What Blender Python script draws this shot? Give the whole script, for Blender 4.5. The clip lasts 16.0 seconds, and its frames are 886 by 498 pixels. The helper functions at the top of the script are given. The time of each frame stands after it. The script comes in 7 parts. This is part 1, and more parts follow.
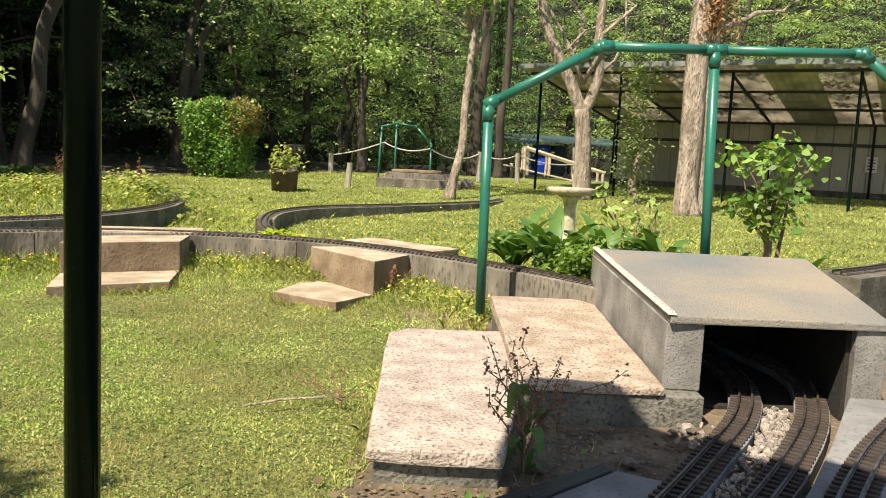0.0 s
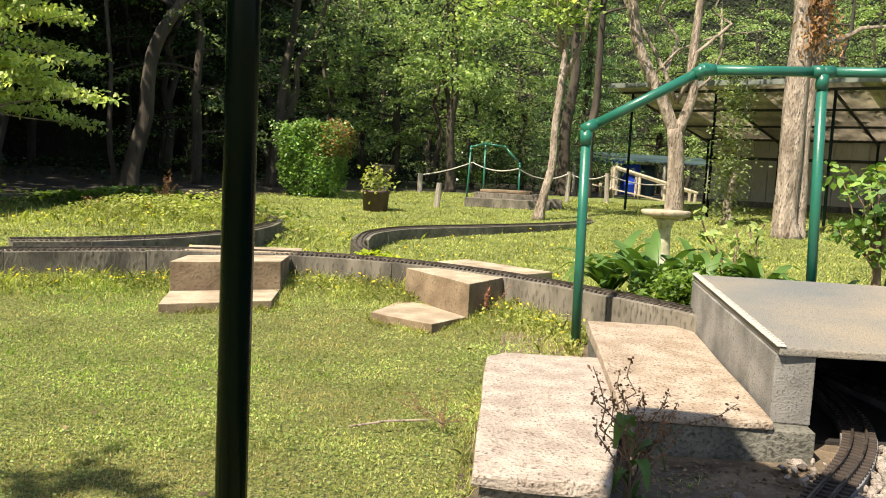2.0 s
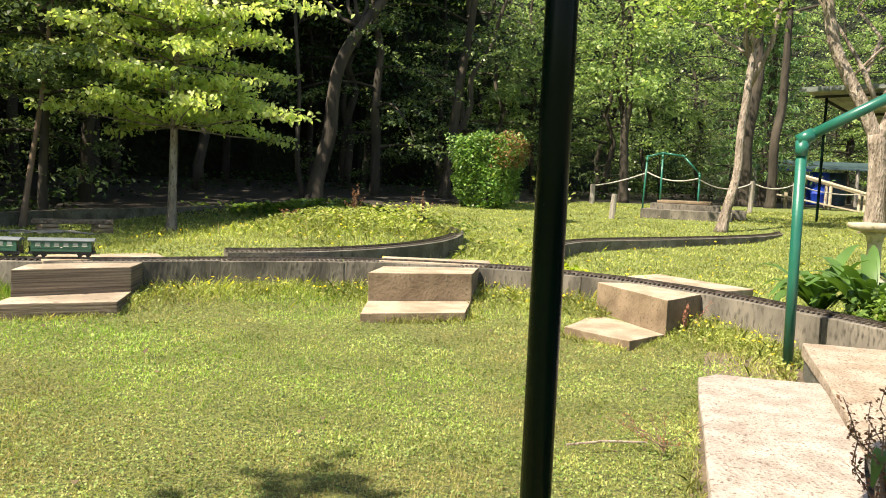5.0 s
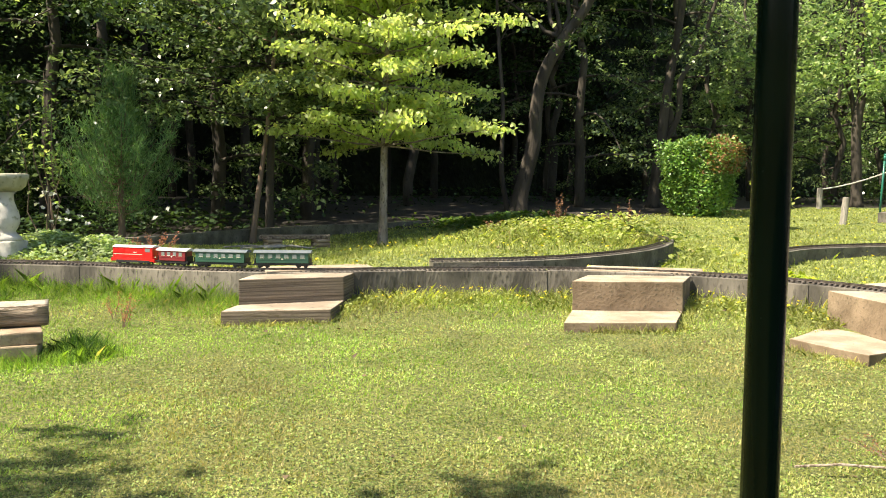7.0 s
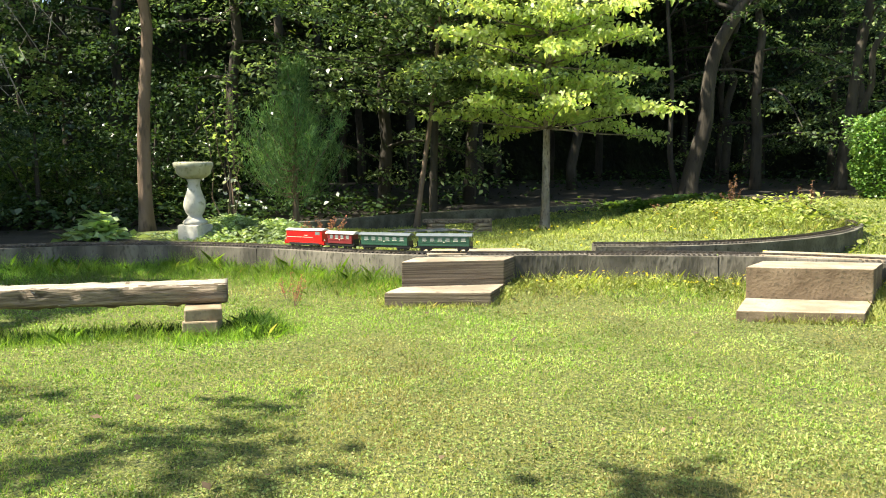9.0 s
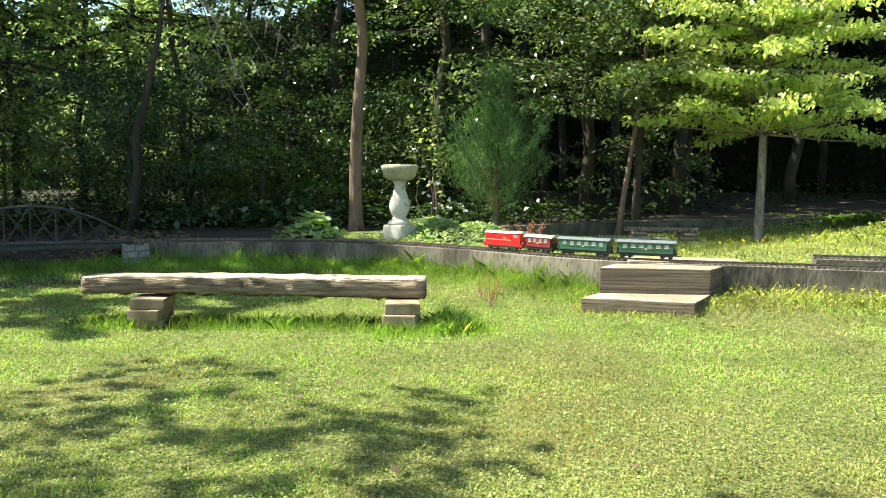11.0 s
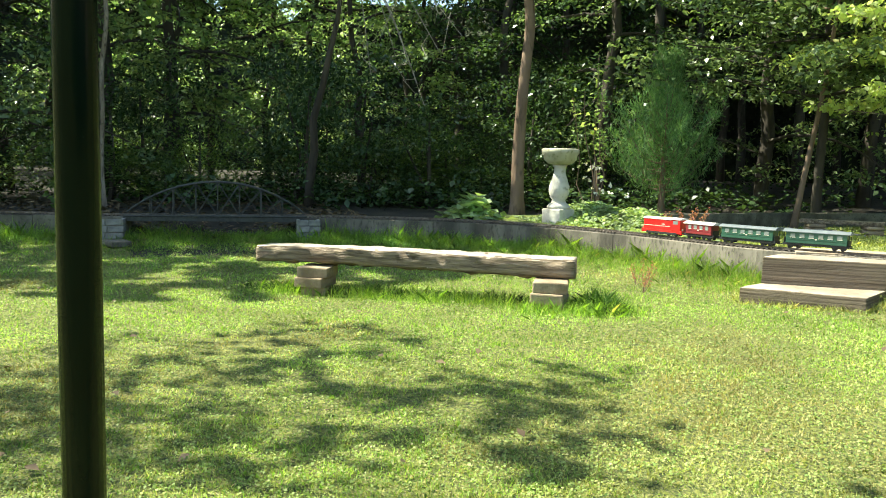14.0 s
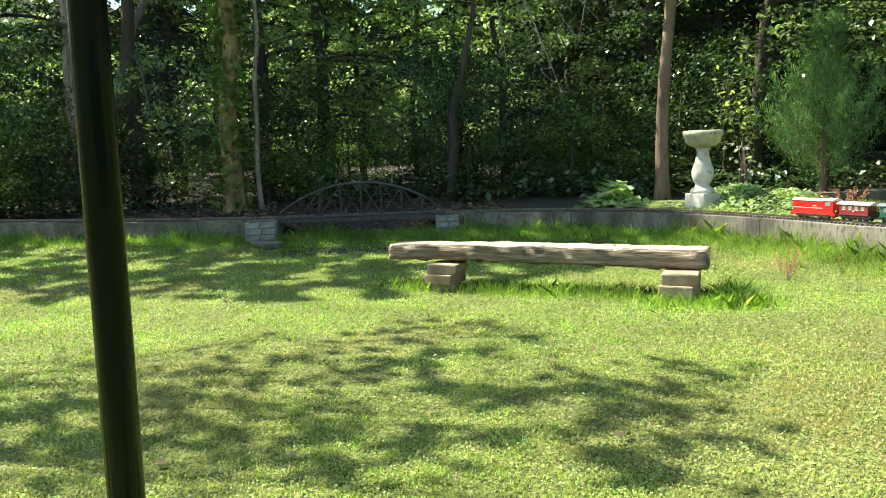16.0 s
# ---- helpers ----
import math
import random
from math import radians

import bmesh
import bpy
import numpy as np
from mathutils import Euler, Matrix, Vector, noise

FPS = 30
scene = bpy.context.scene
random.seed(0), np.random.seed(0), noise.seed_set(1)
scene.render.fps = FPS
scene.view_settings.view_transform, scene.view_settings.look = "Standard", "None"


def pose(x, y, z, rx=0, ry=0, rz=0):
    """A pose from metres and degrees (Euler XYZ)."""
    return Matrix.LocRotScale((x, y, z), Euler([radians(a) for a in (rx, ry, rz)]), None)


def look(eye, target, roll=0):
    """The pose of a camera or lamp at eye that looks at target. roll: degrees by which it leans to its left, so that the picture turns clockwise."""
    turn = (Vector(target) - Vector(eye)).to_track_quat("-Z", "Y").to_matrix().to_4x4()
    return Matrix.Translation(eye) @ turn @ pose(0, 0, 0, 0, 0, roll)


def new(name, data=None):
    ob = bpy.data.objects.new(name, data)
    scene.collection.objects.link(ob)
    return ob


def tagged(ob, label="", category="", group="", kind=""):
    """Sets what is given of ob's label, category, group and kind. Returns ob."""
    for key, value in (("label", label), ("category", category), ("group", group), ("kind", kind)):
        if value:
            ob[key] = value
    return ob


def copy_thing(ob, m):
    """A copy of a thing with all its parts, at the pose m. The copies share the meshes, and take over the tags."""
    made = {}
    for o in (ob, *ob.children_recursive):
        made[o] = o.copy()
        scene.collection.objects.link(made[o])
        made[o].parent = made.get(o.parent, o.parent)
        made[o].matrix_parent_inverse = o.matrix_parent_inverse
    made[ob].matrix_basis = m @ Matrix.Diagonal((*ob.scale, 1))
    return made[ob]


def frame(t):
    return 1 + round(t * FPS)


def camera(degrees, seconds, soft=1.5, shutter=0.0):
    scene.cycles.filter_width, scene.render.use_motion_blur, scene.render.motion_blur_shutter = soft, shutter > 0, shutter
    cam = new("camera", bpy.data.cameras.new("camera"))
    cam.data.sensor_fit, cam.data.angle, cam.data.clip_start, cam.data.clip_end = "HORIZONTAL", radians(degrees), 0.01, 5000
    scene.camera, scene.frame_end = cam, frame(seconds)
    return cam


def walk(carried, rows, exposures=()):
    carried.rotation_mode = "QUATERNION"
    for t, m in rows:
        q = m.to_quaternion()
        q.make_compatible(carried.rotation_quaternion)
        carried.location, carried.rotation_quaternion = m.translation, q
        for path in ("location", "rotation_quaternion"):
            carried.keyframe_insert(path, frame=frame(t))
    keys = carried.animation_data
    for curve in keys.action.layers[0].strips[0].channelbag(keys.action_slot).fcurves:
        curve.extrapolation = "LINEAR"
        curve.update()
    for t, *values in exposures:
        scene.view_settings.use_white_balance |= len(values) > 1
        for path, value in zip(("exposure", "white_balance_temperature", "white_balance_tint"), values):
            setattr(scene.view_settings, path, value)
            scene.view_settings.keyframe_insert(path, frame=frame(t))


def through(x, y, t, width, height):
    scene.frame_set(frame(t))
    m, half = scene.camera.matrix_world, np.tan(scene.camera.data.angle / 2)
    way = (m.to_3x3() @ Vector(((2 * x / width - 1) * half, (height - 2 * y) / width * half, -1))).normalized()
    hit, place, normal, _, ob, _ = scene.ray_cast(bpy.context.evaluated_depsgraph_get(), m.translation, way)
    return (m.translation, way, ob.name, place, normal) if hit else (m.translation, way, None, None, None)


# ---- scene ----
cam = camera(57.3, 16.0, soft=1.0)
PATH = [
    (0, (0.089, -0.002, 0.887), (0.044, 1.985, 0.664), 2.9),
    (0.5, (0.093, -0.016, 0.896), (-0.014, 1.97, 0.688), 2.9),
    (1, (0.068, -0.033, 0.909), (-0.085, 1.951, 0.71), 2.9),
    (1.5, (0.043, -0.037, 0.918), (-0.159, 1.944, 0.725), 2.8),
    (2, (0.025, -0.042, 0.917), (-0.229, 1.932, 0.728), 2.9),
    (2.5, (-0.003, -0.055, 0.924), (-0.316, 1.911, 0.733), 3.1),
    (3, (-0.022, -0.069, 0.921), (-0.404, 1.885, 0.734), 3.4),
    (3.2, (-0.039, -0.096, 0.942), (-0.447, 1.853, 0.756), 2.8),
    (5.3, (-0.176, -0.084, 0.928), (-0.885, 1.777, 0.745), 2.1),
    (5.5, (-0.142, -0.069, 0.924), (-0.903, 1.771, 0.742), 1.7),
    (6, (-0.153, -0.069, 0.912), (-1.026, 1.721, 0.727), 1.1),
    (6.5, (-0.175, -0.038, 0.909), (-1.163, 1.69, 0.709), 1.0),
    (7, (-0.189, 0.006, 0.88), (-1.285, 1.672, 0.721), 0.4),
    (7.5, (-0.205, 0.033, 0.855), (-1.416, 1.62, 0.738), -0.0),
    (8, (-0.214, 0.089, 0.889), (-1.51, 1.606, 0.752), -0.2),
    (10.3, (-0.192, 0.01, 0.826), (-1.773, 1.216, 0.617), -0.3),
    (10.5, (-0.194, 0.031, 0.826), (-1.816, 1.183, 0.627), -0.2),
    (11, (-0.238, 0.094, 0.812), (-1.945, 1.122, 0.641), 0.4),
    (11.5, (-0.27, 0.122, 0.81), (-2.027, 1.061, 0.641), 0.2),
    (12, (-0.272, 0.126, 0.81), (-2.059, 1.006, 0.631), 0.0),
    (12.5, (-0.275, 0.138, 0.806), (-2.088, 0.961, 0.618), -0.6),
    (13, (-0.222, 0.125, 0.806), (-2.064, 0.883, 0.621), -0.9),
    (13.5, (-0.16, 0.124, 0.778), (-2.019, 0.836, 0.583), 0.9),
    (14, (-0.114, 0.144, 0.771), (-1.993, 0.798, 0.564), 1.4),
    (14.5, (-0.06, 0.211, 0.792), (-1.982, 0.728, 0.591), -0.7),
    (15, (-0.052, 0.294, 0.811), (-2.0, 0.701, 0.61), -1.1),
    (15.5, (-0.034, 0.334, 0.828), (-1.993, 0.677, 0.613), -1.5),
    (16, (-0.032, 0.326, 0.824), (-1.999, 0.598, 0.587), -1.8),
]
EXPOSURES = [(0, 0.97, 7250, 12), (3, 1.07, 7250, 12), (7, 1.35, 7150, 11), (11, 1.60, 6800, 0), (16, 1.72, 6800, -2)]
walk(cam, [(t, look(eye, target, roll)) for t, eye, target, roll in PATH], EXPOSURES)

# ---- world, sun and exposure ----
SUN_FROM = Vector((-0.58, -0.81, 1.36)).normalized()
SUN_EL = math.asin(SUN_FROM.z)
world = bpy.data.worlds.new("sky")
scene.world = world
world.use_nodes = True
wn = world.node_tree.nodes
sky = wn.new("ShaderNodeTexSky")
sky.sky_type = "NISHITA"
sky.sun_disc = False
sky.sun_elevation = SUN_EL
sky.sun_rotation = math.atan2(SUN_FROM.x, SUN_FROM.y)
wn["Background"].inputs["Strength"].default_value = 0.10
world.node_tree.links.new(sky.outputs[0], wn["Background"].inputs["Color"])
sun_data = bpy.data.lights.new("sun", "SUN")
sun_data.energy, sun_data.angle, sun_data.color = 5.0, radians(0.55), (1.0, 0.94, 0.82)
sun = new("sun", sun_data)
sun.matrix_world = look(SUN_FROM * 60, (0, 0, 0))

# ---- materials ----
MATS = {}


def material(name, c1, c2, scale=8.0, rough=0.85, bump=0.3, c3=None, fine=60.0, metal=0.0, stretch=None, coat=0.0, amount3=0.45, vary=0.0, dist=0.01):
    """Procedural surface: two colours by coarse noise, a third by fine speckle, relief from both."""
    m = bpy.data.materials.new(name)
    m.use_nodes = True
    nt = m.node_tree
    n, l = nt.nodes, nt.links
    bsdf = n["Principled BSDF"]
    tc = n.new("ShaderNodeTexCoord")
    mp = n.new("ShaderNodeMapping")
    l.new(tc.outputs["Object"], mp.inputs[0])
    if stretch:
        mp.inputs["Scale"].default_value = stretch
    big = n.new("ShaderNodeTexNoise")
    big.inputs["Scale"].default_value, big.inputs["Detail"].default_value = scale, 6
    small = n.new("ShaderNodeTexNoise")
    small.inputs["Scale"].default_value, small.inputs["Detail"].default_value = fine, 4
    l.new(mp.outputs[0], big.inputs["Vector"])
    l.new(mp.outputs[0], small.inputs["Vector"])
    ramp = n.new("ShaderNodeValToRGB")
    ramp.color_ramp.elements[0].position, ramp.color_ramp.elements[1].position = 0.36, 0.64
    ramp.color_ramp.elements[0].color, ramp.color_ramp.elements[1].color = (*c1, 1), (*c2, 1)
    l.new(big.outputs["Fac"], ramp.inputs[0])
    col = ramp.outputs[0]
    if c3:
        r2 = n.new("ShaderNodeValToRGB")
        r2.color_ramp.elements[0].position, r2.color_ramp.elements[1].position = 1 - amount3, min(1.0, 1.18 - amount3)
        l.new(small.outputs["Fac"], r2.inputs[0])
        mix = n.new("ShaderNodeMixRGB")
        l.new(r2.outputs[0], mix.inputs[0])
        l.new(col, mix.inputs[1])
        mix.inputs[2].default_value = (*c3, 1)
        col = mix.outputs[0]
    if vary:
        oi = n.new("ShaderNodeObjectInfo")
        hs = n.new("ShaderNodeHueSaturation")
        mr = n.new("ShaderNodeMapRange")
        mr.inputs["To Min"].default_value, mr.inputs["To Max"].default_value = 1 - vary, 1 + vary
        l.new(oi.outputs["Random"], mr.inputs[0])
        l.new(mr.outputs[0], hs.inputs["Value"])
        l.new(col, hs.inputs["Color"])
        col = hs.outputs[0]
    l.new(col, bsdf.inputs["Base Color"])
    rr = n.new("ShaderNodeMapRange")
    rr.inputs["To Min"].default_value, rr.inputs["To Max"].default_value = max(0.02, rough - 0.1), min(1, rough + 0.1)
    l.new(small.outputs["Fac"], rr.inputs[0])
    l.new(rr.outputs[0], bsdf.inputs["Roughness"])
    bsdf.inputs["Metallic"].default_value = metal
    bsdf.inputs["Coat Weight"].default_value = coat
    if bump:
        add = n.new("ShaderNodeMath")
        add.operation = "ADD"
        l.new(big.outputs["Fac"], add.inputs[0])
        l.new(small.outputs["Fac"], add.inputs[1])
        bp = n.new("ShaderNodeBump")
        bp.inputs["Strength"].default_value, bp.inputs["Distance"].default_value = bump, dist
        l.new(add.outputs[0], bp.inputs["Height"])
        l.new(bp.outputs[0], bsdf.inputs["Normal"])
    MATS[name] = m
    return m


def leaf_material(name, dark, light, through=0.45, gloss=0.45, third=None, tint=(1.25, 1.35, 0.55), broad=2.2):
    """Leaves: colour differs from leaf to leaf and from spray to spray, light passes through."""
    m = bpy.data.materials.new(name)
    m.use_nodes = True
    nt = m.node_tree
    n, l = nt.nodes, nt.links
    bsdf, out = n["Principled BSDF"], n["Material Output"]
    geo = n.new("ShaderNodeNewGeometry")
    ramp = n.new("ShaderNodeValToRGB")
    ramp.color_ramp.elements[0].color, ramp.color_ramp.elements[1].color = (*dark, 1), (*light, 1)
    if third:
        e = ramp.color_ramp.elements.new(0.93)
        e.color = (*light, 1)
        ramp.color_ramp.elements[-1].color = (*third, 1)
    l.new(geo.outputs["Random Per Island"], ramp.inputs[0])
    where, drift = n.new("ShaderNodeTexCoord"), n.new("ShaderNodeTexNoise")
    drift.inputs["Scale"].default_value, drift.inputs["Detail"].default_value = broad, 2.0
    l.new(where.outputs["Object"], drift.inputs["Vector"])
    span = n.new("ShaderNodeMapRange")
    span.inputs["From Min"].default_value, span.inputs["From Max"].default_value = 0.33, 0.67
    span.inputs["To Min"].default_value, span.inputs["To Max"].default_value = 0.66, 1.34
    l.new(drift.outputs["Fac"], span.inputs["Value"])
    ramp_out = n.new("ShaderNodeVectorMath")
    ramp_out.operation = "SCALE"
    l.new(ramp.outputs[0], ramp_out.inputs[0])
    l.new(span.outputs[0], ramp_out.inputs["Scale"])
    l.new(ramp_out.outputs[0], bsdf.inputs["Base Color"])
    bsdf.inputs["Roughness"].default_value = gloss
    bsdf.inputs["Specular IOR Level"].default_value = 0.35
    tr = n.new("ShaderNodeBsdfTranslucent")
    bright = n.new("ShaderNodeMixRGB")
    bright.blend_type = "MULTIPLY"
    bright.inputs[0].default_value = 1
    bright.inputs[2].default_value = (*tint, 1)
    l.new(ramp_out.outputs[0], bright.inputs[1])
    l.new(bright.outputs[0], tr.inputs[0])
    mix = n.new("ShaderNodeMixShader")
    mix.inputs[0].default_value = through
    l.new(bsdf.outputs[0], mix.inputs[1])
    l.new(tr.outputs[0], mix.inputs[2])
    l.new(mix.outputs[0], out.inputs[0])
    MATS[name] = m
    return m


material("wall_concrete", (0.065, 0.058, 0.046), (0.21, 0.185, 0.148), 4.5, 0.92, 0.6, (0.055, 0.05, 0.038), 42, stretch=(1, 1, 0.4), amount3=0.48, vary=0.2)
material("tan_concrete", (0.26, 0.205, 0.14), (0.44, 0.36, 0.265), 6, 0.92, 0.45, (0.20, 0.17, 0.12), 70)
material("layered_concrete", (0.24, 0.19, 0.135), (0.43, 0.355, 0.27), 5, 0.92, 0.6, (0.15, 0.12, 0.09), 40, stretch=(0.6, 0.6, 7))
material("pale_concrete", (0.30, 0.25, 0.21), (0.43, 0.375, 0.325), 9, 0.95, 1.0, (0.12, 0.08, 0.055), 85, amount3=0.465)
# dark rough block, deepened by the step bases' shade put into the colour
material("shaded_base_block", (0.085, 0.085, 0.07), (0.19, 0.18, 0.15), 5, 0.95, 1.0, (0.05, 0.052, 0.04), 65, amount3=0.49)
material("tan_step", (0.29, 0.225, 0.165), (0.41, 0.34, 0.27), 9, 0.95, 1.0, (0.12, 0.08, 0.05), 85, amount3=0.485)
# moss-dark walls; on the left wall and kerb this colour holds shade
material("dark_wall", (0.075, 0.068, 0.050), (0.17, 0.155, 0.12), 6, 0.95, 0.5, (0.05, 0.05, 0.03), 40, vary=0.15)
# side colours of the steps: brown weathering plus shade put into the colour
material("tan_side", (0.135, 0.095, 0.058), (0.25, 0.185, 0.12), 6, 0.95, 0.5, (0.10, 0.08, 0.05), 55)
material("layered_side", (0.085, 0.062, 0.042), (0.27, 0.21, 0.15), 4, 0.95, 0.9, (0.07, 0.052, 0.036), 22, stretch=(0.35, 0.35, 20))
material("grey_block", (0.13, 0.125, 0.115), (0.275, 0.265, 0.245), 5, 0.95, 0.4, (0.075, 0.072, 0.065), 120, amount3=0.46)
material("bridge_slab", (0.15, 0.158, 0.155), (0.265, 0.225, 0.17), 1.3, 0.93, 0.5, (0.085, 0.088, 0.085), 140, amount3=0.47)
material("edge_strip", (0.45, 0.43, 0.38), (0.58, 0.55, 0.48), 20, 0.7, 0.3, (0.25, 0.23, 0.2), 80)
material("track_base", (0.13, 0.13, 0.128), (0.22, 0.22, 0.215), 5, 0.92, 0.5, (0.12, 0.12, 0.115), 60)
material("gravel", (0.22, 0.18, 0.15), (0.40, 0.36, 0.32), 12, 0.9, 0.5, (0.20, 0.12, 0.08), 50, vary=0.4)
# near black: the tunnel's inner shade is put into this colour
material("tunnel_shade", (0.012, 0.011, 0.009), (0.022, 0.019, 0.016), 6, 0.9, 0.5)
material("soil", (0.075, 0.056, 0.038), (0.16, 0.12, 0.08), 5, 0.97, 0.8, (0.27, 0.20, 0.13), 45, amount3=0.43)
material("lawn_soil", (0.045, 0.066, 0.012), (0.22, 0.24, 0.05), 60, 0.97, 1.0, (0.42, 0.36, 0.17), 130, amount3=0.45, dist=0.02)
material("meadow_soil", (0.06, 0.095, 0.018), (0.25, 0.29, 0.07), 35, 0.97, 1.0, (0.36, 0.35, 0.12), 90, amount3=0.44, dist=0.02)
material("green_paint", (0.008, 0.105, 0.070), (0.012, 0.135, 0.090), 5, 0.33, 0.06, (0.03, 0.18, 0.14), 130, coat=0.3, amount3=0.34)
# near-black green: the posts' shade is put into the colour
material("shaded_green_paint", (0.0018, 0.006, 0.0045), (0.0028, 0.009, 0.0065), 6, 0.22, 0.03, (0.004, 0.012, 0.009), 120, amount3=0.33)
material("rail_steel", (0.10, 0.08, 0.065), (0.22, 0.19, 0.17), 30, 0.45, 0.1, metal=0.8)
material("wall_sleeper", (0.06, 0.05, 0.042), (0.13, 0.11, 0.09), 25, 0.85, 0.3)
material("sleeper", (0.030, 0.022, 0.018), (0.065, 0.048, 0.038), 25, 0.75, 0.3, vary=0.25)
material("red_paint", (0.62, 0.012, 0.012), (0.72, 0.020, 0.016), 9, 0.36, 0.0, coat=0.25)
material("maroon_paint", (0.19, 0.022, 0.026), (0.24, 0.030, 0.034), 9, 0.4, 0.0)
material("coach_green", (0.024, 0.082, 0.052), (0.033, 0.105, 0.066), 9, 0.42, 0.0)
material("coach_roof", (0.10, 0.12, 0.13), (0.15, 0.17, 0.18), 14, 0.6, 0.1)
material("pale_roof", (0.55, 0.52, 0.48), (0.66, 0.63, 0.58), 14, 0.55, 0.05)
material("black_metal", (0.012, 0.012, 0.013), (0.022, 0.022, 0.023), 20, 0.55, 0.1)
material("cream_paint", (0.62, 0.58, 0.47), (0.70, 0.66, 0.55), 14, 0.5, 0.0)
material("white_stone", (0.42, 0.395, 0.335), (0.60, 0.575, 0.505), 9, 0.85, 0.35, (0.30, 0.30, 0.22), 30, amount3=0.42)
material("mossy_stone", (0.30, 0.29, 0.19), (0.46, 0.44, 0.32), 9, 0.9, 0.5, (0.20, 0.21, 0.10), 30)
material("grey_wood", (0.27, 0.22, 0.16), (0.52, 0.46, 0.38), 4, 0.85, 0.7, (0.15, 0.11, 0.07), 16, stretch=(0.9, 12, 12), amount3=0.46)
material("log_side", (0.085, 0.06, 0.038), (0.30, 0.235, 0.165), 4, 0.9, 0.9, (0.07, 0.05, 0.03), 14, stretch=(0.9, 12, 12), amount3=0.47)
material("cut_stone", (0.22, 0.155, 0.095), (0.38, 0.29, 0.19), 9, 0.92, 0.5, (0.22, 0.17, 0.12), 60, vary=0.12)
material("pier_brick", (0.17, 0.165, 0.15), (0.28, 0.275, 0.25), 14, 0.92, 0.5, (0.18, 0.18, 0.17), 60, vary=0.18)
material("mortar", (0.14, 0.135, 0.125), (0.2, 0.195, 0.18), 30, 0.95, 0.4)
material("iron", (0.028, 0.030, 0.028), (0.055, 0.058, 0.054), 30, 0.6, 0.2)
material("bark_pale", (0.19, 0.15, 0.115), (0.42, 0.35, 0.285), 12, 0.95, 1.0, (0.075, 0.055, 0.042), 48, stretch=(1, 1, 0.3), amount3=0.48, dist=0.03)
material("bowl_stone", (0.30, 0.25, 0.17), (0.46, 0.40, 0.30), 9, 0.9, 0.5, (0.16, 0.15, 0.08), 50)
material("bark_tan", (0.15, 0.105, 0.045), (0.33, 0.25, 0.115), 9, 0.92, 0.9, (0.07, 0.055, 0.03), 30, stretch=(1, 1, 0.5), dist=0.02)
material("bark_brown", (0.13, 0.085, 0.055), (0.24, 0.165, 0.115), 5, 0.92, 0.8, (0.07, 0.05, 0.035), 20, stretch=(1, 1, 0.25), dist=0.02)
# dark bark, deepened by the wood's shade put into the colour
material("bark_dark", (0.032, 0.026, 0.019), (0.072, 0.059, 0.043), 5, 0.95, 0.8, (0.02, 0.017, 0.013), 20, stretch=(1, 1, 0.25), dist=0.02)
material("sheet_metal", (0.33, 0.305, 0.265), (0.43, 0.40, 0.35), 0.8, 0.6, 0.1, (0.26, 0.24, 0.20), 40, stretch=(1, 1, 0.12), vary=0.1)
material("shelter_roof", (0.30, 0.29, 0.27), (0.42, 0.40, 0.37), 1.0, 0.6, 0.1, (0.24, 0.22, 0.20), 9)
material("shed_trim", (0.10, 0.12, 0.105), (0.16, 0.18, 0.16), 5, 0.7, 0.1)
material("post_wood", (0.20, 0.18, 0.15), (0.36, 0.33, 0.28), 6, 0.92, 0.6, (0.12, 0.10, 0.08), 30, stretch=(3, 3, 0.5))
material("plank_wood", (0.34, 0.29, 0.21), (0.50, 0.43, 0.33), 6, 0.9, 0.5, (0.2, 0.16, 0.11), 30)
material("rope", (0.35, 0.33, 0.29), (0.50, 0.48, 0.43), 40, 0.9, 0.3)
material("blue_plastic", (0.01, 0.045, 0.36), (0.015, 0.065, 0.48), 3, 0.4, 0.15)
material("brown_pot", (0.055, 0.032, 0.028), (0.085, 0.052, 0.046), 12, 0.55, 0.1)
material("sign_blue", (0.03, 0.14, 0.42), (0.04, 0.17, 0.48), 9, 0.4, 0.0)
material("sign_white", (0.74, 0.74, 0.72), (0.80, 0.80, 0.78), 9, 0.45, 0.0)
material("bin_dark", (0.03, 0.06, 0.07), (0.05, 0.085, 0.095), 9, 0.5, 0.0)
# brown litter ground, near black with the wood's shade in its colour
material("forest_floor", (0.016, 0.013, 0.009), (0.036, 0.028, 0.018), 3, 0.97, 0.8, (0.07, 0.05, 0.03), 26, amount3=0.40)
# leaf speckle over near-black green that stands for the far wood's shade
material("far_woods_shade", (0.004, 0.007, 0.003), (0.022, 0.034, 0.011), 0.9, 0.95, 1.0, (0.07, 0.10, 0.03), 6, amount3=0.40, dist=0.3)
glass = bpy.data.materials.new("window_glass")
glass.use_nodes = True
gb = glass.node_tree.nodes["Principled BSDF"]
gb.inputs["Base Color"].default_value = (0.20, 0.23, 0.22, 1)
gb.inputs["Roughness"].default_value = 0.06
gb.inputs["Metallic"].default_value = 0.0
gb.inputs["Specular IOR Level"].default_value = 0.9
MATS["window_glass"] = glass

leaf_material("grass_leaf", (0.17, 0.215, 0.048), (0.53, 0.53, 0.185), 0.40, 0.6, (0.62, 0.50, 0.26), tint=(1.2, 1.22, 0.65))
leaf_material("straw_leaf", (0.20, 0.19, 0.06), (0.46, 0.38, 0.17), 0.35, 0.7)
leaf_material("lush_leaf", (0.09, 0.215, 0.022), (0.41, 0.57, 0.115), 0.45, 0.6, (0.52, 0.47, 0.2), tint=(1.2, 1.28, 0.6))
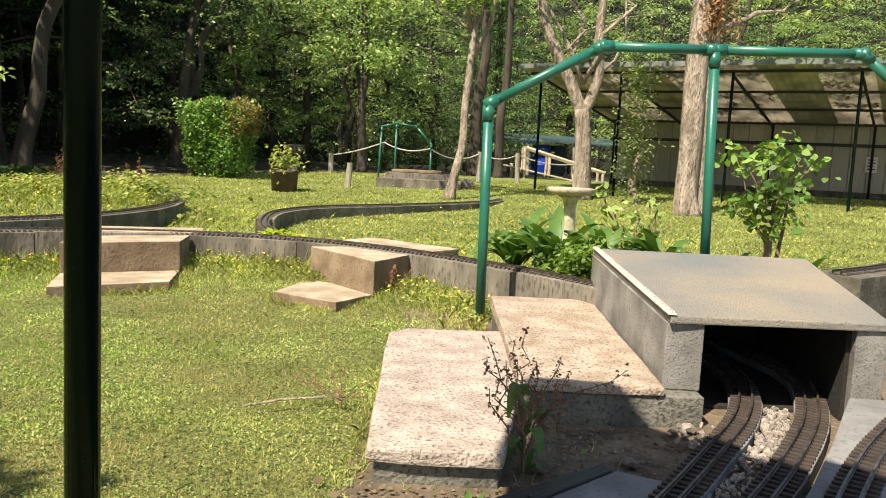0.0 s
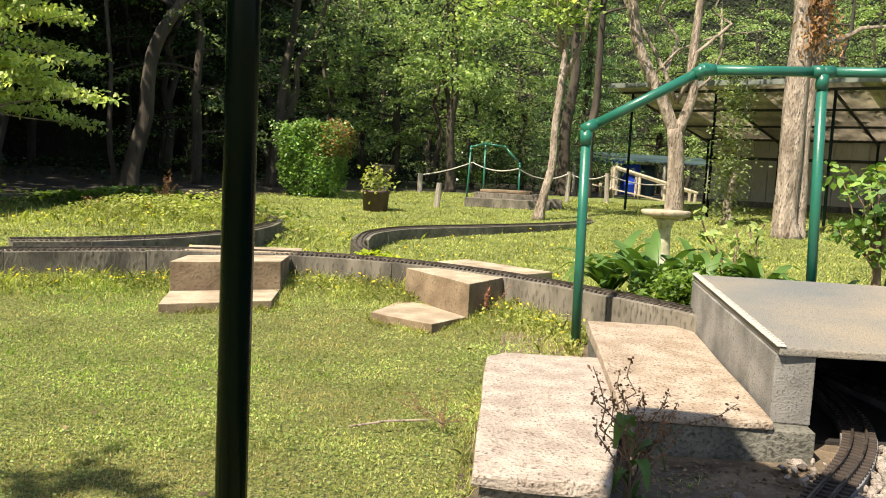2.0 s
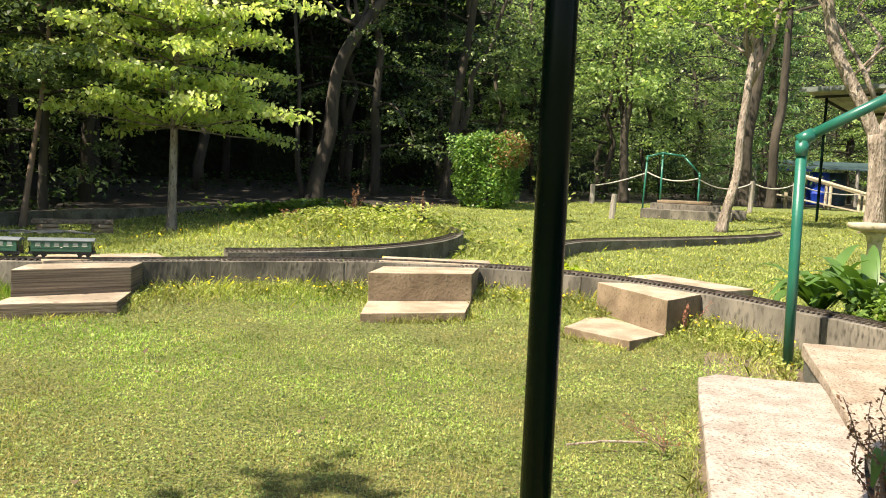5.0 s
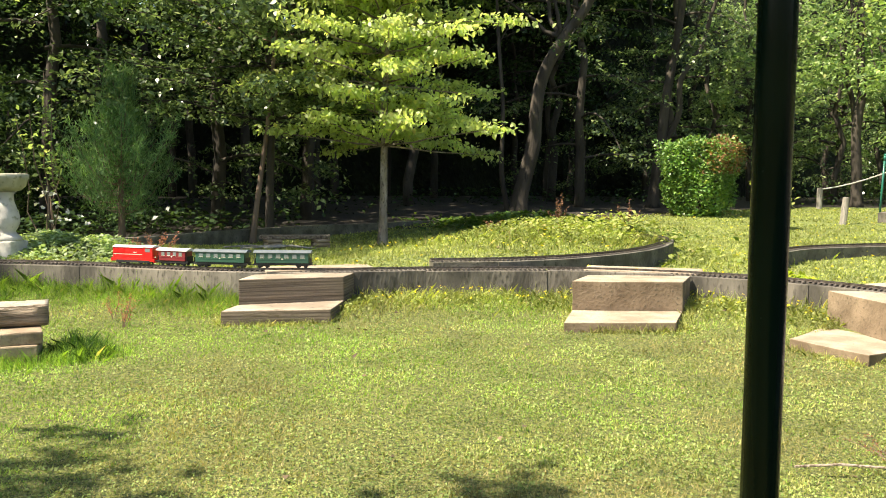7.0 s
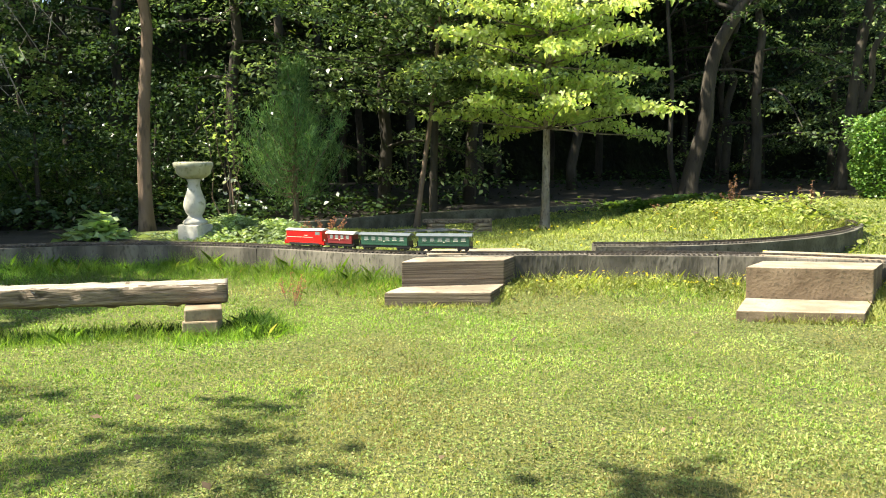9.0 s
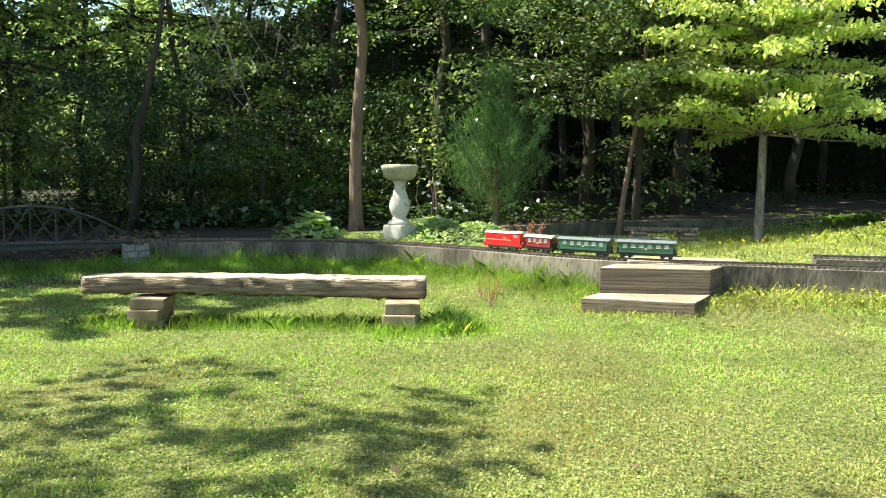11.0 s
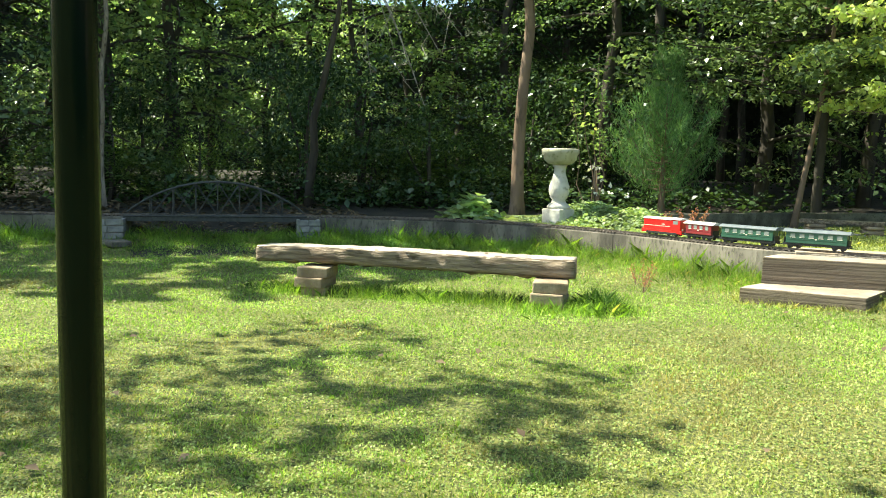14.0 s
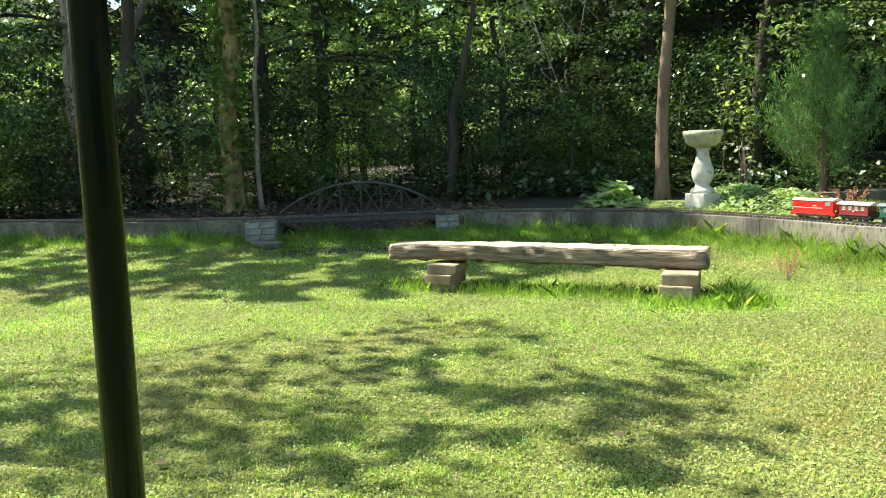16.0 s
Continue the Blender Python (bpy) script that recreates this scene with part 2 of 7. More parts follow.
leaf_material("clover_leaf", (0.12, 0.20, 0.04), (0.37, 0.45, 0.145), 0.35, 0.6, (0.46, 0.40, 0.2), tint=(1.15, 1.2, 0.65))
leaf_material("roof_sheet", (0.36, 0.335, 0.305), (0.45, 0.42, 0.385), 0.16, 0.55, tint=(1.0, 0.96, 0.92))
leaf_material("clear_sheet", (0.46, 0.44, 0.39), (0.52, 0.50, 0.45), 0.55, 0.5, tint=(1.0, 0.96, 0.92))
leaf_material("weed_leaf", (0.17, 0.23, 0.05), (0.40, 0.42, 0.14), 0.4, 0.55, (0.50, 0.38, 0.18))
leaf_material("meadow_leaf", (0.18, 0.225, 0.05), (0.47, 0.48, 0.17), 0.42, 0.6, (0.46, 0.40, 0.17))
# lit copy of the wood's foliage: sunlight is put into the colour
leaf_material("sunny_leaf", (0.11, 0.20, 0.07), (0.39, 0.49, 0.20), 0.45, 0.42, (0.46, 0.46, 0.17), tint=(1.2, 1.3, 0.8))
leaf_material("tall_grass", (0.10, 0.20, 0.03), (0.30, 0.44, 0.08), 0.45, 0.6, (0.40, 0.36, 0.14))
# dark green of the coarse tuft, also the bench shadow painted on grass
leaf_material("tuft_shade_grass", (0.018, 0.055, 0.010), (0.075, 0.15, 0.028), 0.3, 0.5)
leaf_material("sorrel_red", (0.34, 0.11, 0.075), (0.58, 0.27, 0.19), 0.4, 0.7)
leaf_material("flower_yellow", (0.75, 0.55, 0.015), (0.88, 0.72, 0.04), 0.25, 0.6)
leaf_material("flower_white", (0.72, 0.66, 0.72), (0.85, 0.84, 0.86), 0.3, 0.6)
leaf_material("lime_leaf", (0.24, 0.34, 0.03), (0.46, 0.52, 0.07), 0.5, 0.45, (0.60, 0.50, 0.10))
leaf_material("yellow_green", (0.19, 0.30, 0.075), (0.44, 0.52, 0.19), 0.5, 0.40, (0.62, 0.56, 0.18), tint=(1.2, 1.3, 0.75))
leaf_material("bright_leaf", (0.40, 0.50, 0.17), (0.64, 0.70, 0.33), 0.58, 0.36, (0.70, 0.64, 0.26), tint=(1.25, 1.3, 0.65))
leaf_material("fresh_leaf", (0.07, 0.16, 0.035), (0.25, 0.38, 0.10), 0.42, 0.38, (0.36, 0.36, 0.08))
leaf_material("mid_leaf", (0.06, 0.115, 0.026), (0.18, 0.27, 0.065), 0.42, 0.34, (0.24, 0.26, 0.06))
# two shaded copies of the wood's foliage, shade put into the colours
leaf_material("deep_shade_leaf", (0.028, 0.056, 0.024), (0.085, 0.135, 0.06), 0.30, 0.27)
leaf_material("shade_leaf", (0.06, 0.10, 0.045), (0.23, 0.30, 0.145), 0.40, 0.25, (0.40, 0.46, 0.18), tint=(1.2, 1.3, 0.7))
leaf_material("grey_leaf", (0.10, 0.14, 0.06), (0.22, 0.27, 0.12), 0.35, 0.5)
leaf_material("bed_leaf", (0.20, 0.29, 0.13), (0.52, 0.60, 0.34), 0.4, 0.45)
leaf_material("conifer_leaf", (0.06, 0.14, 0.055), (0.22, 0.36, 0.14), 0.4, 0.5)
leaf_material("rhubarb_leaf", (0.04, 0.10, 0.022), (0.125, 0.23, 0.052), 0.28, 0.42)
leaf_material("hedge_leaf", (0.065, 0.16, 0.04), (0.25, 0.39, 0.11), 0.35, 0.35, (0.30, 0.33, 0.07))
leaf_material("brown_leaf", (0.16, 0.08, 0.035), (0.36, 0.20, 0.09), 0.3, 0.6)
leaf_material("sorrel_stem", (0.22, 0.075, 0.045), (0.44, 0.17, 0.09), 0.3, 0.7)
leaf_material("rust_stem", (0.13, 0.065, 0.042), (0.28, 0.14, 0.085), 0.3, 0.7)
leaf_material("litter_leaf", (0.08, 0.055, 0.032), (0.19, 0.135, 0.08), 0.1, 0.8, (0.27, 0.21, 0.14))

MATS["shaded_green_paint"].node_tree.nodes["Principled BSDF"].inputs["Specular IOR Level"].default_value = 0.10


# ---- mesh helpers ----
class Geo:
    """Collects vertices and faces of one mesh."""

    def __init__(self):
        self.v, self.f = [], []

    def add(self, verts, faces):
        k = len(self.v)
        self.v += [tuple(p) for p in verts]
        self.f += [tuple(i + k for i in q) for q in faces]
        return self

    def prism(self, poly, z0, z1):
        """An upright solid on a ground polygon (counterclockwise); z0 and z1 are numbers or one value a corner."""
        n = len(poly)
        lo = [z0] * n if isinstance(z0, (int, float)) else z0
        hi = [z1] * n if isinstance(z1, (int, float)) else z1
        v = [(x, y, z) for (x, y), z in zip(poly, lo)] + [(x, y, z) for (x, y), z in zip(poly, hi)]
        f = [tuple(range(n - 1, -1, -1)), tuple(range(n, 2 * n))]
        f += [(i, (i + 1) % n, n + (i + 1) % n, n + i) for i in range(n)]
        return self.add(v, f)

    def box(self, c, s, turn=0.0, tilt=0.0):
        m = Matrix.Translation(c) @ Matrix.Rotation(turn, 4, "Z") @ Matrix.Rotation(tilt, 4, "Y")
        v = [m @ Vector((sx * s[0] / 2, sy * s[1] / 2, sz * s[2] / 2)) for sz in (-1, 1) for sx, sy in ((-1, -1), (1, -1), (1, 1), (-1, 1))]
        return self.add(v, [(3, 2, 1, 0), (4, 5, 6, 7), (0, 1, 5, 4), (1, 2, 6, 5), (2, 3, 7, 6), (3, 0, 4, 7)])

    def tube(self, path, radii, n=8, cap=True):
        path = [Vector(p) for p in path]
        radii = [radii] * len(path) if isinstance(radii, (int, float)) else radii
        rings, side = [], None
        for i, p in enumerate(path):
            way = (path[min(i + 1, len(path) - 1)] - path[max(i - 1, 0)]).normalized()
            if side is None:
                side = way.orthogonal().normalized()
            side = (side - way * side.dot(way)).normalized()
            other = way.cross(side)
            rings.append([p + radii[i] * (math.cos(a) * side + math.sin(a) * other) for a in (2 * math.pi * k / n for k in range(n))])
        v = [q for r in rings for q in r]
        f = [(i * n + k, i * n + (k + 1) % n, (i + 1) * n + (k + 1) % n, (i + 1) * n + k) for i in range(len(path) - 1) for k in range(n)]
        if cap:
            f += [tuple(range(n - 1, -1, -1)), tuple((len(path) - 1) * n + k for k in range(n))]
        return self.add(v, f)

    def lathe(self, profile, c=(0, 0, 0), n=28):
        v = [(c[0] + r * math.cos(2 * math.pi * k / n), c[1] + r * math.sin(2 * math.pi * k / n), c[2] + z) for r, z in profile for k in range(n)]
        f = [(i * n + k, i * n + (k + 1) % n, (i + 1) * n + (k + 1) % n, (i + 1) * n + k) for i in range(len(profile) - 1) for k in range(n)]
        f += [tuple(range(n - 1, -1, -1)), tuple((len(profile) - 1) * n + k for k in range(n))]
        return self.add(v, f)


def mesh_of(name, g, mat, bevel=0.0, rough=0.0, smooth=False, cuts=0):
    me = bpy.data.meshes.new(name)
    me.from_pydata(g.v, [], g.f)
    if bevel or rough or cuts:
        bm = bmesh.new()
        bm.from_mesh(me)
        bmesh.ops.remove_doubles(bm, verts=bm.verts, dist=1e-5)
        if bevel:
            bmesh.ops.bevel(bm, geom=bm.edges[:], offset=bevel, segments=2, profile=0.6, affect="EDGES", clamp_overlap=True)
        if cuts:
            bmesh.ops.triangulate(bm, faces=[f for f in bm.faces if len(f.verts) > 4])
            bmesh.ops.subdivide_edges(bm, edges=[e for e in bm.edges if e.calc_length() > 0.06], cuts=cuts, use_grid_fill=True)
        if rough:
            for v in bm.verts:
                v.co += rough * noise.noise_vector(v.co * 9) + 0.5 * rough * noise.noise_vector(v.co * 31)
        bmesh.ops.recalc_face_normals(bm, faces=bm.faces)
        bm.to_mesh(me)
        bm.free()
    else:
        bm = bmesh.new()
        bm.from_mesh(me)
        bmesh.ops.recalc_face_normals(bm, faces=bm.faces)
        bm.to_mesh(me)
        bm.free()
    if smooth:
        me.polygons.foreach_set("use_smooth", [True] * len(me.polygons))
    me.materials.append(MATS[mat])
    return me


def part(name, g, mat, parent=None, label="", **how):
    """One mesh object under a thing or a part."""
    ob = new(name, g if isinstance(g, bpy.types.Mesh) else mesh_of(name, g, mat, **how))
    if parent is not None:
        ob.parent = parent
    if label:
        tagged(ob, label)
    return ob


def thing(name, label, category, at=(0, 0, 0), group="", kind=""):
    ob = new(name)
    ob.location = at
    ob.empty_display_size = 0.1
    return tagged(ob, label, category, group, kind)


def solid(name, g, mat, label, category, group="", kind="", **how):
    return tagged(part(name, g, mat, **how), label, category, group, kind)


def quads(name, corners, mat):
    """A mesh of loose faces from an array of n x corners x 3."""
    n, k = corners.shape[:2]
    me = bpy.data.meshes.new(name)
    me.vertices.add(k * n)
    me.vertices.foreach_set("co", np.ascontiguousarray(corners, dtype=np.float32).ravel())
    me.loops.add(k * n)
    me.loops.foreach_set("vertex_index", np.arange(k * n, dtype=np.int32))
    me.polygons.add(n)
    me.polygons.foreach_set("loop_start", np.arange(0, k * n, k, dtype=np.int32))
    me.update(calc_edges=True)
    me.validate()
    me.materials.append(MATS[mat])
    return me


def leaves(places, size, rng, flat=0.5, narrow=0.55, spread=0.35, hang=0.0):
    """Small folded leaves at the given places: n x 4 x 3."""
    n = len(places)
    size = (size * (1 + spread * rng.uniform(-1, 1, n)))[:, None]
    nrm = rng.normal(0, 1, (n, 3))
    nrm[:, 2] = np.abs(nrm[:, 2]) + flat * 2
    nrm /= np.linalg.norm(nrm, axis=1, keepdims=True)
    way = np.cross(nrm, rng.normal(0, 1, (n, 3)))
    way[:, 2] -= hang
    way /= np.linalg.norm(way, axis=1, keepdims=True)
    side = np.cross(nrm, way)
    mid = places + 0.45 * size * way
    lift = 0.10 * size * nrm
    return np.stack([places, mid + side * size * narrow * 0.5 + lift, places + way * size - 0.4 * lift, mid - side * size * narrow * 0.5 + lift], 1)


def round_leaves(*args, **how):
    """Oval leaves with a short tip: n x 8 x 3."""
    q = leaves(*args, **how)
    a, b, c, d = (q[:, i] for i in range(4))
    m1, m2 = (b + d) / 2, a * 0.35 + c * 0.65
    return np.stack([a, a * 0.55 + b * 0.45 + (b - m1) * 0.35, b, m2 + (b - m1) * 0.72, c, m2 + (d - m1) * 0.72, d, a * 0.55 + d * 0.45 + (d - m1) * 0.35], 1)


def blades(places, tall, rng, wide=0.004, lean=0.5, spread=0.45):
    """Grass blades as slim quads."""
    n = len(places)
    tall = (tall * (1 + spread * rng.uniform(-1, 1, n)))[:, None]
    a = rng.uniform(0, 2 * np.pi, n)
    side = np.stack([np.cos(a), np.sin(a), 0 * a], 1) * (wide if np.isscalar(wide) else wide[:, None])
    tip = rng.normal(0, lean, (n, 3))
    tip[:, 2] = 1
    tip /= np.linalg.norm(tip, axis=1, keepdims=True)
    mid = places + tall * 0.55 * np.stack([tip[:, 0] * 0.5, tip[:, 1] * 0.5, tip[:, 2]], 1)
    return np.stack([places - side * 0.5, places + side * 0.5, mid + side * 0.4, places + tall * tip, mid - side * 0.4], 1)


def curve(points, step=0.1):
    """Catmull-Rom through the points, at even steps."""
    p = [np.array(q, float) for q in points]
    p = [2 * p[0] - p[1], *p, 2 * p[-1] - p[-2]]
    out = []
    for i in range(1, len(p) - 2):
        for t in np.linspace(0, 1, 24, endpoint=False):
            out.append(0.5 * (2 * p[i] + (p[i + 1] - p[i - 1]) * t + (2 * p[i - 1] - 5 * p[i] + 4 * p[i + 1] - p[i + 2]) * t * t + (3 * p[i] - p[i - 1] - 3 * p[i + 1] + p[i + 2]) * t**3))
    out = np.array([*out, p[-2]])
    s = np.r_[0, np.cumsum(np.linalg.norm(np.diff(out, axis=0), axis=1))]
    even = np.linspace(0, s[-1], max(2, int(s[-1] / step) + 1))
    return np.stack([np.interp(even, s, out[:, k]) for k in range(out.shape[1])], 1)


def normals(line):
    way = np.gradient(line[:, :2], axis=0)
    way /= np.linalg.norm(way, axis=1, keepdims=True)
    return np.stack([-way[:, 1], way[:, 0]], 1)

# ---- the ground ----
TOP = 0.245
WALL = curve([(0.95, 4.0), (0.47, 4.62), (-0.23, 5.27), (-1.0, 5.68), (-1.8, 5.75), (-2.75, 5.46), (-3.5, 4.9), (-4.1, 4.3), (-4.75, 3.9), (-5.4, 3.72), (-6.1, 3.5), (-6.7, 3.15), (-7.2, 2.6), (-7.5, 2.0), (-7.64, 1.4)], 0.1)
WALL_LEFT = curve([(-7.75, -0.16), (-8.15, -1.4), (-8.9, -3.0), (-10.2, -5.2), (-12, -7.6)], 0.1)
EDGE = np.concatenate([[(9.0, 4.7), (3.0, 4.6), (1.6, 4.5)], WALL, WALL_LEFT, [(-16, -12)]])
EDGE_ANGLE = np.unwrap(np.arctan2(EDGE[:, 1] - 1.5, EDGE[:, 0] + 2.5))
EDGE_R = np.hypot(EDGE[:, 0] + 2.5, EDGE[:, 1] - 1.5)


def smooth(x):
    x = np.clip(x, 0, 1)
    return x * x * (3 - 2 * x)


def behind(x, y):
    """How far a place lies behind the edge of the lawn (below nought: on the lawn)."""
    a = np.arctan2(y - 1.5, x + 2.5)
    a = np.where(a < -1.6, a + 2 * np.pi, a)
    r = np.interp(a, EDGE_ANGLE, EDGE_R, left=60, right=60)
    return np.hypot(x + 2.5, y - 1.5) - r


def ground_z(x, y):
    x, y = np.asarray(x, float), np.asarray(y, float)
    b = behind(x, y)
    lawn = 0.07 * smooth((b + 0.9) / 0.9) * smooth((0.6 - x) / 1.0) + 0.012 * np.sin(1.7 * x + 0.6 * y) * np.sin(1.3 * y) - 0.012
    gap = smooth((x + 7.0) / -0.5) * smooth(1 - np.abs(y - 0.62) / 0.95)
    high = 0.20 - 0.08 * np.maximum(smooth((b - 0.15) / 0.9) * smooth((x + 3.2) / 0.6), smooth((b - 2.5) / 1.5)) + 0.015 * np.clip(b - 1.2, 0, 9) + 0.04 * np.clip(b - 6.0, 0, 6) - 0.065 * np.exp(-(((x + 6.6) / 1.6) ** 2 + ((y - 8.0) / 1.8) ** 2)) + 0.010 * np.sin(1.1 * x) * np.cos(0.9 * y)
    high = high + 0.10 * smooth((-2.74 - x) / 0.14) * smooth((x + 5.5) / 1.5) * smooth((9.0 - y) / 0.8) * smooth(b / 0.8)
    high = high - 0.22 * gap * smooth((2.4 - b) / 1.5)
    near_bed = np.exp(-(((x + 6.95) / 0.9) ** 2 + ((y - 3.75) / 0.5) ** 2))
    high = high + 0.05 * near_bed
    mound = 0.05 * np.exp(-(((x + 4.0) / 1.1) ** 2 + ((y - 7.6) / 0.9) ** 2))
    return np.where(b > 0.11, high + mound, lawn)


def ground_grid():
    def axis(a, b, fine, far):
        mid = np.arange(a, b, fine)
        out, step, v = [], fine, b
        while v < far:
            out.append(v)
            step *= 1.35
            v += step
        lows, step, v = [], fine, a - fine
        while v > -far:
            lows.append(v)
            step *= 1.35
            v -= step
        return np.array([*lows[::-1], *mid, *out, far * 1.1])

    xs, ys = axis(-11, 4, 0.1, 900), axis(-4, 12, 0.1, 900)
    gx, gy = np.meshgrid(xs, ys)
    gz = ground_z(gx, gy)
    g = Geo()
    g.v = list(zip(gx.ravel().tolist(), gy.ravel().tolist(), gz.ravel().tolist()))
    w = len(xs)
    g.f = [(j * w + i, j * w + i + 1, (j + 1) * w + i + 1, (j + 1) * w + i) for j in range(len(ys) - 1) for i in range(w - 1)]
    me = bpy.data.meshes.new("ground")
    me.from_pydata(g.v, [], g.f)
    me.polygons.foreach_set("use_smooth", [True] * len(me.polygons))
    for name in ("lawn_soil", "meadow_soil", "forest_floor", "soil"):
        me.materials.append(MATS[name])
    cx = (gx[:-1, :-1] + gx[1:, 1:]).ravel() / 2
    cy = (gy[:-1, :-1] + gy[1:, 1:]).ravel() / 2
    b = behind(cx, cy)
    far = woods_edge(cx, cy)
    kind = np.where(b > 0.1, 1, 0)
    # 2 is the floor colour darkened for shade under the trees
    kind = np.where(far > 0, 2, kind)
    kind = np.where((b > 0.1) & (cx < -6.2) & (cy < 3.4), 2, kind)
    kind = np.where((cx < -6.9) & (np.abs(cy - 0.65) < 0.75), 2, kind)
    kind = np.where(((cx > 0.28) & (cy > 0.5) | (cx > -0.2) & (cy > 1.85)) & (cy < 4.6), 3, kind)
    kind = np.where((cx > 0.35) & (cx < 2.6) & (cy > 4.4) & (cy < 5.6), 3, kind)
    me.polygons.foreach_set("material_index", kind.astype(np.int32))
    return tagged(new("ground", me), "mown lawn and rough meadow ground of the garden", "ground", kind="structure")


def trees_edge(a):
    """How far off the first trees of the wood stand, by the bearing to the left of +y in degrees."""
    return float(np.interp(a, [-180, -60, -20, 0, 12, 20, 30, 38, 46, 54, 62, 75, 90, 110, 140, 180], [30, 26, 24, 20, 18, 17.4, 16.4, 15.2, 13.8, 13.0, 12.8, 12.8, 12.4, 12.0, 12, 30]))


def woods_edge(x, y):
    """Above nought where the ground lies under the trees."""
    d = np.hypot(x, y)
    a = np.degrees(np.arctan2(-x, y))
    r = np.interp(a, [-180, -60, -20, 0, 12, 20, 30, 38, 46, 54, 62, 75, 90, 110, 140, 180], [30, 26, 24, 20, 16.5, 14.6, 13.0, 12.2, 11.4, 10.6, 9.8, 9.2, 9.6, 10.5, 16, 30])
    return d - r


ground_grid()


# ---- raised track walls ----
def swept(line, a, b, z0, z1):
    """A solid along a line, from offset a to offset b on its left."""
    n = normals(line)
    p, q = line[:, :2] + n * a, line[:, :2] + n * b
    g, k = Geo(), len(line)
    v = [(x, y, z) for pts, z in ((p, z0), (q, z0), (q, z1), (p, z1)) for x, y in pts]
    f = [(j * k + i, j * k + i + 1, ((j + 1) % 4) * k + i + 1, ((j + 1) % 4) * k + i) for j in range(4) for i in range(k - 1)]
    f += [(0, k, 2 * k, 3 * k), (4 * k - 1, 3 * k - 1, 2 * k - 1, k - 1)]
    return g.add(v, f)


def track_wall(line, z0, z1, label, rng, wide=0.19, span=9, mat="wall_concrete"):
    """A low retaining wall, cast in panels, that carries the rails."""
    wall = thing("track_wall", label, "retaining wall", kind="structure")
    for i in range(0, len(line) - 1, span):
        piece = line[i : i + span + 1].copy()
        if len(piece) < 3:
            continue
        way = piece[-1] - piece[-2]
        piece[-1] -= 0.002 * way / np.linalg.norm(way)
        part("wall_panel", swept(piece, 0.004 * rng.uniform(-1, 1), -wide, z0, z1 + 0.004 * rng.uniform(-1, 1)), mat, wall, bevel=0.003)
    return wall


def rails(line, z, label, shift=-0.09, every=0.036, separate=False, gauge=0.046, sleeper=(0.112, 0.0145, 0.009)):
    """A model railway track: two rails on close sleepers."""
    track = thing("model_track", label, "railway track")
    n = normals(line)
    mid = line[:, :2] + n * shift
    zs = line[:, 2] if line.shape[1] > 2 else np.full(len(line), z)
    for s in (-0.5, 0.5):
        p = mid + n * gauge * s
        part("rail", rail_mesh(p, zs + sleeper[2]), "rail_steel", track)
    s = np.r_[0, np.cumsum(np.linalg.norm(np.diff(mid, axis=0), axis=1))]
    at = np.arange(every / 2, s[-1], every)
    px, py, pz = (np.interp(at, s, c) for c in (mid[:, 0], mid[:, 1], zs))
    turn = np.arctan2(np.interp(at, s, n[:, 1]), np.interp(at, s, n[:, 0]))
    if separate:
        one = mesh_of("sleeper", Geo().box((0, 0, sleeper[2] / 2), sleeper), "sleeper", bevel=0.002)
        for x, y, h, a in zip(px, py, pz, turn):
            ob = part("sleeper", one, "sleeper", track)
            ob.matrix_local = Matrix.Translation((x, y, h)) @ Matrix.Rotation(a + 0.01 * math.sin(90 * x), 4, "Z")
    else:
        g = Geo()
        for x, y, h, a in zip(px, py, pz, turn):
            g.box((x, y, h + sleeper[2] / 2), (0.098, 0.017, sleeper[2]), a)
        tagged(part("sleeper_strip", g, "wall_sleeper", track), kind="stuff")
    return track


def rail_mesh(p, zs):
    """A rail: foot, web and head."""
    n = normals(p)
    shape = [(-0.005, 0), (0.005, 0), (0.005, 0.002), (0.0018, 0.003), (0.0018, 0.0075), (0.0035, 0.009), (0.0035, 0.0125), (-0.0035, 0.0125), (-0.0035, 0.009), (-0.0018, 0.0075), (-0.0018, 0.003), (-0.005, 0.002)]
    g, k = Geo(), len(shape)
    v = [(x + nx * a, y + ny * a, z + h) for (x, y), (nx, ny), z in zip(p, n, zs) for a, h in shape]
    f = [(i * k + j, i * k + (j + 1) % k, (i + 1) * k + (j + 1) % k, (i + 1) * k + j) for i in range(len(p) - 1) for j in range(k)]
    return g.add(v, f)


rng = np.random.default_rng(5)
track_wall(WALL, -0.1, TOP, "low curving grey concrete wall carrying a model railway", rng)
# tree shade on this wall is put into its dark colour
track_wall(WALL_LEFT, -0.1, TOP, "low concrete wall beside the lawn, tree shade in its colour", rng, span=8, mat="dark_wall")
MAIN = curve([tuple(p) for p in WALL[::4]] + [(-7.70, 0.62), (-7.75, -0.16)] + [tuple(p) for p in WALL_LEFT[4::5]], 0.08)
rails(MAIN, TOP + 0.003, "narrow model railway track on the concrete wall")
BRANCH = curve([(-3.55, 4.98), (-3.12, 5.42), (-2.82, 6.0), (-2.66, 6.7), (-2.66, 7.5), (-2.82, 8.4), (-3.12, 9.0), (-3.7, 9.3), (-4.6, 9.3), (-5.4, 9.0)], 0.1)
track_wall(BRANCH[::-1], 0.05, 0.30, "dark weathered low wall of the branch line", rng, wide=0.17, mat="dark_wall")
rails(BRANCH[::-1], 0.303, "model railway branch track on its low wall", shift=-0.085)
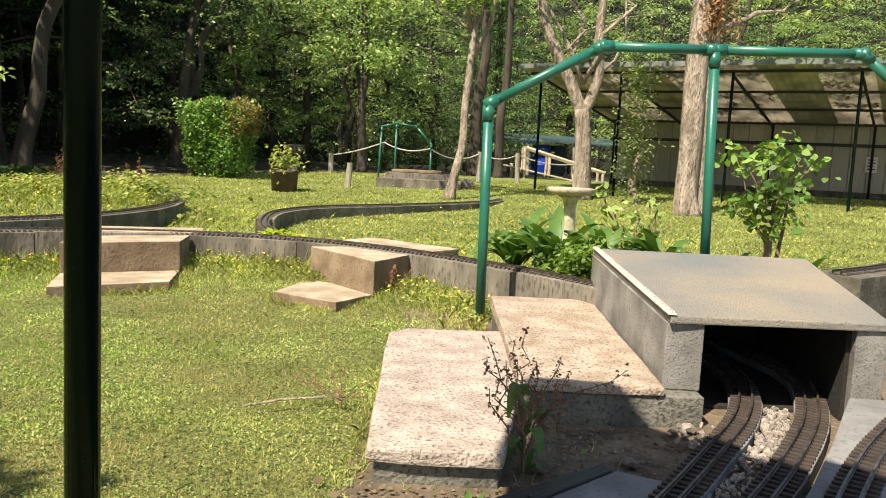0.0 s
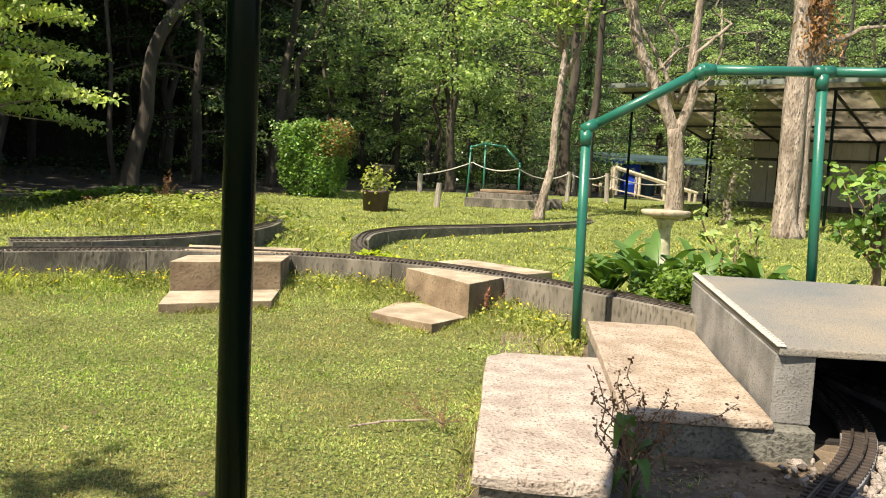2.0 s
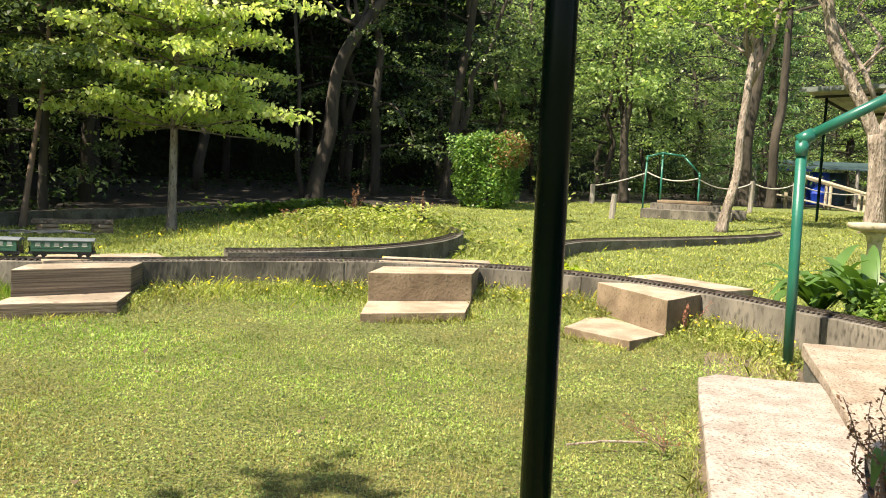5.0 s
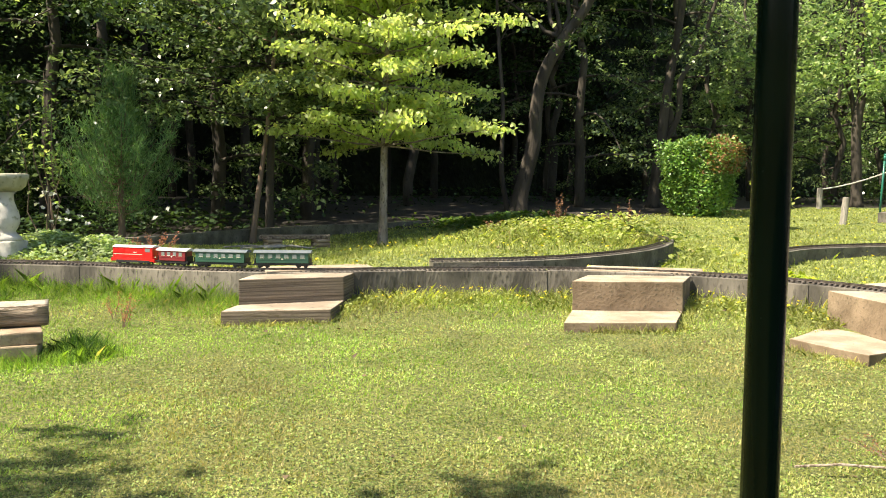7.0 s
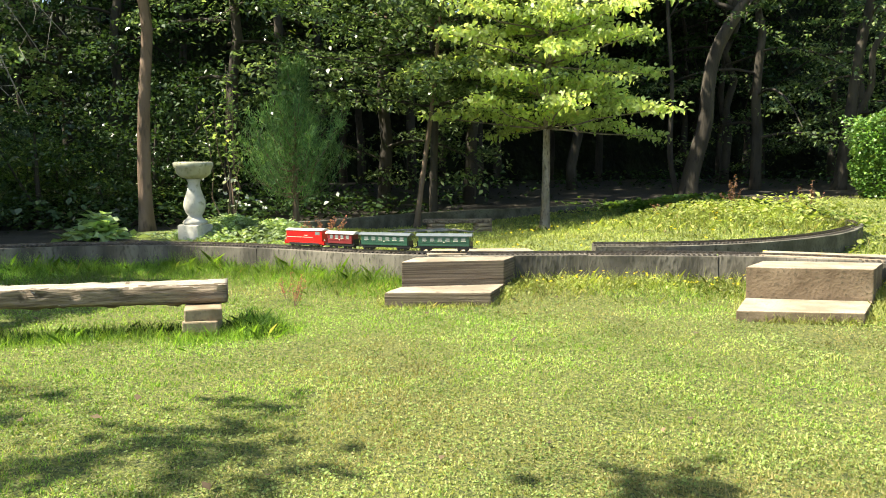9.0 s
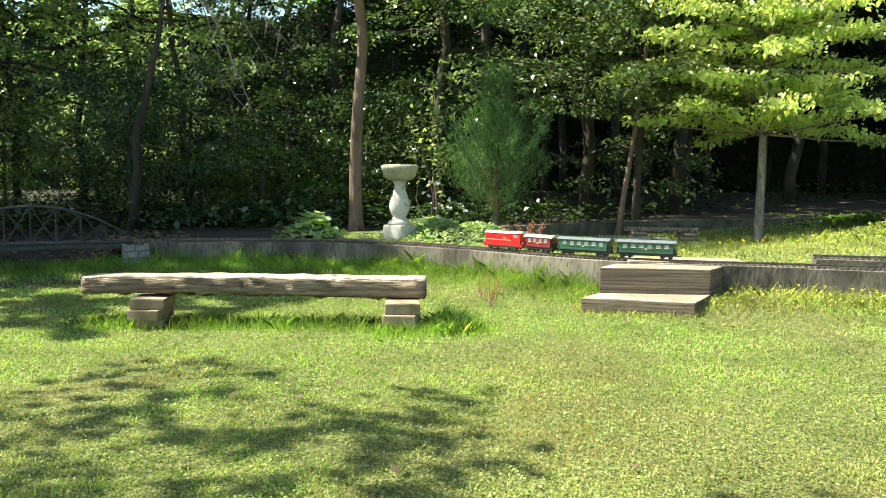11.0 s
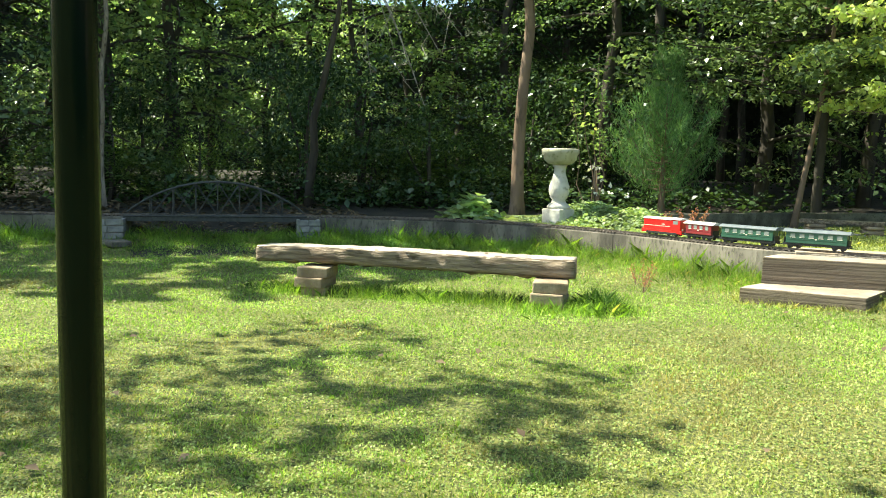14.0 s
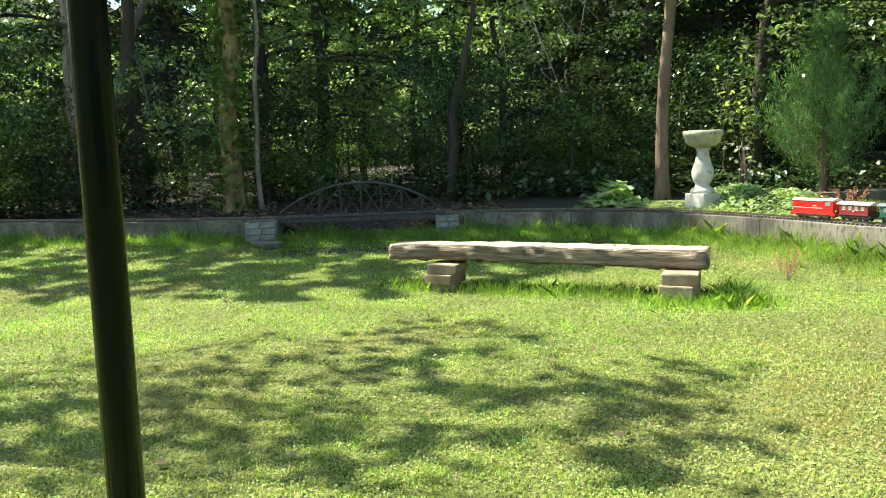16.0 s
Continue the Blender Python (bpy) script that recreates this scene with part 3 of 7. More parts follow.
LOOP = curve([(-1.35, 5.95), (-1.6, 6.5), (-1.76, 7.2), (-1.83, 7.9), (-1.72, 8.65), (-1.42, 9.25), (-1.05, 9.75), (-0.45, 10.6), (0.15, 11.6), (0.5, 12.5), (0.55, 13.2), (0.15, 13.75), (-0.7, 13.95), (-1.6, 13.9), (-3.0, 13.7)], 0.12)
track_wall(LOOP[10:], 0.0, 0.27, "low mossy wall of the far track loop in the meadow", rng, wide=0.17, mat="dark_wall")
rails(np.c_[LOOP, np.interp(np.arange(len(LOOP)), [0, 10, 30, len(LOOP)], [0.255, 0.272, 0.274, 0.274])], 0, "model railway loop track in the meadow", shift=-0.085)
# low kerb along the wood, its shade put into the dark colour
KERB = curve([(-7.6, 4.7), (-7.6, 5.8), (-7.8, 6.8), (-7.8, 8.2), (-7.6, 9.8), (-7.5, 11.6), (-6.7, 13.4), (-5.2, 14.3), (-3.6, 15.2)], 0.15)
track_wall(KERB[::-1], 0.0, 0.30, "long low concrete kerb along the dark wood", rng, wide=0.12, span=7, mat="dark_wall")

# ---- concrete crossing steps at the wall ----
def steps(upper, lower, z_low, z_up, mat, label):
    ob = thing("crossing_steps", label, "steps", group="concrete steps along the track wall")
    # side faces use the darker copy, weathering and side shade in one colour
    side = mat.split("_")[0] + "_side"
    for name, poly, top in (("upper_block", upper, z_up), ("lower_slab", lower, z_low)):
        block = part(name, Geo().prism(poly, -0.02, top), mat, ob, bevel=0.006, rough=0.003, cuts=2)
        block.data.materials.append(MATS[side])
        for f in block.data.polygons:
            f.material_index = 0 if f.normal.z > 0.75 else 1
    return ob


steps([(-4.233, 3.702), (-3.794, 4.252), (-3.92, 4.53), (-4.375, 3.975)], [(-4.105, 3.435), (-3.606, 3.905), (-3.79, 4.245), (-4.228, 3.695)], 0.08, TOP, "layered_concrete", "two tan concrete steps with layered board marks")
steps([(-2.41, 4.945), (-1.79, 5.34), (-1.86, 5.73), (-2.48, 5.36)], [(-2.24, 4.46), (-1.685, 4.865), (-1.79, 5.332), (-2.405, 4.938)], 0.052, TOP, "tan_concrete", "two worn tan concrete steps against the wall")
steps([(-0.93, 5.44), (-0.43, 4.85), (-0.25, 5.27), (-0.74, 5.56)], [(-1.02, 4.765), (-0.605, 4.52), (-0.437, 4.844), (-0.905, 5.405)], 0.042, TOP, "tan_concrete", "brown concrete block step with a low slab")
# landing slabs on the far side of the rails
for x, y, a, w, lab in ((-4.25, 4.5, 52, 0.8, "flat pale landing slab behind the rails"), (-2.25, 5.86, 17, 0.85, "flat tan landing slab behind the rails"), (-0.35, 5.75, -36, 0.8, "flat dusty landing slab behind the rails")):
    solid("landing_slab", Geo().box((x, y, TOP - 0.015), (w, 0.34, 0.06), radians(a)), "tan_concrete", lab, "slab", group="landing slabs", bevel=0.006, rough=0.003)

# ---- tunnel bridge with steps and handrail ----
bridge = thing("tunnel_bridge", "grey block bridge with pale steps over model tracks", "bridge")
part("lower_step", Geo().prism([(-0.142, 2.113), (0.235, 2.117), (0.318, 2.74), (0.30, 3.70), (-0.14, 3.66), (-0.215, 3.56)], [0.055] * 6, [0.10, 0.10, 0.105, 0.105, 0.10, 0.10]), "pale_concrete", bridge, "pale speckled lower step slab", bevel=0.010, rough=0.006, cuts=3)
part("step_base", Geo().prism([(-0.12, 2.135), (0.225, 2.14), (0.31, 2.75), (0.29, 3.66), (-0.13, 3.62), (-0.19, 3.54)], -0.06, 0.053), "shaded_base_block", bridge, bevel=0.006, rough=0.004, cuts=2)
part("upper_step", Geo().prism([(0.313, 2.732), (0.822, 2.765), (0.80, 4.33), (0.262, 4.30)], [0.10] * 4, [0.131, 0.131, 0.168, 0.168]), "tan_step", bridge, "rough tan upper step slab", bevel=0.008, rough=0.005, cuts=3)
part("upper_base", Geo().prism([(0.322, 2.742), (0.966, 2.785), (0.966, 4.30), (0.272, 4.27)], -0.08, 0.098), "shaded_base_block", bridge, bevel=0.005, rough=0.0012, cuts=2)
part("side_wall", Geo().prism([(0.836, 2.868), (0.972, 2.868), (0.94, 4.37), (0.800, 4.37)], [0.10] * 4, [0.343, 0.343, 0.408, 0.408]), "grey_block", bridge, bevel=0.005, rough=0.0012, cuts=2)
part("side_wall", Geo().prism([(1.53, 2.91), (1.645, 2.915), (1.94, 4.37), (1.62, 4.37)], [-0.08] * 4, [0.343, 0.343, 0.408, 0.408]), "grey_block", bridge, bevel=0.005, rough=0.0012, cuts=2)
# floor, back wall and lining are dark sheets added for the tunnel's shade
part("tunnel_floor", Geo().prism([(0.985, 3.02), (1.52, 3.02), (1.60, 4.09), (0.985, 4.09)], -0.03, 0.006), "tunnel_shade", bridge)
part("back_wall", Geo().prism([(0.98, 4.1), (1.6, 4.1), (1.6, 4.2), (0.98, 4.2)], -0.08, 0.36), "tunnel_shade", bridge)
part("tunnel_lining", Geo().prism([(0.974, 2.95), (0.984, 2.95), (0.984, 4.1), (0.974, 4.1)], -0.06, 0.36), "tunnel_shade", bridge)
part("tunnel_lining", Geo().prism([(1.53, 2.95), (1.61, 4.1), (1.60, 4.1), (1.515, 2.95)], -0.06, 0.36), "tunnel_shade", bridge)
part("deck_slab", Geo().prism([(0.842, 2.845), (1.655, 2.905), (1.97, 4.44), (0.808, 4.40)], [0.345, 0.345, 0.41, 0.41], [0.374, 0.374, 0.440, 0.440]), "bridge_slab", bridge, "smooth grey-green deck slab with faint brown stains", bevel=0.006, rough=0.002, cuts=3)
strip = part("edge_strip", Geo().prism([(0.832, 2.842), (0.862, 2.842), (0.830, 4.40), (0.800, 4.40)], [0.376, 0.376, 0.442, 0.442], [0.381, 0.381, 0.447, 0.447]), "edge_strip", bridge, "ribbed pale anti-slip edge strip", bevel=0.001)
ridge = mesh_of("ridge", Geo().box((0, 0, 0), (0.028, 0.014, 0.006), 0.5), "edge_strip", bevel=0.001)
for i in range(48):
    t = (i + 0.5) / 48
    ob = part("ridge", ridge, "edge_strip", strip)
    ob.location = (0.847 - 0.032 * t, 2.85 + 1.545 * t, 0.3835 + 0.066 * t)


def pipe_rail(name, label, posts, path, r, group=""):
    """A bent pipe handrail with round fittings."""
    ob = thing(name, label, "handrail", group=group)
    for foot, head in posts:
        part("post", Geo().tube([foot, head], r, 16), "green_paint", ob, smooth=True)
        part("base_flange", Geo().lathe([(r * 1.9, 0), (r * 1.9, 0.008), (r * 1.25, 0.012), (r * 1.25, 0.03)], foot, 16), "green_paint", ob)
        h = Vector(head)
        part("fitting", Geo().tube([h - Vector((0, 0, 0.09)), h - Vector((0, 0, 0.012))], r * 1.24, 16), "green_paint", ob, smooth=True)
    for a, b in zip(path, path[1:]):
        part("rail_pipe", Geo().tube([a, b], r, 16), "green_paint", ob, smooth=True)
    for i, p in enumerate(path):
        p = Vector(p)
        arms = [(Vector(q) - p).normalized() for q in path[max(0, i - 1) : i + 2] if Vector(q) != p]
        g = Geo()
        for arm in arms:
            g.tube([p - arm * r * 0.9, p + arm * r * 2.1], r * 1.26, 16)
        part("elbow", g, "green_paint", ob, smooth=True)
    return ob


pipe_rail("handrail", "glossy green pipe handrail beside the bridge", [((0.212, 4.42, -0.03), (0.196, 4.42, 1.19)), ((1.446, 4.50, 0.2), (1.40, 4.50, 1.536)), ((2.66, 4.6, 0.0), (2.66, 4.6, 1.22))],
          [(0.196, 4.42, 1.187), (0.787, 4.45, 1.522), (1.40, 4.50, 1.538), (2.212, 4.55, 1.559), (2.66, 4.6, 1.22)], 0.0265)

# tracks into the tunnel, their beds and the platform slabs
NEAR_A = curve([(0.30, 1.45), (0.62, 1.95), (0.86, 2.35), (1.10, 2.78), (1.24, 3.2), (1.28, 3.7), (1.28, 4.08)], 0.05)
NEAR_B = curve([(0.50, 1.45), (0.86, 1.98), (1.10, 2.35), (1.34, 2.78), (1.50, 3.2), (1.54, 3.5), (1.48, 3.8), (1.42, 4.08)], 0.05)
NEAR_C = curve([(0.78, 1.45), (1.12, 2.0), (1.42, 2.42), (1.8, 2.85), (2.4, 3.3)], 0.05)
for line, lab in ((NEAR_A, "curved brown-sleepered track running into the tunnel"), (NEAR_B, "second brown-sleepered track running into the tunnel")):
    solid("track_bed", swept(line, 0.060, -0.060, -0.06, 0.035), "track_base", "grey concrete strip under the model track", "track bed", group="track beds", bevel=0.004, rough=0.003)
    rails(line, 0.037, lab, shift=0, separate=True)
rails(NEAR_C, 0.112, "third model track on the platform slab", shift=0, separate=True)
solid("platform_slab", Geo().prism([(0.98, 1.3), (2.6, 1.3), (2.6, 2.86), (1.50, 2.86), (1.30, 2.50), (1.02, 2.02), (0.72, 1.55)], -0.08, 0.11), "track_base", "grey concrete platform slab beside the tracks", "slab", bevel=0.008, rough=0.004, cuts=2)
solid("apron_slab", Geo().prism([(0.10, 1.3), (0.50, 1.3), (0.70, 1.85), (0.80, 2.12), (0.56, 2.24), (0.26, 1.93)], -0.05, 0.028), "track_base", "dark concrete apron slab beside the rails", "slab", bevel=0.006, rough=0.003)
solid("rubber_edging", Geo().prism([(0.17, 1.95), (0.23, 1.90), (0.55, 2.22), (0.53, 2.27)], -0.02, 0.036), "black_metal", "black rubber edging along the apron", "edging", bevel=0.004)
stone = bmesh.new()
bmesh.ops.create_icosphere(stone, subdivisions=1, radius=1)
for v in stone.verts:
    v.co *= 1 + 0.35 * noise.noise(v.co * 2.3)
pebble = bpy.data.meshes.new("pebble")
stone.to_mesh(pebble)
stone.free()
pebble.materials.append(MATS["gravel"])
gravel = thing("gravel_strip", "pale crushed stones between the two tracks", "gravel", kind="stuff")
rp = random.Random(3)
for i in range(300):
    t = rp.random()
    x, y = (float(np.interp(1.95 + 1.05 * t, [1.95, 2.35, 2.78, 3.2, 3.4], [0.735, 0.98, 1.22, 1.37, 1.4])), 1.95 + 1.05 * t) if i % 12 else (0.80 + 0.3 * rp.random(), 2.5 + 0.25 * rp.random())
    if i % 12:
        x += rp.uniform(-0.05, 0.05)
    s = rp.uniform(0.007, 0.017) * (1 if y > 2.4 else 0.7)
    ob = part("pebble", pebble, "gravel", gravel)
    ob.matrix_local = Matrix.LocRotScale((x, y, 0.008 + 0.4 * s), Euler((rp.random() * 6, rp.random() * 6, rp.random() * 6)), (s * rp.uniform(0.8, 1.5), s, s * 0.7))
for x, y, s in ((0.63, 2.36, 0.028), (0.90, 2.72, 0.03), (0.84, 2.68, 0.018)):
    ob = tagged(new("loose_stone", pebble), "rounded pale stone lying on bare soil", "stone", group="loose stones")
    ob.matrix_world = Matrix.LocRotScale((x, y, s * 0.3), Euler((0.2, 0.3, 1)), (s * 1.6, s, s * 0.6))

# the line goes on beyond the bridge
BEYOND = curve([(2.06, 4.56), (2.40, 4.86), (2.87, 5.34), (3.5, 6.0), (4.3, 6.7)], 0.1)
track_wall(BEYOND, 0.02, 0.36, "low dark wall carrying the line beyond the bridge", rng, wide=0.27, mat="dark_wall")
rails(BEYOND, 0.364, "model railway track running on beyond the bridge", shift=-0.135)

# ---- octagonal shelter round the camera ----
shelter = thing("garden_shelter", "open octagonal shelter on dark green posts", "shelter")
CX, CY, CR = 0.45, -0.21, 1.48
ring = [(CX + CR * math.cos(radians(124.6 + 45.2 * k)), CY + CR * math.sin(radians(124.6 + 45.2 * k))) for k in range(8)]
ring[0], ring[1] = (-0.391, 1.008), (-1.033, 0.062)
for x, y in ring[:7]:
    post = part("post", Geo().tube([(x, y, -0.02), (x, y, 2.45)], 0.0222, 20), "shaded_green_paint", shelter, "round green metal post, shade put into its colour", smooth=True)
    part("post_foot", Geo().lathe([(0.06, 0), (0.06, 0.01), (0.03, 0.014), (0.03, 0.05)], (x, y, -0.015), 16), "shaded_green_paint", post)
g = Geo()
eave = [(CX + (x - CX) * 1.18, CY + (y - CY) * 1.18) for x, y in ring]
# unseen eave corners, bent to place the roof's shadow at the steps
eave = [(-0.375, 1.40), (-0.65, 1.405), (-0.85, 0.45), *eave[1:7], (0.35, 0.45)]
ne = len(eave)
v = [(x, y, 2.45) for x, y in eave] + [(x, y, 2.49) for x, y in eave] + [(CX, CY, 3.0), (CX, CY, 2.95)]
g.add(v, [(k, (k + 1) % ne, ne + (k + 1) % ne, ne + k) for k in range(ne)] + [(ne + k, ne + (k + 1) % ne, 2 * ne) for k in range(ne)] + [((k + 1) % ne, k, 2 * ne + 1) for k in range(ne)])
part("roof", g, "shelter_roof", shelter, "unseen low pitched roof, eaves set to shape its shadow")

# ---- the model train ----
RAIL_TOP = TOP + 0.003 + 0.0245
MAIN_N = normals(MAIN)
MAIN_MID = MAIN[:, :2] - 0.09 * MAIN_N
MAIN_S = np.r_[0, np.cumsum(np.linalg.norm(np.diff(MAIN_MID, axis=0), axis=1))]


def on_track(s):
    x, y = (float(np.interp(s, MAIN_S, MAIN_MID[:, k])) for k in (0, 1))
    x2, y2 = (float(np.interp(s + 0.05, MAIN_S, MAIN_MID[:, k])) for k in (0, 1))
    return Matrix.Translation((x, y, RAIL_TOP)) @ Matrix.Rotation(math.atan2(y2 - y, x2 - x), 4, "Z")


def wheelset(parent, x, r=0.017):
    part("axle", Geo().tube([(x, -0.03, r), (x, 0.03, r)], 0.003, 8), "black_metal", parent)
    for y in (-0.024, 0.024):
        part("wheel", Geo().tube([(x, y - 0.004, r), (x, y + 0.004, r)], r, 18), "black_metal", parent)


def coupling(parent, x):
    part("coupling", Geo().box((x, 0, 0.022), (0.035, 0.010, 0.006)), "black_metal", parent, bevel=0.001)


def arched_roof(length, half, z, rise, over=0.004, n=9):
    g = Geo()
    prof = [(-half - over + (2 * (half + over)) * k / (n - 1), z + rise * (1 - (2 * k / (n - 1) - 1) ** 2)) for k in range(n)] + [(half + over, z - 0.004), (-half - over, z - 0.004)]
    m = len(prof)
    v = [(x, y, h) for x in (-length / 2, length / 2) for y, h in prof]
    return g.add(v, [tuple(range(m)), tuple(range(2 * m - 1, m - 1, -1))] + [(k, (k + 1) % m, m + (k + 1) % m, m + k) for k in range(m)])


def locomotive(s):
    ob = thing("model_locomotive", "bright red model diesel locomotive with cream roof", "model train")
    part("frame", Geo().box((0, 0, 0.032), (0.385, 0.085, 0.022)), "red_paint", ob, bevel=0.003)
    part("long_hood", Geo().box((0.045, 0, 0.083), (0.27, 0.082, 0.084)), "red_paint", ob, bevel=0.005)
    part("cab", Geo().box((-0.135, 0, 0.085), (0.085, 0.088, 0.088)), "red_paint", ob, bevel=0.004)
    part("roof", arched_roof(0.28, 0.041, 0.126, 0.012), "pale_roof", ob, "cream roof").location = (0.045, 0, 0)
    part("cab_roof", arched_roof(0.095, 0.044, 0.130, 0.012), "pale_roof", ob).location = (-0.135, 0, 0)
    for y in (-0.0445, 0.0445):
        part("cab_window", Geo().box((-0.135, y, 0.105), (0.045, 0.002, 0.025)), "window_glass", ob)
        part("stripe", Geo().box((0.045, 0.935 * y, 0.072), (0.26, 0.0016, 0.0035)), "cream_paint", ob)
        part("side_skirt", Geo().box((0.0, y * 0.9, 0.020), (0.30, 0.006, 0.018)), "black_metal", ob, bevel=0.001)
        for x in (-0.015, 0.04, 0.095, 0.15):
            part("hood_panel", Geo().box((x, 0.945 * y, 0.098), (0.045, 0.0016, 0.030)), "red_paint", ob)
        part("number_bars", Geo().box((-0.02, 0.962 * y, 0.087), (0.03, 0.0010, 0.006)), "cream_paint", ob)
    for x in (-0.19, 0.19):
        part("buffer_beam", Geo().box((x, 0, 0.030), (0.008, 0.090, 0.028)), "red_paint", ob, bevel=0.001)
        for y in (-0.03, 0.03):
            part("lamp", Geo().tube([(x, y, 0.055), (x + math.copysign(0.006, x), y, 0.055)], 0.005, 10), "cream_paint", ob)
            part("buffer", Geo().tube([(x, y, 0.030), (x + math.copysign(0.015, x), y, 0.030)], 0.006, 10), "black_metal", ob)
    for x in (-0.13, -0.06, 0.06, 0.13):
        wheelset(ob, x)
    coupling(ob, -0.205)
    ob.matrix_world = on_track(s)
    return ob


def coach(s, length, colour, roof, windows, label):
    ob = thing("model_coach", label, "model train", group="coaches of the model train")
    body = part("body", Geo().box((0, 0, 0.075), (length - 0.05, 0.084, 0.076)), colour, ob, bevel=0.003)
    part("roof", arched_roof(length - 0.012, 0.044, 0.113, 0.016), roof, ob, "low arched roof")
    part("underframe", Geo().box((0, 0, 0.032), (length - 0.012, 0.072, 0.010)), "black_metal", ob, bevel=0.002)
    pitch = (length - 0.08) / windows
    for y in (-0.0428, 0.0428):
        for k in range(windows):
            x = (k - (windows - 1) / 2) * pitch
            part("window", Geo().box((x, y, 0.088), (pitch * 0.52, 0.002, 0.024)), "window_glass", body)
            part("window_frame", Geo().box((x, y * 0.995, 0.0745), (pitch * 0.60, 0.0026, 0.0025)), "cream_paint", body)
        part("waist_line", Geo().box((0, y, 0.062), (length - 0.055, 0.0016, 0.0025)), colour, body)
        part("crest", Geo().box((0, y * 1.004, 0.066), (0.012, 0.0012, 0.009)), "cream_paint", body)
        part("solebar", Geo().box((0, y * 0.8, 0.026), (length - 0.02, 0.004, 0.010)), "black_metal", ob)
    for x in (-length / 2 + 0.014, length / 2 - 0.014):
        for y in (-0.036, 0.036):
            part("end_rail", Geo().tube([(x, y, 0.035), (x, y, 0.112)], 0.0016, 6), "black_metal", ob)
        part("end_gate", Geo().box((x, 0, 0.055), (0.002, 0.074, 0.034)), "black_metal", ob)
    for x in (-length / 2 + 0.075, length / 2 - 0.075):
        part("bogie", Geo().box((x, 0, 0.020), (0.085, 0.060, 0.012)), "black_metal", ob, bevel=0.002)
        wheelset(ob, x - 0.026, 0.013)
        wheelset(ob, x + 0.026, 0.013)
    coupling(ob, -length / 2 - 0.004)
    coupling(ob, length / 2 + 0.004)
    ob.matrix_world = on_track(s)
    return ob


front = float(MAIN_S[np.argmin(np.hypot(MAIN_MID[:, 0] + 5.66, MAIN_MID[:, 1] - 3.75))])
at = front - 0.20
locomotive(at)
for length, colour, roof, n, lab in ((0.285, "maroon_paint", "pale_roof", 4, "short maroon model coach with pale roof"), (0.425, "coach_green", "coach_roof", 6, "dark green model coach with grey roof"), (0.425, "coach_green", "coach_roof", 6, "dark green model coach at the train's tail")):
    at -= {0.285: 0.20 + 0.155, 0.425: 0.0}[length] if length < 0.3 else (0.155 + 0.225 if colour == "coach_green" and lab.endswith("roof") else 0.45)
    coach(at, length, colour, roof, n, lab)

# ---- truss bridge and its piers ----
truss = thing("truss_bridge", "small bowstring truss model bridge of grey iron", "bridge")
A, B = np.array((-7.64, 1.42)), np.array((-7.75, -0.18))
way = (B - A) / np.linalg.norm(B - A)
L = float(np.linalg.norm(B - A))
off = np.array((-way[1], way[0]))
part("deck", swept(np.array([A + (B - A) * t for t in np.linspace(0, 1, 9)]), 0.0, -0.19, TOP - 0.035, TOP), "iron", truss)
for side in (0.0, -0.19):
    base = A + off * side
    arch = [(*(base + way * L * t), TOP + 0.01 + 0.31 * (1 - (2 * t - 1) ** 2) ** 0.85) for t in np.linspace(0.02, 0.98, 25)]
    part("arch", Geo().tube(arch, 0.009, 6), "iron", truss)
    part("bottom_chord", Geo().tube([(*(base + way * L * t), TOP + 0.012) for t in (0.0, 1.0)], 0.011, 6), "iron", truss)
    tops = [arch[i] for i in range(3, 23, 3)]
    feet = [(p[0], p[1], TOP + 0.01) for p in tops]
    for p, q in zip(tops, feet):
        part("hanger", Geo().tube([p, q], 0.0048, 6), "iron", truss)
    for k in range(len(tops) - 1):
        part("brace", Geo().tube([tops[k], feet[k + 1]], 0.0034, 5), "iron", truss)
        part("brace", Geo().tube([feet[k], tops[k + 1]], 0.0034, 5), "iron", truss)
for (x, y), w, lab in (((-7.60, 1.42), 0.20, "grey brick pier beside the truss bridge"), ((-7.72, -0.30), 0.27, "stacked pale block pier under the truss bridge")):
    pier = thing("bridge_pier", lab, "pier", group="truss bridge piers")
    part("core", Geo().box((x, y, 0.07), (w - 0.02, w - 0.02, 0.30), -0.07), "mortar", pier)
    one = {}
    for row in range(5):
        for k in range(2):
            for turn in range(4):
                a = radians(90 * turn) - 0.07
                half = w / 2 - 0.012
                lw = (w / 2) - 0.006
                key = round(lw, 3)
                if key not in one:
                    one[key] = mesh_of("brick", Geo().box((0, 0, 0), (lw, 0.03, 0.052)), "pier_brick", bevel=0.004, rough=0.002)
                c = Vector(((k - 0.5) * (w / 2) + (0.02 if row % 2 else -0.02) * (0.4 if turn % 2 else 0), -half, -0.052 + 0.029 + row * 0.0585))
                m = Matrix.Translation((x, y, 0)) @ Matrix.Rotation(a, 4, "Z") @ Matrix.Translation(c)
                part("brick", one[key], "pier_brick", pier).matrix_local = m
solid("foot_slab", Geo().prism([(-7.62, -0.45), (-7.30, -0.25), (-7.34, -0.10), (-7.68, -0.2)], 0.02, 0.07), "wall_concrete", "broken concrete slab lying by the pier", "slab", bevel=0.008, rough=0.006)

# ---- log bench ----
bench = thing("log_bench", "low weathered split-log bench on stone blocks", "bench")
P, Q = Vector((-5.23, 0.73, 0.0)), Vector((-4.203, 2.372, 0.0))
axis_ = (Q - P).normalized()
across = Vector((-axis_.y, axis_.x, 0))
g = Geo()
rows, ring_n = 90, 28
vs = []
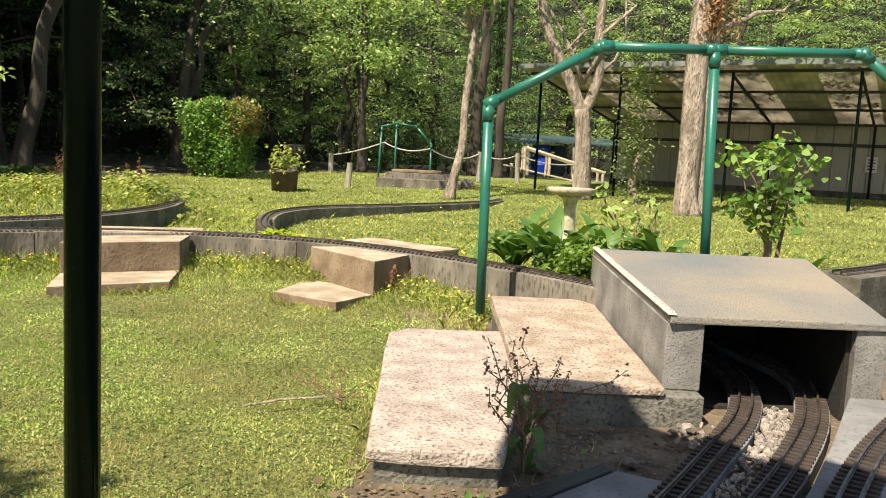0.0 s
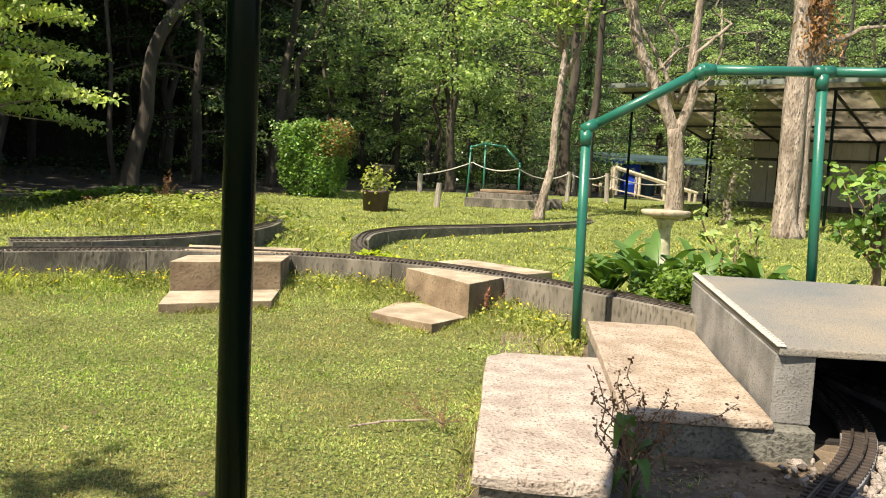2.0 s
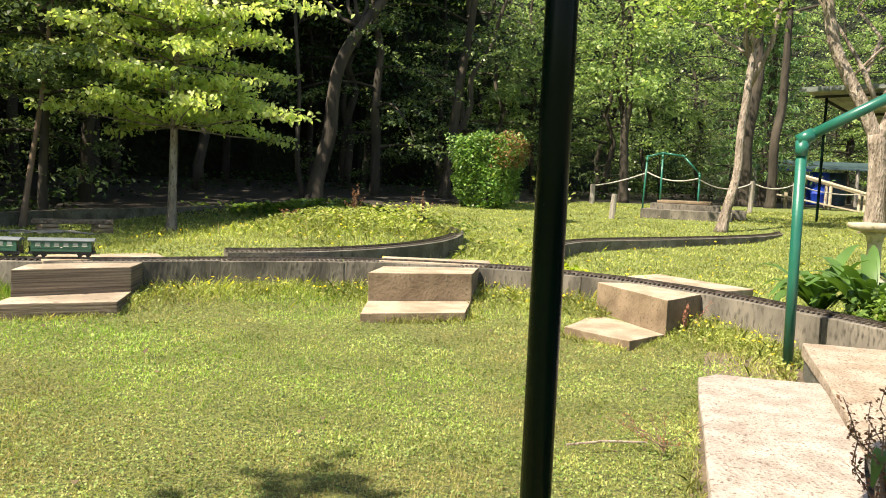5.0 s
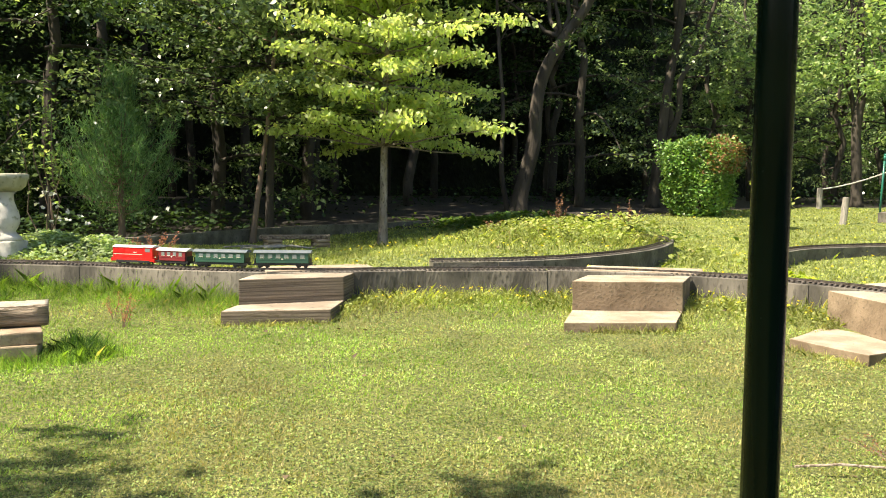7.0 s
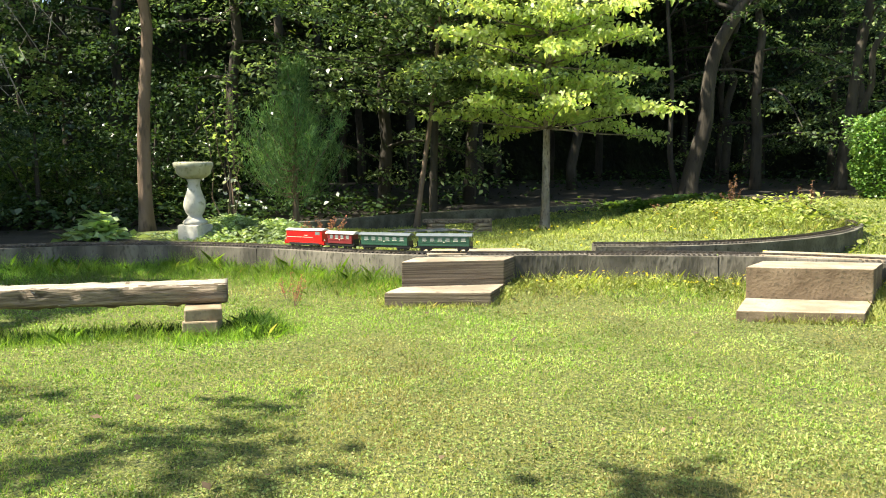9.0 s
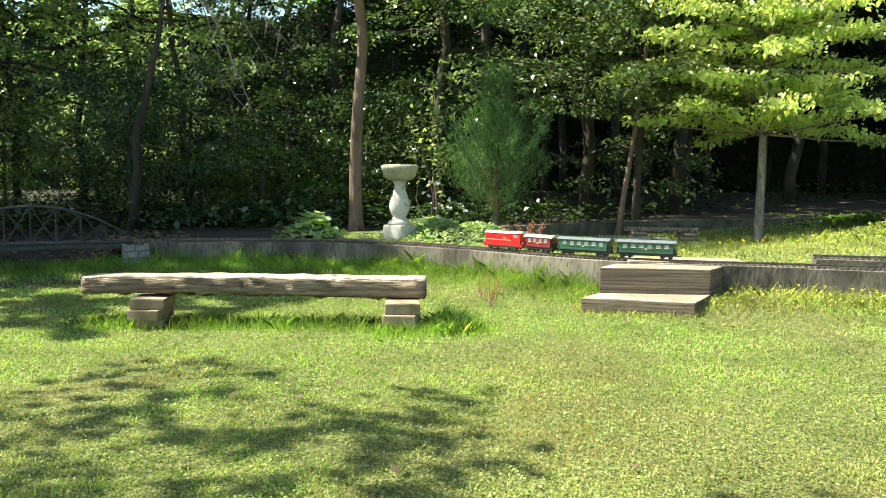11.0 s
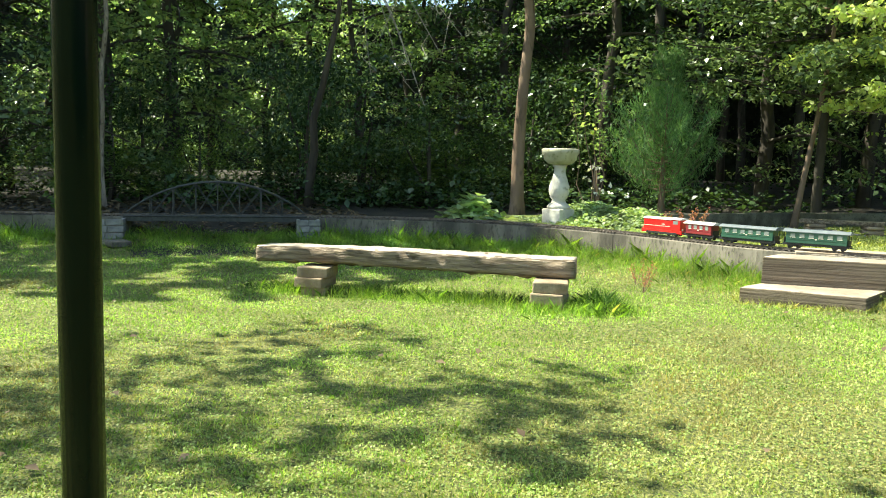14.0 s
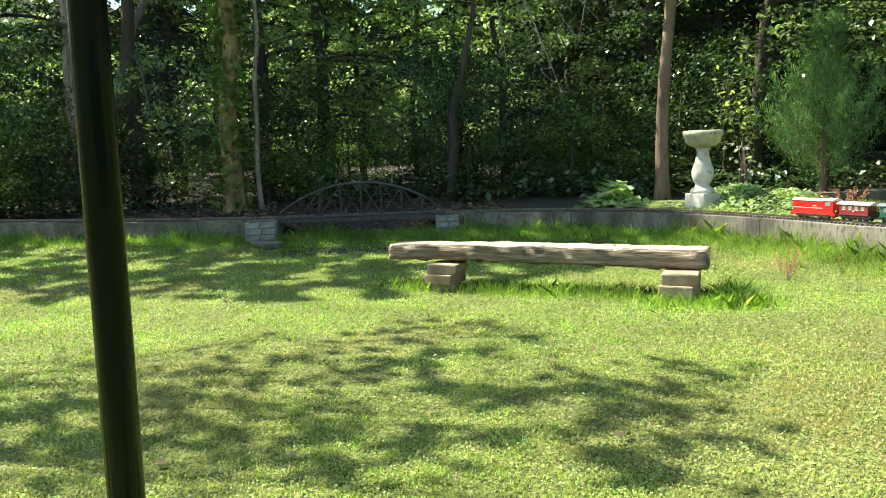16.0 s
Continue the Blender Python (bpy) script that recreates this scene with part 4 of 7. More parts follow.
for i in range(rows):
    t = i / (rows - 1)
    c = P + (Q - P) * t
    grow = 0.86 + 0.16 * t + (-0.10 if i == 0 else -0.03 if i < 3 else 0)
    for k in range(ring_n):
        a = 2 * math.pi * k / ring_n
        u, w = math.cos(a), math.sin(a)
        su = math.copysign(abs(u) ** 0.22, u) * 0.112 * grow
        sw = math.copysign(abs(w) ** (0.2 if w > 0 else 0.5), w) * 0.054 * grow
        wob = 0.007 * noise.noise(Vector((t * 9, k * 0.45, 2))) + 0.005 * noise.noise(Vector((t * 26, k * 1.6, 5)))
        split = abs(noise.noise(Vector((t * 3.5, k * 0.9 + 0.25 * math.sin(t * 7), 9))))
        wob -= 0.016 * max(0.0, 1 - split / 0.07)
        p = c + across * (su * (1 + wob * 6)) + Vector((0, 0, 0.207 + 0.012 * math.sin(t * 5) * 0.4 + sw + wob))
        vs.append(p)
fs = [(i * ring_n + k, i * ring_n + (k + 1) % ring_n, (i + 1) * ring_n + (k + 1) % ring_n, (i + 1) * ring_n + k) for i in range(rows - 1) for k in range(ring_n)]
fs += [tuple(range(ring_n - 1, -1, -1)), tuple((rows - 1) * ring_n + k for k in range(ring_n))]
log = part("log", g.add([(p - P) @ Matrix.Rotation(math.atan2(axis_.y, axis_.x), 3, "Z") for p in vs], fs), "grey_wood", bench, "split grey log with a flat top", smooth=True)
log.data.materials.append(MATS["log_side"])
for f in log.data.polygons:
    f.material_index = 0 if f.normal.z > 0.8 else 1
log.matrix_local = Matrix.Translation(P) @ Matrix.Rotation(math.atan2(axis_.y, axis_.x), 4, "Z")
ta = math.atan2(axis_.y, axis_.x)
for x, y in ((-4.955, 1.03), (-4.136, 2.185)):
    for dz, s, da, dx in ((0.115, (0.19, 0.22, 0.062), 0.05, 0.0), (0.055, (0.18, 0.21, 0.058), -0.08, 0.015), (-0.005, (0.15, 0.2, 0.06), 0.1, 0.0)):
        part("support_block", Geo().box((x + dx, y - dx, dz), s, ta + da), "cut_stone", bench, bevel=0.008, rough=0.004, cuts=1)

# ---- bird baths ----
bx, by = -6.95, 3.66
bz = float(ground_z(bx, by)) - 0.01
bath = thing("bird_bath", "pale stone baluster bird bath with mossy bowl", "bird bath", (bx, by, bz), group="bird baths")
bath.scale = (1.1, 1.1, 1.15)
part("plinth", Geo().box((0, 0, 0.06), (0.20, 0.20, 0.12), 0.4), "white_stone", bath, bevel=0.012, rough=0.003)
part("pedestal", Geo().lathe([(0.095, 0.12), (0.10, 0.135), (0.085, 0.155), (0.062, 0.17), (0.056, 0.19), (0.075, 0.215), (0.088, 0.26), (0.086, 0.30), (0.066, 0.36), (0.050, 0.41), (0.048, 0.45), (0.065, 0.475)]), "white_stone", bath, smooth=True)
part("bowl", Geo().lathe([(0.05, 0.474), (0.10, 0.485), (0.135, 0.515), (0.145, 0.555), (0.158, 0.570), (0.160, 0.600), (0.145, 0.606), (0.130, 0.600), (0.11, 0.585), (0.02, 0.575)]), "mossy_stone", bath, "weathered mossy bowl", smooth=True)
b2z = float(ground_z(1.07, 7.51)) - 0.01
bath2 = thing("bird_bath", "wide flat bird bath on a yellowed column", "bird bath", (1.07, 7.51, b2z), group="bird baths")
bath2.scale = (1.0, 1.0, 1.2)
part("pedestal", Geo().lathe([(0.12, 0), (0.12, 0.04), (0.075, 0.07), (0.06, 0.13), (0.055, 0.30), (0.075, 0.36), (0.12, 0.385)]), "mossy_stone", bath2, smooth=True)
part("bowl", Geo().lathe([(0.08, 0.384), (0.17, 0.393), (0.212, 0.408), (0.222, 0.440), (0.205, 0.446), (0.12, 0.43), (0.02, 0.425)]), "bowl_stone", bath2, "shallow tan bowl", smooth=True)

# ---- small stone seat by the wood ----
seat = thing("stone_seat", "low plank seat on rough stones by the wood", "seat")
sz = float(ground_z(-6.43, 6.5))
part("plank", Geo().prism([(-6.65, 6.21), (-6.09, 6.72), (-6.21, 6.87), (-6.77, 6.36)], sz + 0.118, sz + 0.155), "log_side", seat, bevel=0.005, rough=0.004)
for x, y, h in ((-6.61, 6.37, 0.12), (-6.23, 6.72, 0.12)):
    for k in range(3):
        part("stone", Geo().box((x + 0.012 * k, y - 0.01 * k, sz - 0.005 + h / 6 + k * h / 3), (0.22 - 0.03 * k, 0.16, h / 3 - 0.004), 0.7 + 0.25 * k), "cut_stone", seat, bevel=0.012, rough=0.008)

for ax_, ay_, bx_, by_, br in ((-6.55, 5.85, -5.95, 6.35, 0.012), (-6.45, 5.75, -6.15, 6.45, 0.009), (-6.75, 5.8, -6.2, 6.0, 0.010), (-6.3, 5.95, -5.85, 6.2, 0.014)):
    az, bz_ = float(ground_z(ax_, ay_)), float(ground_z(bx_, by_))
    solid("fallen_branch", Geo().tube([(ax_, ay_, az + br), ((ax_ + bx_) / 2 + 0.04, (ay_ + by_) / 2, (az + bz_) / 2 + br + 0.03), (bx_, by_, bz_ + br)], [br, br * 0.8, br * 0.5], 7), "post_wood", "dead grey branch lying in the grass", "branch", group="fallen branches")

# ---- planter, urn, stakes and rope ----
pz = float(ground_z(-2.72, 12.6))
pot = thing("planter_pot", "round dark brown tub planted with bright leaves", "planter", (-2.72, 12.6, pz - 0.01))
pot.scale = (1.3, 1.3, 1.46)
part("tub", Geo().lathe([(0.145, 0), (0.165, 0.20), (0.178, 0.205), (0.178, 0.225), (0.16, 0.225), (0.155, 0.19), (0.02, 0.185)]), "brown_pot", pot, smooth=True)
rng = np.random.default_rng(11)
pl = rng.normal(0, 1, (300, 3)) * (0.09, 0.09, 0.085) + (0, 0, 0.31)
tagged(part("plant", quads("plant", leaves(pl, 0.06, rng), "weed_leaf"), "weed_leaf", pot), "bright lime foliage", kind="stuff")
uz = float(ground_z(-3.45, 16.6)) - 0.01
urn = thing("garden_urn", "grey square urn on a short pedestal", "urn", (-3.45, 16.6, uz))
part("pedestal", Geo().box((0, 0, 0.12), (0.22, 0.22, 0.26)).box((0, 0, 0.27), (0.30, 0.30, 0.04)), "wall_concrete", urn, bevel=0.006)
part("bowl", Geo().lathe([(0.07, 0.285), (0.10, 0.32), (0.19, 0.42), (0.21, 0.52), (0.23, 0.53), (0.23, 0.56), (0.19, 0.56), (0.02, 0.5)], n=20), "wall_concrete", urn)
stakes = []
for x, y, h, r, lean in ((-1.91, 13.83, 0.42, 0.055, 0.03), (-2.69, 16.74, 0.40, 0.055, 0.0), (0.35, 16.4, 0.6, 0.05, 0.02), (1.15, 16.6, 0.6, 0.05, -0.02)):
    z = float(ground_z(x, y))
    g = Geo().tube([(0, 0, -0.05), (lean * 0.5, 0, h * 0.5), (lean, 0, h)], [r, r * 0.96, r * 0.9], 9)
    ob = solid("fence_stake", g, "post_wood", "short rough grey timber fence stake", "fence post", group="rope fence stakes", rough=0.004)
    ob.location = (x, y, z)
    stakes.append((x + lean, y, z + h - 0.03))


def sag(a, b, drop, n=12):
    return [tuple(np.array(a) * (1 - t) + np.array(b) * t - np.array((0, 0, drop * 4 * t * (1 - t)))) for t in np.linspace(0, 1, n)]


for a, b, drop in ((stakes[1], (-1.62, 16.9, 1.15), 0.04), ((-1.62, 16.9, 1.15), (-0.6, 15.4, 1.05), 0.1), ((-0.6, 15.4, 1.05), stakes[2], 0.15), (stakes[2], stakes[3], 0.1), (stakes[3], (2.7, 17.5, 0.95), 0.12)):
    solid("fence_rope", Geo().tube(sag(a, b, drop), 0.012, 6), "rope", "sagging pale rope of the garden fence", "rope", group="ropes of the fence")

# ---- the far crossing with its handrail ----
fz = float(ground_z(-0.8, 14.6))
far_steps = thing("far_steps", "low timber and concrete crossing steps in the garden", "steps")
part("base_step", Geo().box((-0.72, 14.62, fz + 0.06), (1.5, 0.7, 0.16), -0.03), "wall_concrete", far_steps, bevel=0.01, rough=0.004)
part("middle_step", Geo().box((-0.76, 14.9, fz + 0.16), (1.15, 0.7, 0.16), -0.03), "wall_concrete", far_steps, bevel=0.01, rough=0.004)
part("top_slab", Geo().box((-0.78, 15.0, fz + 0.27), (0.9, 0.7, 0.05), -0.03), "tan_side", far_steps, bevel=0.01, rough=0.004)
part("side_block", Geo().box((-0.02, 14.7, fz + 0.1), (0.5, 0.35, 0.16), 0.1), "wall_concrete", far_steps, bevel=0.01)
pipe_rail("handrail", "distant green pipe handrail over the crossing steps", [((-1.51, 14.88, fz - 0.05), (-1.47, 14.88, 1.40)), ((-1.21, 14.95, fz - 0.05), (-1.21, 14.95, 1.46)), ((-0.56, 14.96, fz - 0.05), (-0.56, 14.96, 1.13))],
          [(-1.47, 14.88, 1.40), (-1.21, 14.95, 1.475), (-0.85, 14.95, 1.43), (-0.56, 14.96, 1.12)], 0.017)

# ---- open-fronted shed ----
shed = thing("open_shed", "long open-fronted shed with sloping sheet roof", "shed")
F0, U, V = np.array((1.38, 15.0)), np.array((0.87, -0.493)), np.array((0.493, 0.87))
DEPTH, LONG = 4.2, 9.6


def at_shed(u, v):
    return tuple(F0 + U * u + V * v)


def sheet_z(v):
    return 2.53 - 0.58 * v / DEPTH


for k in range(12):
    g = Geo()
    u0, u1 = k * LONG / 12 - 0.25, (k + 1) * LONG / 12 - 0.25
    m = 12
    v_ = []
    for vv in (-0.35, DEPTH + 0.15):
        for j in range(m + 1):
            u = u0 + (u1 - u0) * j / m
            v_.append((*at_shed(u, vv), sheet_z(vv) + (0.022 if j % 2 else 0)))
    for vv in (-0.35, DEPTH + 0.15):
        for j in range(m + 1):
            u = u0 + (u1 - u0) * j / m
            v_.append((*at_shed(u, vv), sheet_z(vv) + (0.022 if j % 2 else 0) + 0.006))
    w = m + 1
    f_ = [(j, j + 1, w + j + 1, w + j) for j in range(m)] + [(2 * w + j, 3 * w + j, 3 * w + j + 1, 2 * w + j + 1) for j in range(m)]
    f_ += [(j + 1, j, 2 * w + j, 2 * w + j + 1) for j in range(m)] + [(w + j, w + j + 1, 3 * w + j + 1, 3 * w + j) for j in range(m)]
    part("roof_panel", g.add(v_, f_), "clear_sheet" if k in (1, 3, 4, 6, 8, 9) else "roof_sheet", shed)
for k in range(30):
    u0 = k * LONG / 30
    g = Geo()
    g.prism([at_shed(u0 + 0.012, DEPTH), at_shed(u0 + LONG / 30 - 0.013, DEPTH), at_shed(u0 + LONG / 30 - 0.001, DEPTH + 0.03), at_shed(u0, DEPTH + 0.03)], 0.35, 2.0)
    part("wall_sheet", g, "sheet_metal", shed)
part("plinth", Geo().prism([at_shed(-0.05, DEPTH - 0.1), at_shed(LONG, DEPTH - 0.1), at_shed(LONG, DEPTH - 0.01), at_shed(-0.05, DEPTH - 0.01)], 0.2, 0.62), "wall_concrete", shed)
for k in range(10):
    u0 = 0.0 + k * DEPTH / 10
    if k >= 6:
        part("wall_sheet", Geo().prism([at_shed(LONG - 0.02, u0), at_shed(LONG + 0.01, u0), at_shed(LONG + 0.01, u0 + 0.41), at_shed(LONG - 0.02, u0 + 0.41)], 0.35, 2.2), "sheet_metal", shed)
part("back_rail", Geo().prism([at_shed(0, DEPTH - 0.06), at_shed(LONG, DEPTH - 0.06), at_shed(LONG, DEPTH - 0.005), at_shed(0, DEPTH - 0.005)], 1.5, 1.56), "black_metal", shed)
for v in (0.0, 1.4, 2.8, DEPTH - 0.05):
    part("purlin", Geo().prism([at_shed(-0.2, v - 0.02), at_shed(LONG, v - 0.02), at_shed(LONG, v + 0.02), at_shed(-0.2, v + 0.02)], sheet_z(v) - 0.055, sheet_z(v) - 0.012), "black_metal", shed)
for u in (0.0, 1.5, 3.35, 5.2, 7.5):
    for v in (0.0, DEPTH - 0.1):
        x, y = at_shed(u, v)
        part("post", Geo().tube([(x, y, 0.25), (x, y, sheet_z(v) - 0.05)], 0.024, 10), "shaded_green_paint", shed)
    a, b = at_shed(u, 0), at_shed(u, DEPTH - 0.05)
    part("rafter", Geo().tube([(*a, sheet_z(0) - 0.10), (*b, sheet_z(DEPTH) - 0.10)], 0.026, 6), "black_metal", shed)
part("fascia", Geo().prism([at_shed(-0.3, -0.38), at_shed(LONG, -0.38), at_shed(LONG, -0.355), at_shed(-0.3, -0.355)], sheet_z(-0.35) - 0.03, sheet_z(-0.35) + 0.05), "shed_trim", shed)
for u, v, z, s, mat, lab in ((5.55, DEPTH - 0.02, 1.25, (0.30, 0.42), "sign_blue", "small blue and white notice on the shed wall"), (5.10, DEPTH - 0.02, 1.02, (0.2, 0.3), "sign_white", "small white notice on the shed wall")):
    sgn = thing("wall_notice", lab, "sign", group="notices on the shed")
    a, b = at_shed(u, v - 0.012), at_shed(u + s[0], v - 0.012)
    c, d_ = at_shed(u + s[0], v), at_shed(u, v)
    part("board", Geo().prism([a, b, c, d_], z, z + s[1]), mat, sgn)
    for k in range(4):
        a, b = at_shed(u + 0.03, v - 0.014), at_shed(u + s[0] - 0.03 - 0.03 * (k % 2), v - 0.014)
        c, d_ = at_shed(u + s[0] - 0.03 - 0.03 * (k % 2), v - 0.0125), at_shed(u + 0.03, v - 0.0125)
        part("text_bar", Geo().prism([a, b, c, d_], z + 0.05 + 0.06 * k, z + 0.075 + 0.06 * k), "sign_white" if mat == "sign_blue" else "bin_dark", sgn)

rng = np.random.default_rng(64)
pts = []
for k in (1, 3, 4, 6, 8, 9):
    for row in range(5):
        for col in range(4):
            if rng.random() < 0.55:
                u, v = (k + 0.14 + 0.24 * col) * LONG / 12 - 0.25, 0.25 + 0.78 * row + rng.normal(0, 0.05)
                c = np.array((*at_shed(u, v), sheet_z(v) + 0.032))
                pts.append(c + np.outer(rng.normal(0, 0.05, 16), (*U, 0)) + np.outer(rng.normal(0, 0.13, 16), (*V, -0.138)))
tagged(new("roof_litter", quads("roof_litter", leaves(np.concatenate(pts), 0.11, rng, 2.5, 0.8), "litter_leaf")), "dead leaves lying on the clear roof sheets", "leaves", kind="stuff")

# ---- beyond the garden: gate ramp, barrels, low sheds ----
ramp = thing("timber_ramp", "weathered timber ramp with slanting handrails", "ramp")
for a, b, r in (((1.5, 19.8, 1.25), (3.4, 19.4, 0.72), 0.035), ((1.5, 20.6, 1.25), (3.4, 20.2, 0.72), 0.035), ((1.2, 19.8, 0.85), (1.2, 19.8, 0.45), 0.04)):
    part("handrail", Geo().tube([a, b], r, 8), "plank_wood", ramp)
for x, z in ((1.5, 1.25), (2.1, 1.08), (2.8, 0.9), (3.4, 0.74)):
    for y in (19.6, 20.4):
        part("post", Geo().tube([(x, y + 0.1, 0.4), (x, y + 0.1, z)], 0.035, 8), "plank_wood", ramp)
for k in range(8):
    x = 1.0 + 0.3 * k
    part("plank", Geo().box((x, 20.0, 0.80 - 0.06 * k * 0.9), (0.28, 0.9, 0.035), 0, 0.18), "plank_wood", ramp, bevel=0.004)
for x, y, lab in ((2.45, 25.8, "blue plastic barrel under a low roof"), (2.95, 26.2, "dark green water tank by the barrel")):
    mat = "blue_plastic" if "blue" in lab else "bin_dark"
    o = solid("barrel", Geo().lathe([(0.28, 0), (0.30, 0.04), (0.31, 0.30), (0.325, 0.32), (0.31, 0.34), (0.31, 0.6), (0.325, 0.62), (0.31, 0.64), (0.29, 0.92), (0.26, 0.95), (0.02, 0.95)], n=20), mat, lab, "barrel", group="barrels", smooth=True)
    o.location = (x, y, 0.5)
low = thing("low_shelter", "low lean-to roof with blue sheeting beyond the fence", "shelter")
part("roof", Geo().prism([(0.6, 25.2), (4.8, 25.2), (4.8, 27.4), (0.6, 27.4)], [1.55, 1.5, 1.75, 1.8], [1.59, 1.54, 1.79, 1.84]), "bin_dark", low)
part("sheeting", Geo().prism([(0.7, 25.25), (2.2, 25.25), (2.2, 25.28), (0.7, 25.28)], 1.45, 1.58), "blue_plastic", low)
for x in (0.7, 2.0, 3.4, 4.7):
    part("post", Geo().tube([(x, 25.3, 0.4), (x, 25.3, 1.56)], 0.05, 8), "post_wood", low)

# ---- plants ----
def gz1(x, y):
    return float(ground_z(x, y))


def clumps(centres, per, sigma, rng):
    """Places scattered round clump centres, in flattened sprays."""
    n = len(centres)
    c = np.repeat(np.asarray(centres), per, 0)
    return c + rng.normal(0, 1, (n * per, 3)) * np.asarray(sigma)


def in_ball(n, rng, shell=0.35):
    d = rng.normal(0, 1, (n, 3))
    d /= np.linalg.norm(d, axis=1, keepdims=True)
    return d * (shell + (1 - shell) * rng.uniform(0, 1, (n, 1)) ** 0.5)


def bent(a, b, rng, wob=0.06, n=7):
    a, b = np.array(a, float), np.array(b, float)
    size = np.linalg.norm(b - a)
    out = [a * (1 - t) + b * t + (rng.normal(0, wob * size, 3) * (1, 1, 0.3) * math.sin(math.pi * t) if 0 < t < 1 else 0) for t in np.linspace(0, 1, n)]
    return [tuple(p) for p in out]


def tree(name, label, at, stems, limbs, crown, bark, leaf, rng, group="", ivy=None):
    """stems and limbs: (path, radius at foot, radius at tip); crown: n x 4 x 3 leaf corners."""
    x, y = at
    ob = thing(name, label, "tree", (x, y, gz1(x, y) - 0.04), group=group)
    for path, r0, r1 in stems:
        path = curve(path, 0.11)
        k, sides, foot = len(path), 18, path[0][2] < 0.1
        g = Geo().tube(path, [r0 + (r1 - r0) * i / (k - 1) for i in range(k)], sides)
        for i in range(k):
            c = Vector(path[i])
            flare = 0.55 * math.exp(-path[i][2] / 0.14) if foot else 0
            for j in range(sides):
                d = Vector(g.v[i * sides + j]) - c
                u = d.normalized() * 2.2
                lump = noise.noise(Vector((u.x + 3 * x, u.y + y, c.z * 0.7)))
                ridge = noise.noise(Vector((u.x * 2.4, u.y * 2.4 + x, c.z * 1.1)))
                g.v[i * sides + j] = tuple(c + d * (1 + 0.16 * lump + 0.09 * ridge + flare * (0.6 + 0.9 * lump)))
        part("trunk", g, bark, ob, smooth=True)
    for path, r0, r1 in limbs:
        k = len(path)
        part("limb", Geo().tube(path, [r0 + (r1 - r0) * i / (k - 1) for i in range(k)], 7), bark, ob, smooth=True)
    if crown is not None:
        part("crown", quads("crown", crown, leaf), leaf, ob)
    if ivy is not None:
        part("ivy", quads("ivy", ivy[0], ivy[1]), ivy[1], ob, "climbing ivy on the trunk")
    return ob


# the bright young tree with tiered branches
rng = np.random.default_rng(21)
tiers, limbs, spots = np.linspace(1.42, 4.5, 9), [], []
for i, h in enumerate(tiers):
    reach = 1.78 * (1 - 0.55 * (i / 8) ** 1.6)
    for k in range(7):
        a = 2.4 * i + 2 * math.pi * k / 7 + rng.normal(0, 0.25)
        r = reach * rng.uniform(0.55, 1.12)
        tip = np.array((math.cos(a) * r, math.sin(a) * r, h + rng.uniform(-0.22, 0.16)))
        limbs.append((bent((0, 0, h - 0.12), tip, rng, 0.04, 5), 0.014, 0.004))
        for t in np.linspace(0.3, 1.05, 13):
            spots.append(np.array((tip[0] * t, tip[1] * t, h - 0.12 + (tip[2] - h + 0.12) * t + 0.10 * math.sin(3 * t))) + rng.normal(0, 1, 3) * (0.06, 0.06, 0.03))
pl = clumps(spots, 32, (0.12, 0.12, 0.030), rng)
tree("young_tree", "slim young tree with tiered bright yellow-green leaves", (-6.5, 8.2), [(bent((0, 0, 0), (0.05, 0.05, 4.9), rng, 0.006, 9), 0.055, 0.015)], limbs, round_leaves(pl, 0.068, rng, 0.25, 0.6, hang=0.5), "bark_pale", "bright_leaf", rng)

# a shaded tree with dark tiered sprays behind it
limbs, spots = [], []
for i, h in enumerate(np.linspace(1.75, 4.6, 9)):
    for k in range(7):
        a = 1.7 * i + 2 * math.pi * k / 6 + rng.normal(0, 0.25)
        r = (2.7 - 0.12 * i) * rng.uniform(0.5, 1.1)
        tip = np.array((math.cos(a) * r, math.sin(a) * r, h + rng.uniform(-0.2, 0.15)))
        limbs.append((bent((0, 0, h - 0.15), tip, rng, 0.04, 5), 0.014, 0.004))
        spots += [np.array((tip[0] * t, tip[1] * t, h - 0.15 + (tip[2] - h + 0.15) * t)) + rng.normal(0, 0.06, 3) for t in np.linspace(0.25, 1.05, 14)]
tree("shaded_tree", "slim tree with dark tiered sprays at the wood's edge", (-8.05, 7.75), [(bent((0, 0, 0), (0.05, 0.05, 5.0), rng, 0.008, 9), 0.06, 0.02)], limbs, leaves(clumps(spots, 20, (0.15, 0.15, 0.03), rng), 0.085, rng, 0.6, 0.6, hang=0.3), "bark_dark", "shade_leaf", rng)


def cloud_tree(name, label, at, trunk_to, r0, balls, per, leaf_size, bark, leaf, seed, group="", extra=(), sigma=0.16, sub=26, ivy=None, stems=None):
    """A tree whose crown is made of leafy masses: balls of (x, y, z, radius)."""
    rng = np.random.default_rng(seed)
    limbs, pl = [], []
    for bx_, by_, bz_, br in balls:
        start = np.array(trunk_to) * min(0.95, max(0.35, (bz_ - br) / trunk_to[2]))
        limbs.append((bent(start, (bx_, by_, bz_), rng, 0.06), r0 * 0.33, r0 * 0.06))
        c = in_ball(sub, rng) * br * np.array((1, 1, 0.75)) + (bx_, by_, bz_)
        pl.append(clumps(c, per, (sigma, sigma, sigma * 0.55), rng))
    pl = np.concatenate(pl)
    return tree(name, label, at, stems or [(bent((0, 0, 0), trunk_to, rng, 0.02, 9), r0, r0 * 0.4)], limbs + list(extra), leaves(pl, leaf_size, rng, 0.5), bark, leaf, rng, group, ivy)


